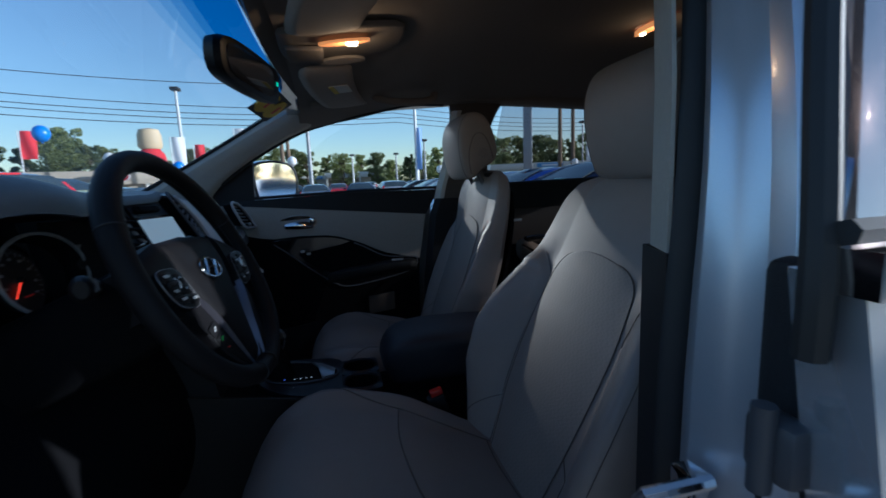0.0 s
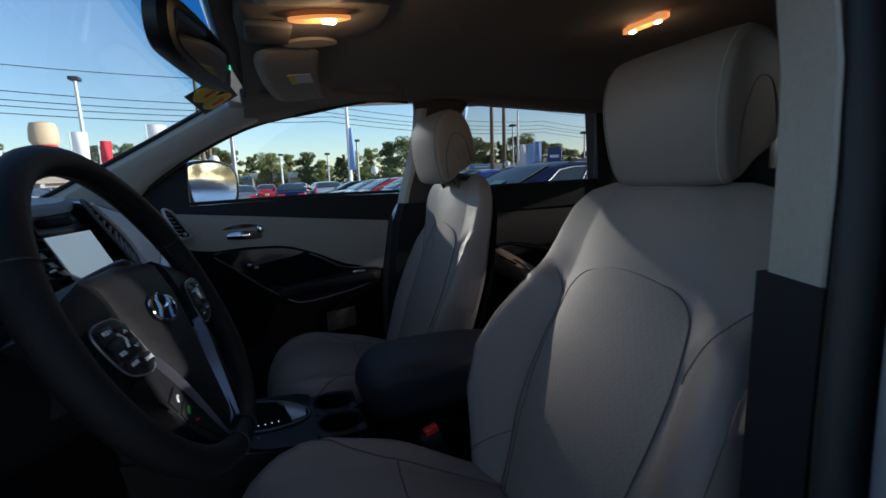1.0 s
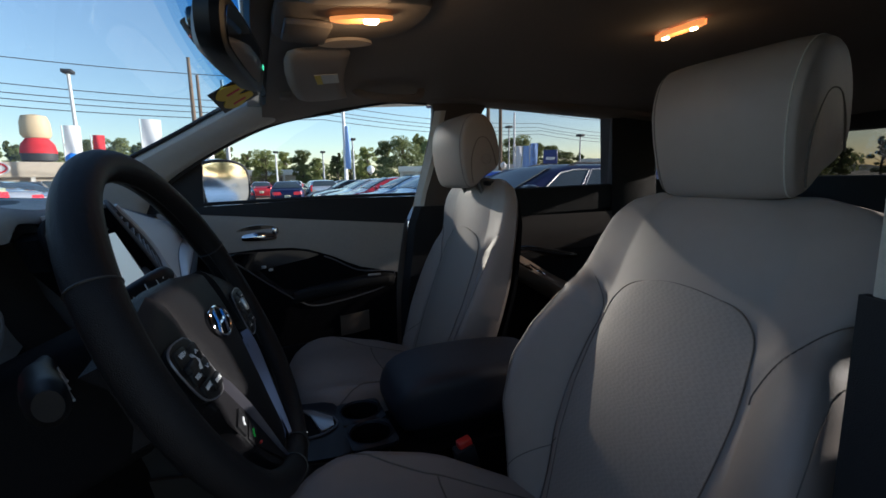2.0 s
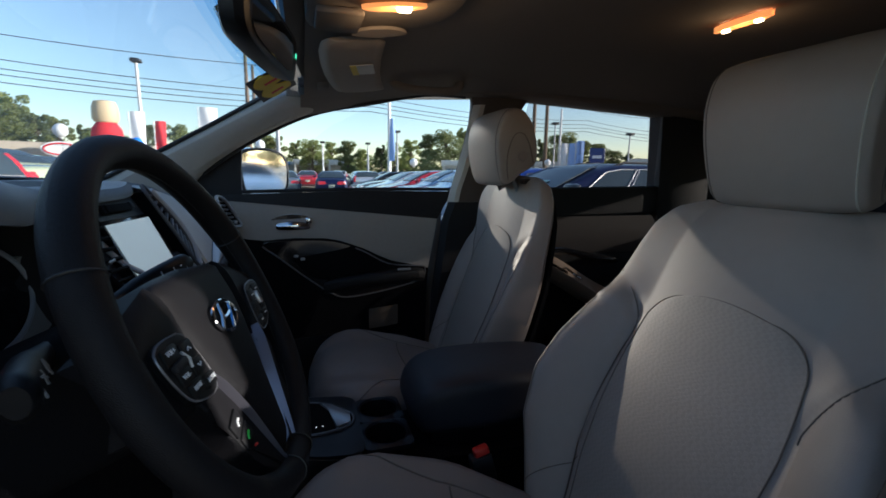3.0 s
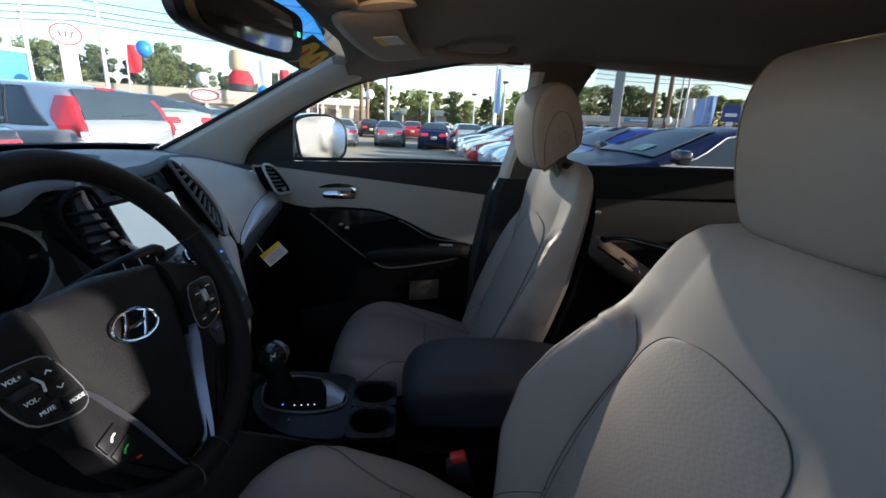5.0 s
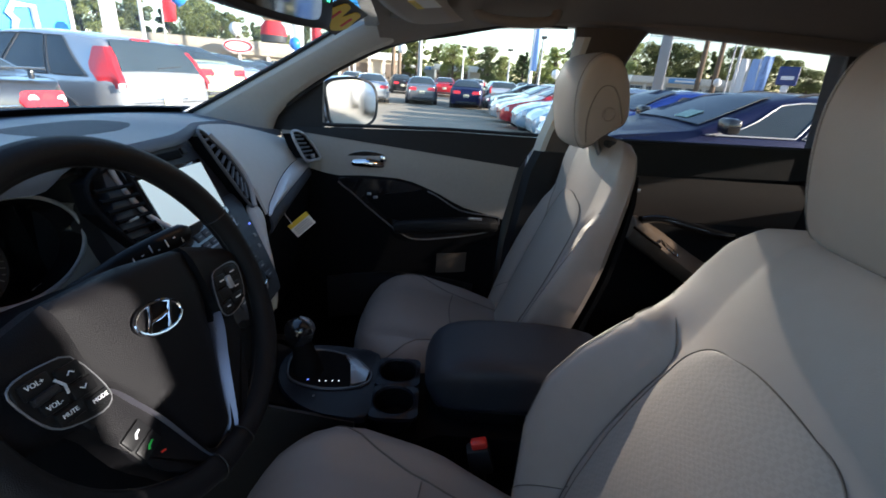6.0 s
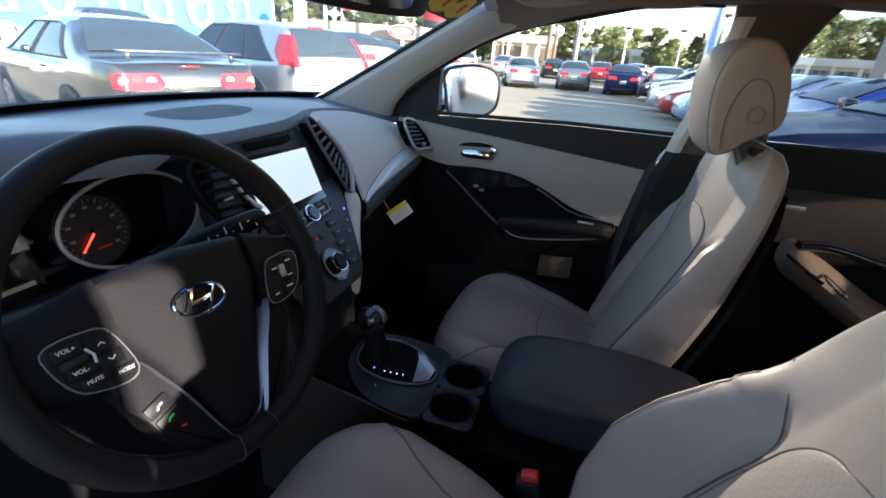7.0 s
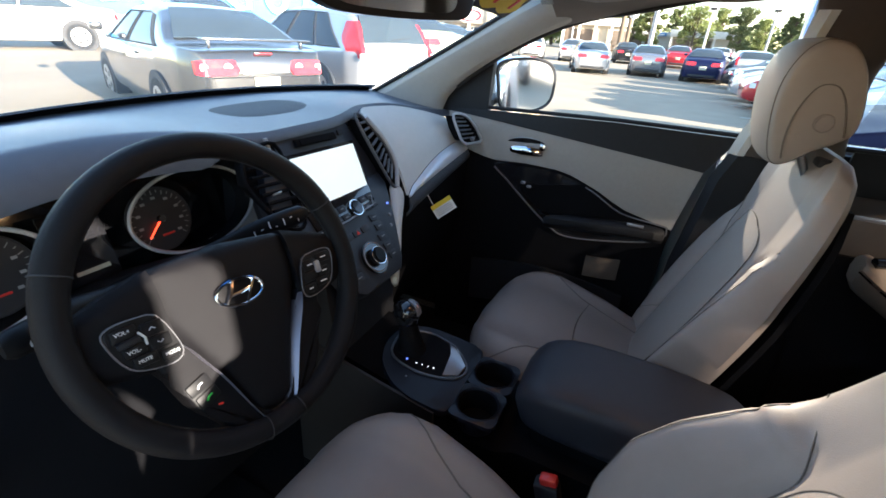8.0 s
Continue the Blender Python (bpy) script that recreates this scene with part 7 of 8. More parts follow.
# Roof line along the car (x, z), belt line (rear, front), half width of the roof, and where the side glass begins and ends.
ROOF = {
    "sedan": dict(line=[(0.0, 0.80), (0.03, 0.94), (0.10, 1.005), (0.30, 1.03), (0.58, 1.05), (0.72, 1.10), (1.05, 1.28), (1.38, 1.405), (1.75, 1.455), (2.20, 1.47), (2.55, 1.435), (2.85, 1.33), (3.45, 1.03), (3.60, 0.985), (4.0, 0.915), (4.45, 0.79), (4.62, 0.68), (4.70, 0.58)], belt=(0.985, 0.935), top=0.56, rear=(0.66, 1.42), front=(3.36, 2.50), glass=(0.95, 1.42, 3.25, 2.50)),
    "hatch": dict(line=[(0.0, 0.90), (0.03, 1.0), (0.07, 1.03), (0.20, 1.25), (0.34, 1.40), (0.50, 1.465), (0.95, 1.51), (1.7, 1.53), (2.2, 1.51), (2.55, 1.42), (3.05, 1.12), (3.30, 1.0), (3.7, 0.955), (4.1, 0.85), (4.28, 0.74), (4.38, 0.60)], belt=(0.95, 0.91), top=0.57, rear=(0.06, 0.40), front=(3.24, 2.34), glass=(0.46, 1.02, 3.12, 2.40)),
    "suv": dict(line=[(0.0, 1.0), (0.03, 1.08), (0.08, 1.14), (0.22, 1.30), (0.42, 1.425), (0.75, 1.475), (1.4, 1.50), (2.0, 1.495), (2.35, 1.44), (2.9, 1.22), (3.22, 1.09), (3.5, 1.05), (4.0, 0.99), (4.42, 0.88), (4.58, 0.76), (4.65, 0.66)], belt=(1.06, 1.0), top=0.60, rear=(0.07, 0.46), front=(3.18, 2.22), glass=(0.62, 0.90, 3.10, 2.25)),
}


def vehicle(shape, colour, at, heading, label, group="", far=False, spoiler=False, rails=False, tall=1.0):
    """A parked car; at is the ground under the middle of its rear bumper, heading the way its nose points, in degrees from +x."""
    ob = new("parked_car")
    ob.matrix_world = pose(at[0], at[1], ground_z(*at), 0, 0, heading) @ Matrix.Diagonal((1, 1, tall, 1))
    tagged(ob, label, "car", group)
    pm = PAINT[colour]
    rows = BODY[shape]
    length = rows[-1][0]
    g = ROOF[shape]
    belt_r, belt_f = g["belt"]
    top_w = g["top"]
    crown = max(z for _, z in g["line"])
    roof = lambda x: lerp_list(g["line"], x)[0]
    belt = lambda x: belt_r + (belt_f - belt_r) * min(1, max(0, x / length))

    def girth(x, z):
        """Half width of the upper body at a height."""
        w = lerp_list(rows, x)[0] * 0.965
        k = max(0.0, (z - belt(x)) / (crown - belt(x)))
        return w + (min(w, top_w) - w) * min(1, k) ** 1.25

    steps = sorted({round(length * k / (16 if far else 34), 3) for k in range((16 if far else 34) + 1)} | {x for x, _ in g["line"]})
    loops = []
    for x in steps:
        w, lo, sh, cr = lerp_list(rows, x)
        zr = roof(x)
        zb = min(belt(x), zr - 0.035)
        up = zr - zb
        half = []
        for f in (0.0, 0.3, 0.6, 0.86):
            z = zb + up * f
            half.append((girth(x, z) if f else w * 0.965, z))
        side_w = half[-1][0]
        half += [(side_w - min(0.06, 0.5 * up), zr - 0.05 * min(1, up)), (side_w * 0.72, zr - 0.006), (side_w * 0.36, zr + 0.010)]
        low = [(w * 0.90, lo), (w * 0.985, lo + 0.12), (w, lo + (zb - lo) * 0.55), (w * 0.995, zb - 0.07)]
        right = low + half
        loops.append([(x, -y, z) for y, z in right] + [(x, 0, zr + 0.014)] + [(x, y, z) for y, z in reversed(right)])
    part("body", loft(loops), pm, ob, sub=0 if far else 1)

    # side glass: panes between slanted pillars, a little proud of the body
    x0, x1, x3, x2 = g["glass"]          # foot and head at the rear, foot and head at the front
    cuts = [0.0, 0.50, 1.0] if shape == "sedan" else [0.0, 0.24, 0.60, 1.0]
    for s in (-1, 1):
        for ca, cb in zip(cuts, cuts[1:]):
            def pane(u, v):
                q = ca + (cb - ca) * u + (0.015 if u < 0.5 and ca else 0) - (0.015 if u > 0.5 and cb < 1 else 0)
                x = (x0 + (x3 - x0) * q) * (1 - v) + (x1 + (x2 - x1) * q) * v
                z = belt(x) + 0.03 + (min(roof(x), roof(x1) + 0.02) - 0.075 - belt(x) - 0.03) * v
                return Vector((x, s * (girth(x, z) + 0.010), z))
            win = part("side_window", sheet(pane, 5 if far else 10, 3 if far else 6, 0.014), M["car_glass"], ob)
            if not far:
                edge = [pane(k / 10, 0) for k in range(10)] + [pane(1, k / 6) for k in range(6)] + [pane(1 - k / 10, 1) for k in range(10)] + [pane(0, 1 - k / 6) for k in range(6)]
                part("window_trim", tube([q + Vector((0, s * 0.006, 0)) for q in edge], 0.009, 5, closed=True), M["satin_plastic"] if rails else M["dark_body"], win)
    # rear and front screens lie on the slopes of the roof line
    for (a, b), nm in ((g["rear"], "rear_window"), (g["front"], "windscreen")):
        def screen(u, v):
            x = a + (b - a) * (0.06 + 0.88 * v)
            z = roof(x)
            d = 1 if b > a else -1
            slope = (roof(x + 0.03) - roof(x - 0.03)) / 0.06
            n = Vector((-slope, 0, 1)).normalized()
            y = (2 * u - 1) * (girth(x, z) - (0.085 if shape != "sedan" and nm == "rear_window" else 0.09))
            return Vector((x, y, z + 0.010 * (1 - (2 * u - 1) ** 2))) + n * (0.020 - 0.006 * (2 * u - 1) ** 2)
        part(nm, sheet(screen, 8, 8, 0.012), M["car_glass"], ob, "dark rear screen" if nm == "rear_window" else "")
    rx, rz = g["rear"][0], roof(g["rear"][0])
    tx, tz = g["rear"][1], roof(g["rear"][1])
    wx, fx = g["front"]
    wz = roof(wx)
    hf, ht = lerp_list(rows, wx)[0] * 0.95, top_w
    # wheels
    for x in (0.95 if shape != "sedan" else 1.02, length - 0.92):
        for s in (-1, 1):
            w = lerp_list(rows, x)[0]
            m = pose(x, s * (w - 0.085), 0.33 if shape != "suv" else 0.36, 90)
            r = 0.33 if shape != "suv" else 0.36
            arch = part("wheel_arch", disc(r + 0.07, 0.20, pose(x, s * (w - 0.088), r, 90), 24), M["dark_body"], ob)
            wheel = part("wheel", disc(r, 0.205, m @ Matrix.Translation((0, 0, 0)), 24, 0.02), M["tyre"], ob)
            if not far:
                bm = disc(r * 0.68, 0.212, m, 24, 0.004)
                part("rim", bm, M["rim"], wheel)
                for k in range(5):
                    part("spoke_gap", disc(r * 0.13, 0.216, m @ pose(r * 0.42 * math.cos(k * 1.2566), r * 0.42 * math.sin(k * 1.2566), 0), 10), M["dark_body"], wheel)
    # lamps
    w, lo, sh, cr = lerp_list(rows, 0.08)
    for s in (-1, 1):
        if shape == "sedan":
            bm = sheet(lambda u, v: Vector((0.0 - 0.012 + 0.20 * max(0, (u - 0.72) / 0.28) ** 1.5 + 0.035 * v, s * (0.30 + (w + 0.012 - 0.30) * min(1, u / 0.85)), 0.835 + 0.165 * (v - 0.5) * min(1.0, 0.25 + 2.6 * math.sqrt(max(0.0, u))) * (1 - 0.35 * max(0, (u - 0.7) / 0.3)))), 14, 6, 0.03)
        else:
            foot_z, head_z = (0.84, 1.34) if shape == "hatch" else (0.88, 1.22)
            def back_x(z):
                return min((abs(roof(k / 100) - z), k / 100) for k in range(0, 60))[1] if z > roof(0.0) else 0.0
            def tail_pt(u, v):
                z = foot_z + (head_z - foot_z) * v
                wrap = (0.34 if shape == "hatch" else 0.20) * (0.35 + 0.65 * math.sin(math.pi * min(1.0, 0.15 + 0.75 * v)))
                x = back_x(z) + wrap * max(0.0, (u - 0.35) / 0.65)
                inner = 0.085 * max(0.0, 1 - u / 0.35)
                return Vector((x - 0.014 * (1 - u), s * (girth(max(0.12, x), z) + 0.006 - inner), z))
            bm = sheet(tail_pt, 10, 10, 0.02)
        lamp = part("tail_lamp", bm, M["tail"], ob, "red tail lamp", sub=0)
        if not far and shape == "sedan":
            for yy, rr, mm in ((0.42, 0.052, "clear_lamp"), (0.55, 0.062, "tail"), (0.67, 0.045, "clear_lamp")):
                part("lens", disc(rr, 0.02, pose(-0.004 + 0.02, s * yy, 0.838, 0, -84), 20, 0.006), M[mm], lamp, "round lens in the tail lamp")
        if not far and shape == "hatch":
            part("lens", box((0.03, 0.09, 0.10), (0.0, s * 0.76, 0.86), 0.01), M["clear_lamp"], lamp, "pale lens of the tail lamp")
        fw = lerp_list(rows, length - 0.28)
        bm = loft([[(x, s * y, z) for y, z in ((fw[0] * 0.52, fw[2] - 0.14), (fw[0] * 0.99, fw[2] - 0.12), (fw[0] * 0.97, fw[2] + 0.0), (fw[0] * 0.60, fw[2] - 0.02))] for x in (length - 0.34, length - 0.13)])
        part("head_lamp", bm, M["clear_lamp"], ob, "clear head lamp")
        part("door_mirror", box((0.15, 0.22, 0.16) if rails else (0.12, 0.16, 0.11), (wx - 0.22, s * (hf + 0.15), wz + 0.05), 0.045 if rails else 0.03), M["gloss_black"] if rails else pm, ob)
        if not far:
            part("door_handle", box((0.16, 0.02, 0.03), (1.75, s * (lerp_list(rows, 1.75)[0] + 0.0), lerp_list(rows, 1.75)[2] - 0.09), 0.008), pm, ob)
            if rails:
                part("roof_rail", tube([(tx + 0.3, s * ht * 0.88, 1.47), (tx + 0.5, s * ht * 0.88, 1.515), (fx - 0.4, s * ht * 0.88, 1.515), (fx - 0.2, s * ht * 0.88, 1.46)], 0.016, 8), M["dark_body"], ob, "dark roof rail")
    part("bumper_band", box((0.08, w * 1.5, 0.10), (0.005, 0, lo + 0.10), 0.02), M["dark_body"], ob)
    if not far:  # joints of the bootlid and bumper
        z1 = 0.735 if shape == "sedan" else 0.66
        part("bumper_joint", tube([(-0.006 + 0.30 * max(0, abs(q) - 0.8) / 0.2, w * 1.0 * q, z1) for q in [-1 + k / 10 for k in range(21)]], 0.007, 6), M["dark_body"], ob, "dark joint above the bumper")
        part("lid_strip", box((0.02, 0.56, 0.022), (-0.006, 0, z1 + 0.045), 0.006), M["chrome"], ob, "bright strip on the bootlid")
    part("plate", box((0.012, 0.30, 0.15), (-0.012, 0, 0.66 if shape == "sedan" else 0.70), 0.004), M["plate"], ob)
    part("plate_bar", box((0.004, 0.20, 0.05), (-0.020, 0, 0.66 if shape == "sedan" else 0.70), 0.001), M["grey_print"], ob)
    part("front_grille", box((0.06, 0.70, 0.12), (length - 0.06, 0, 0.52), 0.02), M["dark_body"], ob)
    if rails:
        part("price_sheet", box((0.20, 0.30, 0.004), (2.98, 0.25, roof(2.98) + 0.038), 0.001, turn(ry=23)), mat("pale_green_sheet", (0.45, 0.62, 0.52), 0.6, vary=0.1), ob, "pale green price sheet on the windscreen")
    if spoiler:
        part("spoiler", box((0.15, 1.26, 0.024), (0.15, 0, 1.125), 0.01), pm, ob, "rear spoiler on posts")
        for s in (-1, 1):
            part("spoiler_post", box((0.06, 0.03, 0.10), (0.17, s * 0.54, 1.07), 0.008), pm, ob)
        part("brake_light", box((0.03, 0.20, 0.02), (0.04, 0, 0.985), 0.004), M["tail"], ob)
    if shape == "hatch":
        part("brake_light", box((0.06, 0.28, 0.03), (tx + 0.04, 0, tz + 0.035), 0.008), M["tail"], ob)
        part("wiper", tube([(rx + 0.02, 0.1, rz + 0.08), (rx + 0.05, -0.35, rz + 0.12)], 0.01, 6), M["dark_body"], ob)
    return ob


def at_angle(az, d):
    """A place d metres from the car, az degrees from +x towards +y."""
    return (-0.75 + d * math.cos(radians(az)), d * math.sin(radians(az)))


vehicle("sedan", "pewter", (3.48, 4.06), 70, "pewter sedan with rear spoiler, parked on the sunlit lot", "cars ahead", spoiler=True, tall=0.98)
vehicle("hatch", "silver", (6.22, 3.90), 73, "silver hatchback with tall red tail lamps, parked", "cars ahead", tall=1.02)
vehicle("sedan", "white", (8.2, 14.6), 165, "white car seen from its side across the lot", "cars ahead")
vehicle("sedan", "black", (8.0, 10.0), 66, "black sedan behind the pewter one", "cars ahead", far=True)
vehicle("sedan", "lime", (11.8, 5.6), 66, "lime green car beyond the hatchback", "cars ahead", far=True)
vehicle("sedan", "silver", (14.0, 5.7), 68, "silver sedan beyond the lime car", "cars ahead", far=True)
vehicle("sedan", "silver", (17.4, 5.9), 70, "silver sedan in the row ahead", "cars ahead", far=True)
vehicle("suv", "navy", (4.95, -5.92), 90, "navy crossover with dark roof rails parked alongside", "cars alongside", rails=True)
vehicle("sedan", "blue", (8.0, -6.7), 90, "bright blue sedan parked in the row", "cars alongside")
vehicle("sedan", "sky", (11.0, -7.0), 90, "pale blue sedan parked in the row", "cars alongside")
vehicle("sedan", "sky", (12.9, -6.9), 90, "pale blue sedan parked in the row", "cars alongside")
vehicle("sedan", "red", (14.9, -6.7), 90, "red sedan parked in the row", "cars alongside")
vehicle("sedan", "silver", (17.4, -6.7), 90, "silver sedan parked in the row", "cars alongside", far=True)
vehicle("suv", "grey", (20.3, -6.9), 90, "grey car parked in the row", "cars alongside", far=True)
vehicle("sedan", "black", (23.0, -6.9), 90, "black sedan parked in the row", "cars alongside", far=True)
FAR_ROW = [(24.0, 3.4, "sedan", "silver"), (25.5, 0.95, "sedan", "grey"), (37.0, -0.4, "sedan", "red"), (24.4, -1.45, "sedan", "navy"), (25.5, -3.6, "suv", "silver"), (34.0, 6.4, "sedan", "silver"), (33.0, 9.0, "sedan", "white"), (32.0, -4.6, "sedan", "lime"), (36.0, -7.0, "sedan", "black"), (38.0, 3.0, "sedan", "black"), (31.0, 11.8, "sedan", "black"), (40.0, -10.0, "suv", "white"), (44.0, -3.4, "suv", "white"), (33.0, -10.5, "sedan", "silver")]
for x, y, shape, colour in FAR_ROW:
    vehicle(shape, colour, (x, y), random.uniform(-8, 8) + (8 if y > 2 else 0), f"{colour} car parked in the far row of the lot", "far row", far=True)
for k, colour in enumerate(("black", "grey", "silver", "black", "white", "grey", "navy")):
    x, y = at_angle(-21 - 3.0 * k, 34 + 2 * k)
    vehicle("suv" if k % 3 == 1 else "sedan", colour, (x, y), 150 + 10 * (k % 3), f"{colour} car on the lot beyond the parked row", "cars beyond", far=True)

for x, y, colour, head in ((-5.5, -16.0, "white", 92), (-2.6, -16.3, "silver", 88), (0.4, -16.0, "grey", 91), (3.4, -16.4, "white", 90), (-9.0, -9.0, "silver", 4), (-9.2, -12.2, "black", 2)):
    vehicle("sedan", colour, (x, y), head, f"{colour} car parked behind the open car", "cars behind", far=True)

# ---- buildings ----
M["wall_white"] = mat("white_render", (0.62, 0.60, 0.55), 0.8, vary=0.06, scale=2, vary2=0.12, scale2=0.3)
M["wall_tan"] = mat("tan_render", (0.42, 0.36, 0.28), 0.85, vary=0.08, scale=2, vary2=0.12, scale2=0.3)
M["door_brown"] = mat("brown_shutter", (0.16, 0.12, 0.09), 0.7, vary=0.1, scale=3)
M["shop_glass"] = mat("dark_shop_glass", (0.04, 0.05, 0.055), 0.08, vary=0.3, scale=0.5, coat=0.5)
M["fascia_blue"] = mat("blue_fascia", (0.10, 0.28, 0.55), 0.5, vary=0.05)


def building(az0, az1, d, height, label, wall, bays, fascia=0.9, glass=False, sign=None, band=None):
    """A long low building whose front faces the car."""
    a, b = Vector((*at_angle(az0, d), 0)), Vector((*at_angle(az1, d), 0))
    length = (b - a).length
    ang = math.degrees(math.atan2(b.y - a.y, b.x - a.x))
    ob = new("building")
    ob.matrix_world = pose(a.x, a.y, -0.02, 0, 0, ang)
    tagged(ob, label, "building")
    back = 1 if (Matrix.Rotation(radians(ang), 3, "Z") @ Vector((0, 1, 0))).dot(a) > 0 else -1
    part("wall", box((length, 10, height - fascia), (length / 2, back * 5.2, (height - fascia) / 2)), wall, ob)
    part("roof_fascia", box((length + 0.8, 11, fascia), (length / 2, back * 5.0, height - fascia / 2), 0.04), band or M["wall_white"], ob, "plain fascia band")
    w = length / bays
    for k in range(bays):
        x = w * (k + 0.5)
        if glass or k % 3 != 2:
            pane = part("shop_window" if glass else "shutter", box((w * 0.78, 0.08, (height - fascia) * 0.80), (x, back * 0.16, (height - fascia) * 0.42), 0.01), M["shop_glass"] if glass else M["door_brown"], ob)
            if glass:
                for j in range(3):
                    part("mullion", box((0.07, 0.12, (height - fascia) * 0.80), (x - w * 0.30 + w * 0.30 * j, back * 0.12, (height - fascia) * 0.42)), M["rim"], pane)
            else:
                for j in range(5):
                    part("shutter_slat", box((w * 0.76, 0.04, 0.04), (x, back * 0.105, (height - fascia) * (0.1 + 0.15 * j))), M["door_brown"], pane)
        part("column", box((0.35, 0.35, height - fascia), (w * k, -back * 0.25, (height - fascia) / 2)), M["wall_white"], ob)
    if sign:
        part("sign_board", box((sign[0], 0.12, fascia * 0.7), (length * sign[1], -back * 0.60, height - fascia / 2), 0.02), M[sign[2]], ob)
        part("sign_bar", box((sign[0] * 0.6, 0.05, fascia * 0.28), (length * sign[1], -back * 0.69, height - fascia / 2), 0.01), M["white_mark"], ob)
    return ob


building(0.6, -5.4, 105, 3.75, "low white workshop with brown shutters beyond the lot", M["wall_tan"], 3, 1.2)
building(11.8, 5.0, 75, 4.1, "white showroom with brown bays behind parked cars", M["wall_tan"], 4, 1.0)
building(4.6, 0.7, 112, 3.3, "long low white shed with a blue sign", M["wall_white"], 3, 0.9, sign=(2.0, 0.75, "fascia_blue"))
building(-17.5, -33.0, 75, 3.3, "long glass-fronted showroom in the shade of trees", M["wall_white"], 8, 0.9, glass=True, sign=(4.0, 0.62, "fascia_blue"))
building(34, 13.8, 62, 3.7, "tan flat-roofed showroom beside the lot", M["wall_tan"], 7, 1.5, glass=True, band=M["wall_tan"])
building(-40, -62, 80, 4.0, "distant grey building behind the car", M["wall_tan"], 6, 1.0)

# ---- poles, signs, wires, flags ----
M["pole_wood"] = mat("weathered_pole_wood", (0.17, 0.12, 0.08), 0.9, vary=0.2, scale=6, bump=0.4, bump_scale=40)
M["pole_white"] = mat("white_pole_paint", (0.7, 0.7, 0.7), 0.5, vary=0.05)
M["pole_grey"] = mat("galvanised_pole", (0.30, 0.31, 0.33), 0.5, metal=0.4, vary=0.08)
M["sign_navy"] = mat("navy_sign", (0.03, 0.05, 0.18), 0.4, vary=0.05)
M["flag_pale"] = mat("pale_blue_flag_cloth", (0.30, 0.45, 0.78), 0.8, vary=0.06)
M["flag_white"] = mat("white_flag_cloth", (0.78, 0.78, 0.80), 0.8, vary=0.05)
M["flag_red"] = mat("red_flag_cloth", (0.60, 0.02, 0.03), 0.8, vary=0.06)
M["wire"] = mat("black_wire", (0.03, 0.03, 0.03), 0.6, vary=0.1)


def pole(az, d, top, r, material, label, lamp=False):
    x, y = at_angle(az, d)
    ob = new("pole")
    ob.location = (x, y, -0.02)
    tagged(ob, label, "pole", "poles round the lot")
    part("shaft", tube([(0, 0, 0), (0, 0, top * 0.5), (0, 0, top)], [r, r * 0.85, r * 0.65], 10), M[material], ob)
    part("foot", disc(r * 1.8, 0.5, pose(0, 0, 0.25), 12, 0.03), M["pole_grey"], ob)
    if lamp:
        part("lamp_head", box((0.9, 0.7, 0.28), (0, 0, top + 0.05), 0.06), M["dark_body"], ob, "dark square lamp head")
    return ob


pole(15.9, 46, 9.9, 0.17, "pole_white", "white lamp post with a dark square head", True)
pole(2.5, 52, 11.5, 0.24, "pole_grey", "grey steel pole at the far end of the lot")
pole(5.6, 46, 12.0, 0.22, "pole_wood", "brown wooden utility pole")
pole(4.9, 48, 11.0, 0.20, "pole_wood", "brown wooden utility pole")
pole(-2.6, 70, 5.4, 0.14, "pole_white", "pale lamp post far off", True)
pole(-8.0, 70, 5.4, 0.16, "pole_grey", "grey lamp post far off", True)
pole(-11.6, 60, 6.4, 0.16, "pole_grey", "grey lamp post by the parked row", True)
pole(-10.6, 48, 12.0, 0.20, "pole_white", "tall white flagpole with a blue banner")
pole(-28.4, 40, 11.0, 0.20, "pole_wood", "dark wooden utility pole")
pole(-29.9, 42, 11.0, 0.20, "pole_wood", "brown wooden utility pole")
pole(-31.6, 42, 7.0, 0.12, "pole_white", "white flagpole between blue flags")
pole(-31.0, 60, 7.6, 0.12, "pole_grey", "thin lamp post with a square head", True)
pole(-39.5, 60, 6.2, 0.12, "pole_grey", "thin lamp post far off", True)
pole(31.0, 46, 9.5, 0.16, "pole_white", "white lamp post beside the lot", True)
pole(36.5, 50, 11.0, 0.18, "pole_white", "white lamp post beside the lot")


def flag(az, d, z0, z1, w, material, label, letters=""):
    x, y = at_angle(az, d)
    ob = new("flag")
    ob.matrix_world = pose(x, y, z0, 0, 0, az - 90)
    tagged(ob, label, "flag", "flags on the lot")
    h = z1 - z0
    part("cloth", sheet(lambda u, v: (w * (u - 0.5) + 0.12 * v, 0.10 * math.sin(5 * u + 3 * v), h * v), 8, 10, 0.01), M[material], ob)
    part("staff", tube([(-w / 2, 0, -z0), (-w / 2, 0, h)], 0.04, 6), M["pole_white"], ob)
    for k, ch in enumerate(letters):
        if ch != " ":
            words("letter", ch, h / len(letters) * 1.15, Matrix.Translation((0.06, -0.16, h - h * (k + 0.6) / len(letters))) @ pose(0, 0, 0, 90), M["sign_navy"], ob, 0.01)
    return ob


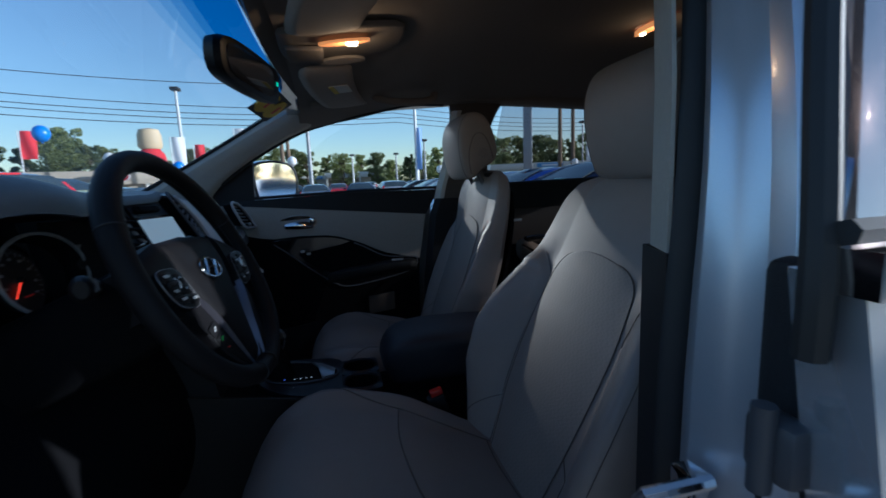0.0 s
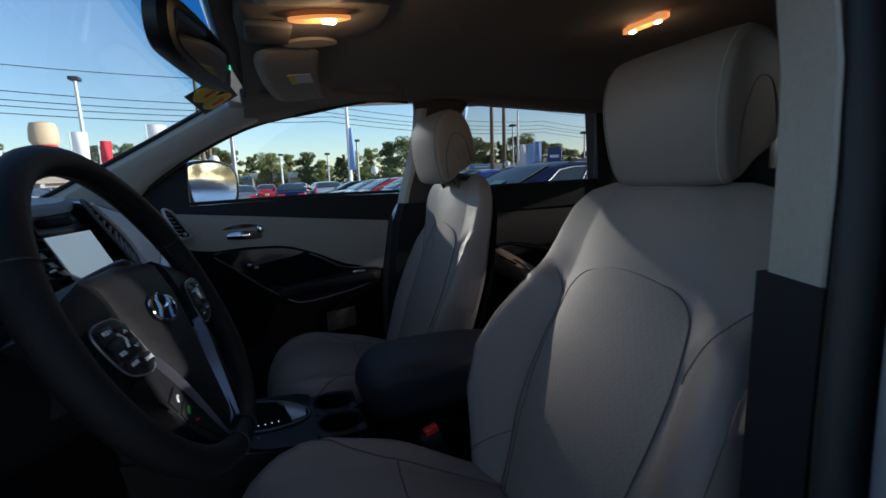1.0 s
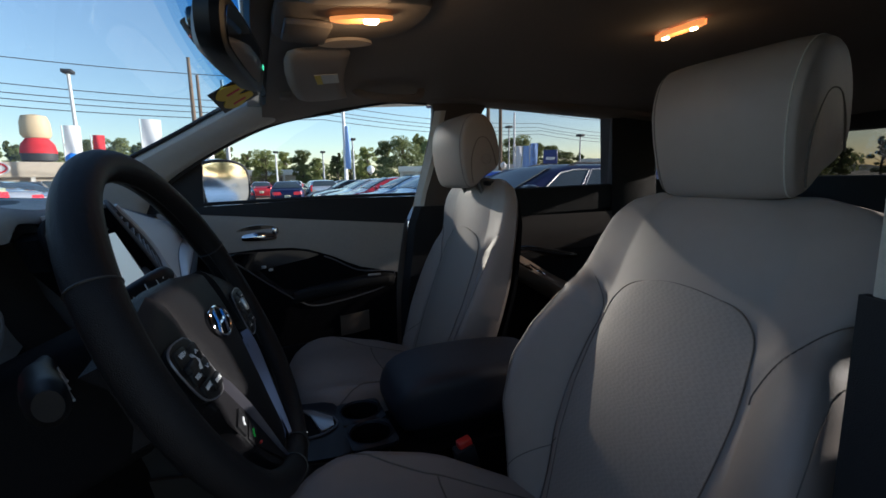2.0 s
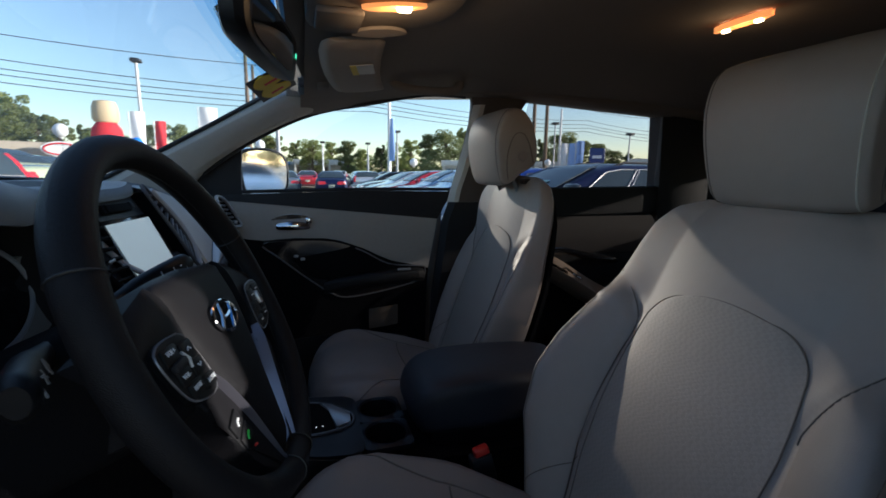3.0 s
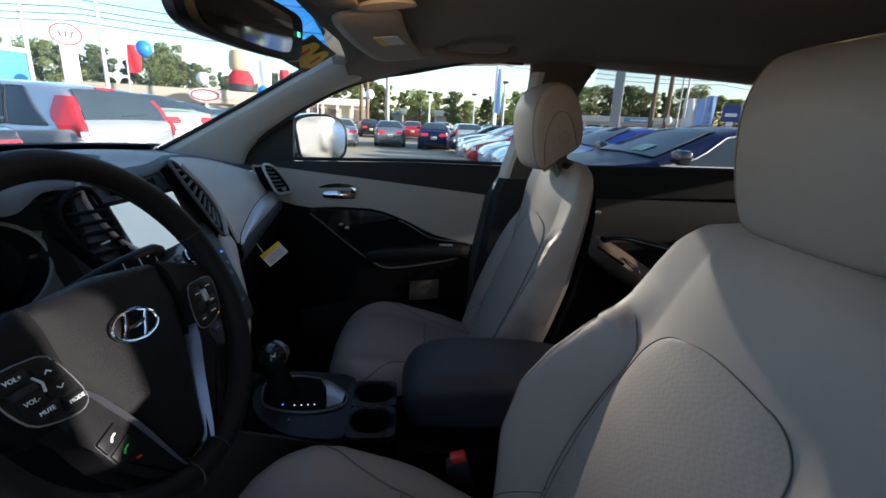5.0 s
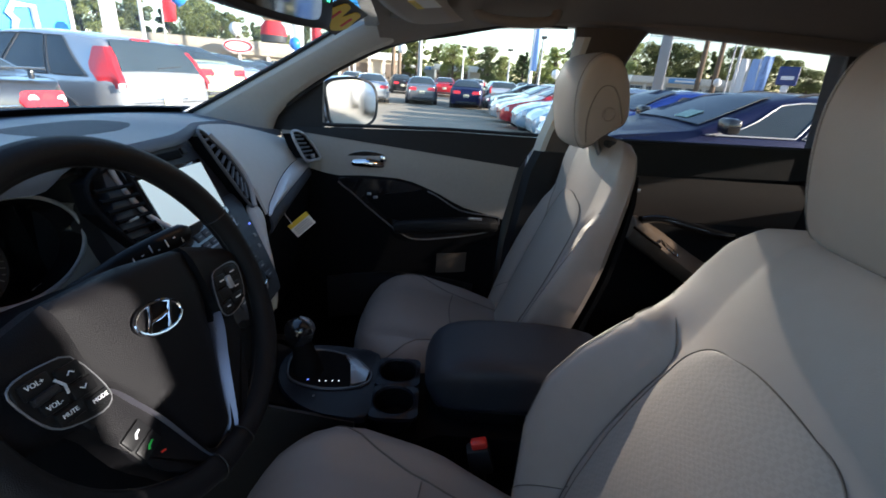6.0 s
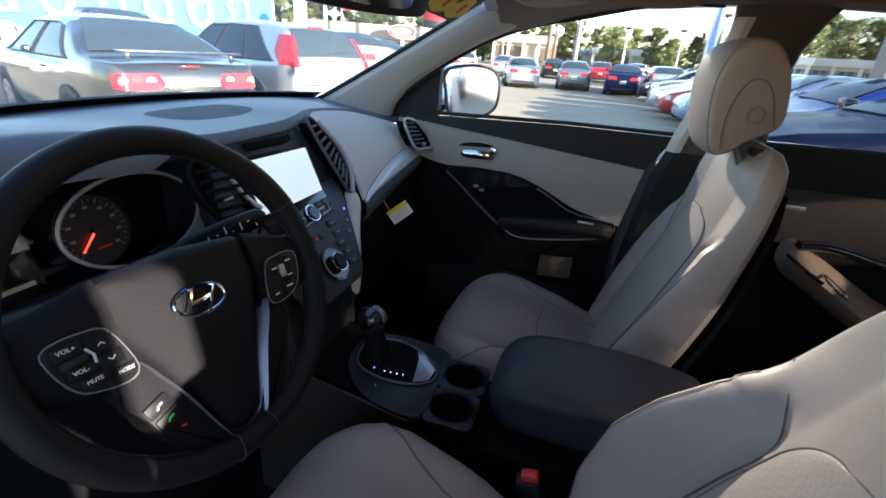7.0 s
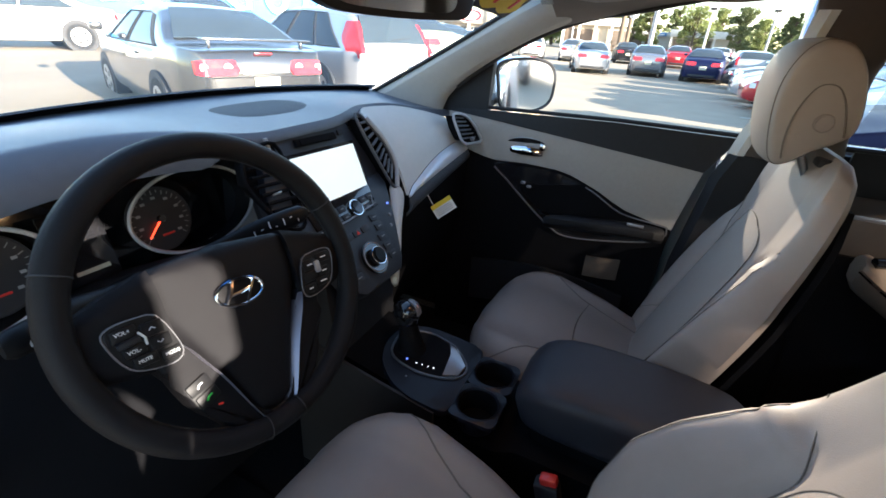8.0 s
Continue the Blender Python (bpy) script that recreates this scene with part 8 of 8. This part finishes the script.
flag(-33.0, 40, 1.5, 3.9, 0.60, "flag_pale", "pale blue feather flag on the lot")
flag(-32.0, 40, 1.5, 3.9, 0.50, "flag_white", "white feather flag on the lot")
flag(-33.9, 40, 1.5, 4.1, 0.60, "flag_pale", "pale blue feather flag with letters reading used cars", "USED CARS")
flag(-10.9, 47, 2.4, 6.6, 0.55, "flag_pale", "pale blue banner on the white flagpole")
flag(16.4, 40, 1.5, 5.3, 0.9, "flag_white", "white feather flag by the lamp post")
flag(14.4, 42, 2.0, 4.9, 0.7, "flag_red", "red feather flag on the lot")
flag(9.8, 42, 3.0, 6.2, 1.3, "flag_white", "white feather flag on the lot")
flag(28.6, 40, 3.7, 5.5, 0.8, "flag_red", "red flag on a staff")


def sign_post(az, d, z, w, h, material, post, label, bar="white_mark", two=False):
    x, y = at_angle(az, d)
    ob = new("sign_post")
    ob.matrix_world = pose(x, y, -0.02, 0, 0, az - 90)
    tagged(ob, label, "sign")
    part("board", box((w, 0.45, h), (0, 0, z), 0.08, None, 3), M[material], ob)
    part("sign_bar", box((w * 0.62, 0.02, h * 0.20), (0, -0.235, z - h * 0.10), 0.005), M[bar], ob, "pale bar in place of lettering")
    for px in ((-w * 0.36, w * 0.36) if two else (0,)):
        part("post", box((0.45 if not two else 0.35, 0.35, z), (px, 0, z / 2 - 0.02), 0.05), M[post], ob)
    return ob


sign_post(-24.6, 24, 5.6, 3.4, 1.3, "sign_navy", "pole_grey", "tall grey pylon with a navy sign board")
sign_post(-36.0, 42, 3.0, 1.25, 1.25, "sign_navy", "pole_white", "navy sign board on a white post")
x, y = at_angle(33.6, 42)
pyl = new("sign_post")
pyl.matrix_world = pose(x, y, -0.02, 0, 0, 33.6 - 90)
tagged(pyl, "white oval sign with a red ring on a white pylon", "sign")
part("pylon", box((0.95, 0.5, 5.3), (0, 0, 2.65), 0.08), M["pole_white"], pyl)
part("oval", disc(1.0, 0.5, pose(0, -0.1, 5.9, 90) @ Matrix.Diagonal((1.0, 0.82, 1, 1)), 40, 0.05), M["pole_white"], pyl)
part("oval_ring", ring(0.84, 0.04, pose(0, -0.36, 5.9, 90), 40, 6, 0.66), M["flag_red"], pyl, "red ring")
for k in range(3):
    part("sign_bar", box((0.08, 0.05, 0.45), (-0.32 + 0.32 * k, -0.37, 5.9), 0.01, turn(ry=18 * (k - 1))), M["flag_red"], pyl)
x, y = at_angle(22.5, 60)
ov = new("oval_sign")
ov.matrix_world = pose(x, y, 3.0, 0, 0, 22.5 - 90)
tagged(ov, "small oval sign with a red ring on the tan building", "sign")
part("board", disc(1.0, 0.25, pose(0, -1.2, 0, 90) @ Matrix.Diagonal((1.6, 0.75, 1, 1)), 32, 0.03), M["pole_white"], ov)
part("oval_ring", ring(1.35, 0.08, pose(0, -1.35, 0, 90), 32, 6, 0.55), M["flag_red"], ov)
part("bracket", box((0.4, 1.6, 0.3), (0, -0.4, 0)), M["wall_tan"], ov)

# blue banner wall with white letter shapes
x, y = at_angle(37.5, 36)
bb = new("banner_wall")
bb.matrix_world = pose(x, y, -0.02, 0, 0, 152)
tagged(bb, "big bright blue banner wall with white letter shapes", "banner")
M["banner_blue"] = mat("bright_blue_banner", (0.06, 0.36, 0.75), 0.7, vary=0.06, scale=1)
part("cloth", box((26, 0.3, 2.9), (-12.0 + 12 + 13 - 13 + 13 - 0.5, 0, 2.6), 0.05), M["banner_blue"], bb)
part("cap", box((26.4, 0.6, 0.25), (12.5, 0, 4.15), 0.04), M["pole_white"], bb)
part("lower_wall", box((26, 0.25, 1.2), (12.5, 0, 0.6), 0.02), M["wall_white"], bb)
for k in range(9):
    fr = [(-0.55, -0.8), (-0.55, 0.8), (0.35, 0.8), (0.6, 0.35), (0.35, 0.05), (0.6, -0.8)] if k % 3 == 0 else [(0.6 * math.cos(a), 0.85 * math.sin(a)) for a in [2 * math.pi * j / 16 for j in range(22)]] if k % 3 == 1 else [(-0.55, -0.8), (-0.55, 0.8), (0.0, 0.8), (0.55, 0.4), (0.55, -0.4), (0.0, -0.8)]
    pts = [Vector((1.7 + 2.3 * k + px, 0.28, 2.7 + pz)) for px, pz in fr]
    part("letter_shape", tube(pts, 0.17, 6, closed=True), M["pole_white"], bb, "white letter-like shape")

# wires
for dz, dy in ((9.3, 0.0), (8.7, 0.5), (8.2, -0.4), (7.7, 0.2), (11.6, 6.0)):
    pts = []
    for k in range(61):
        t = k / 60
        x, y = 31 + (68 - 31) * t, 60 + dy + (-75 - 60) * t
        span = (t * 4) % 1.0
        pts.append((x, y, dz - 1.1 * 4 * span * (1 - span) * 0.6))
    solid("overhead_wire", tube(pts, 0.035, 5), M["wire"], "black overhead power line", "wire", "overhead wires")

# balloons and the roof figure
def balloon(az, d, z, r, material, label):
    x, y = at_angle(az, d)
    ob = new("balloon")
    ob.location = (x, y, z)
    tagged(ob, label, "balloon", "balloons on the lot")
    bm = loft([[(r * math.sin(t) * math.cos(a), r * math.sin(t) * math.sin(a), -r * 1.08 * math.cos(t)) for a in [2 * math.pi * k / 18 for k in range(18)]] for t in [0.02 + math.pi * 0.98 * j / 12 for j in range(13)]])
    part("skin", bm, M[material], ob)
    part("knot", tube([(0, 0, -r * 1.05), (0, 0, -r * 1.2)], [0.02, 0.07], 6), M[material], ob)
    part("string", tube([(0, 0, -r * 1.15), (0.15, 0, -z + 0.0)], 0.012, 4), M["wire"], ob)


M["balloon_blue"] = mat("blue_balloon", (0.03, 0.22, 0.75), 0.3, vary=0.04)
balloon(22.6, 30, 3.1, 0.32, "pole_white", "white balloon on a string")
balloon(27.6, 30, 4.35, 0.38, "balloon_blue", "blue balloon on a string")
balloon(4.6, 34, 3.0, 0.32, "pole_white", "white balloon on a string")
balloon(-13.5, 30, 1.95, 0.25, "pole_white", "white balloon on a string")
balloon(-30.2, 30, 2.05, 0.2, "pole_white", "white balloon on a string")
balloon(16.6, 30, 2.6, 0.32, "balloon_blue", "blue balloon on a string")
x, y = at_angle(18.8, 62)
fg = new("inflatable_figure")
fg.matrix_world = pose(x, y, 3.66, 0, 0, 18.8 - 90)
tagged(fg, "plain red and tan inflatable advertising figure on a flat roof", "inflatable")
def blob(rows, n=16):
    return loft([[(cx + rx * math.cos(a), ry * math.sin(a), z) for a in [2 * math.pi * k / n for k in range(n)]] for z, cx, rx, ry in rows])
bm = blob([(0, 0, 0.6, 0.5), (0.2, 0, 1.4, 1.0), (0.9, 0, 1.5, 1.1), (1.8, 0, 1.35, 1.0), (2.4, 0, 0.9, 0.7), (2.45, 0, 1.05, 0.8), (2.8, 0, 1.25, 0.95), (4.0, 0, 1.2, 0.95), (4.6, 0, 1.0, 0.8), (4.75, 0, 0.3, 0.3)])
me = mesh_of("inflatable_figure", bm, M["flag_red"])
me.materials.append(mat("tan_inflatable", (0.62, 0.48, 0.30), 0.6, vary=0.05))
me.materials.append(M["dark_body"])
for p in me.polygons:
    p.material_index = 1 if p.center.z > 2.42 else 2 if p.center.z < 0.6 else 0
figure = new("figure_body", me)
figure.parent = fg

# ---- trees ----
def leaf_mat(name, rgb):
    m = mat(name, rgb, 0.7, vary=0.35, scale=0.6, vary2=0.25, scale2=4, rand=0.25)
    nt = m.node_tree
    b = nt.nodes["Principled BSDF"]
    tl = nt.nodes.new("ShaderNodeBsdfTranslucent")
    mx = nt.nodes.new("ShaderNodeMixShader")
    mx.inputs[0].default_value = 0.55
    nt.links.new(b.inputs["Base Color"].links[0].from_socket, tl.inputs["Color"])
    nt.links.new(b.outputs[0], mx.inputs[1]), nt.links.new(tl.outputs[0], mx.inputs[2])
    nt.links.new(mx.outputs[0], nt.nodes["Material Output"].inputs["Surface"])
    return m


M["leaf_a"] = leaf_mat("yellow_green_leaves", (0.25, 0.28, 0.10))
M["leaf_b"] = leaf_mat("deep_green_leaves", (0.18, 0.205, 0.085))
M["bark"] = mat("bark", (0.10, 0.075, 0.055), 0.9, vary=0.3, scale=5, bump=0.5, bump_scale=20)


def leaf_mesh(name, clumps, leaves, size, material, rng):
    """Many small leaf quads scattered in clumps: (x, y, z, radius)."""
    n = leaves
    pick = rng.integers(0, len(clumps), n)
    c = np.array(clumps)[pick]
    d = rng.normal(size=(n, 3))
    d /= np.linalg.norm(d, axis=1)[:, None]
    rad = c[:, 3:4] * rng.uniform(0.35, 1.0, (n, 1)) ** 0.5
    p = c[:, :3] + d * rad * np.array([1, 1, 0.8])
    a = rng.normal(size=(n, 3))
    a /= np.linalg.norm(a, axis=1)[:, None]
    b = np.cross(a, rng.normal(size=(n, 3)))
    b /= np.linalg.norm(b, axis=1)[:, None]
    s = size * rng.uniform(0.6, 1.3, (n, 1))
    v = np.stack([p - a * s, p + b * s * 0.6, p + a * s, p - b * s * 0.6], 1).reshape(-1, 3)
    f = np.arange(4 * n).reshape(-1, 4)
    me = bpy.data.meshes.new(name)
    me.from_pydata(v.tolist(), [], f.tolist())
    me.materials.append(material)
    return me


def tree_kind(seed, height, spread, material, leaves=8000):
    rng = np.random.default_rng(seed)
    bm = tube([(0, 0, 0), (0.1, 0, height * 0.3), (0.0, 0.1, height * 0.6), (0.1, 0.1, height * 0.9)], [0.028 * height, 0.022 * height, 0.014 * height, 0.004 * height], 8)
    clumps = []
    for k in range(34):
        z = height * rng.uniform(0.16, 0.97)
        reach = spread * (1 - abs((z / height - 0.5)) * 1.1) * rng.uniform(0.45, 1.05)
        ang = rng.uniform(0, 6.28)
        tip = (reach * math.cos(ang), reach * math.sin(ang), z)
        tube([(0.05, 0.05, z * 0.7), (tip[0] * 0.5, tip[1] * 0.5, z * 0.88), tip], [0.009 * height, 0.006 * height, 0.002 * height], 5, bm=bm)
        clumps.append((*tip, spread * rng.uniform(0.16, 0.40)))
    clumps += [(rng.normal() * spread * 0.25, rng.normal() * spread * 0.25, height * rng.uniform(0.4, 0.97), spread * rng.uniform(0.22, 0.4)) for _ in range(8)]
    crown = leaf_mesh("crown", clumps, leaves, 0.0175 * height, M[material], rng)
    ob = new("tree")
    tagged(ob, "broad green tree with sunlit uneven crown" if material == "leaf_a" else "dark green tree with ragged crown", "tree", "trees round the lot")
    part("trunk", bm, M["bark"], ob)
    cr = new("crown", crown)
    cr.parent = ob
    return ob


kinds = [tree_kind(1, 10, 3.6, "leaf_a"), tree_kind(2, 10, 3.0, "leaf_b"), tree_kind(3, 10, 2.5, "leaf_a"), tree_kind(4, 10, 4.0, "leaf_b"), tree_kind(5, 10, 2.0, "leaf_b", 9000)]
spots = []
rng = random.Random(7)
PROFILE = [(-62, 3.2), (-48, 3.0), (-42, 2.2), (-37, 3.2), (-33, 4.6), (-28, 5.4), (-24, 4.4), (-20, 5.4), (-15, 4.6), (-11, 4.4), (-7.5, 3.2), (-4, 3.6), (-1, 3.3), (2, 4.6), (6, 5.2), (10, 4.2), (14, 4.8), (18, 3.4), (22, 5.6), (26, 6.2), (31, 6.0), (36, 5.0), (45, 5.5), (60, 5.0)]
az = -62.0
while az < 58:
    el = lerp_list(PROFILE, az)[0] * rng.uniform(0.78, 1.08)
    d = rng.uniform(84, 132)
    spots.append((az, d, (1.4 + d * math.tan(radians(el))) / 10))
    az += rng.uniform(1.4, 2.5)
for i, (az, d, s) in enumerate(spots):
    x, y = at_angle(az, d)
    k = kinds[[2, 0, 4, 2, 1][i % 5] if az > -14 else [1, 3, 4, 3, 1][i % 5]]
    t = copy_thing(k, pose(x, y, -0.05, 0, 0, rng.uniform(0, 360)))
    t.scale = (s * rng.uniform(0.9, 1.25), s * rng.uniform(0.9, 1.25), s)
az = -64.0
while az > -150:
    d = rng.uniform(80, 110)
    x, y = at_angle(az, d)
    t = copy_thing(kinds[[1, 0, 4, 3][int(-az) % 4]], pose(x, y, -0.05, 0, 0, rng.uniform(0, 360)))
    k = rng.uniform(0.45, 0.75)
    t.scale = (k * 1.2, k * 1.2, k)
    az -= rng.uniform(2.2, 3.6)
for i, k in enumerate(kinds):
    x, y = at_angle(-2.0 + 9 * i, 122)
    k.matrix_world = pose(x, y, -0.05)
    k.scale = (0.7, 0.7, 0.62)
# scrub and hedge that close the gaps under the trees, and a far hill
gen = np.random.default_rng(11)
cl = []
for k in range(520):
    a = gen.uniform(-65, 62)
    d = gen.uniform(116, 135)
    x, y = at_angle(a, d)
    cl.append((x, y, gen.uniform(0.3, 4.2), gen.uniform(1.2, 2.6)))
hedge = new("hedge", leaf_mesh("hedge", cl, 26000, 0.42, M["leaf_b"], gen))
tagged(hedge, "dense green scrub behind the lot", "hedge", kind="stuff")
M["hill"] = mat("wooded_hill", (0.05, 0.07, 0.04), 0.95, vary=0.3, scale=0.05)
bm = sheet(lambda u, v: (*at_angle(-34 - 34 * u, 900 + 300 * v), (2 + 36 * math.sin(math.pi * u) ** 0.8 + 5 * noise.noise(Vector((u * 14, 3, 1)))) * math.sin(math.pi * min(1, v * 0.5 + 0.02)) - 2), 50, 6)
solid("backdrop_hill", bm, M["hill"], "low wooded hill on the horizon", "hill", kind="structure")
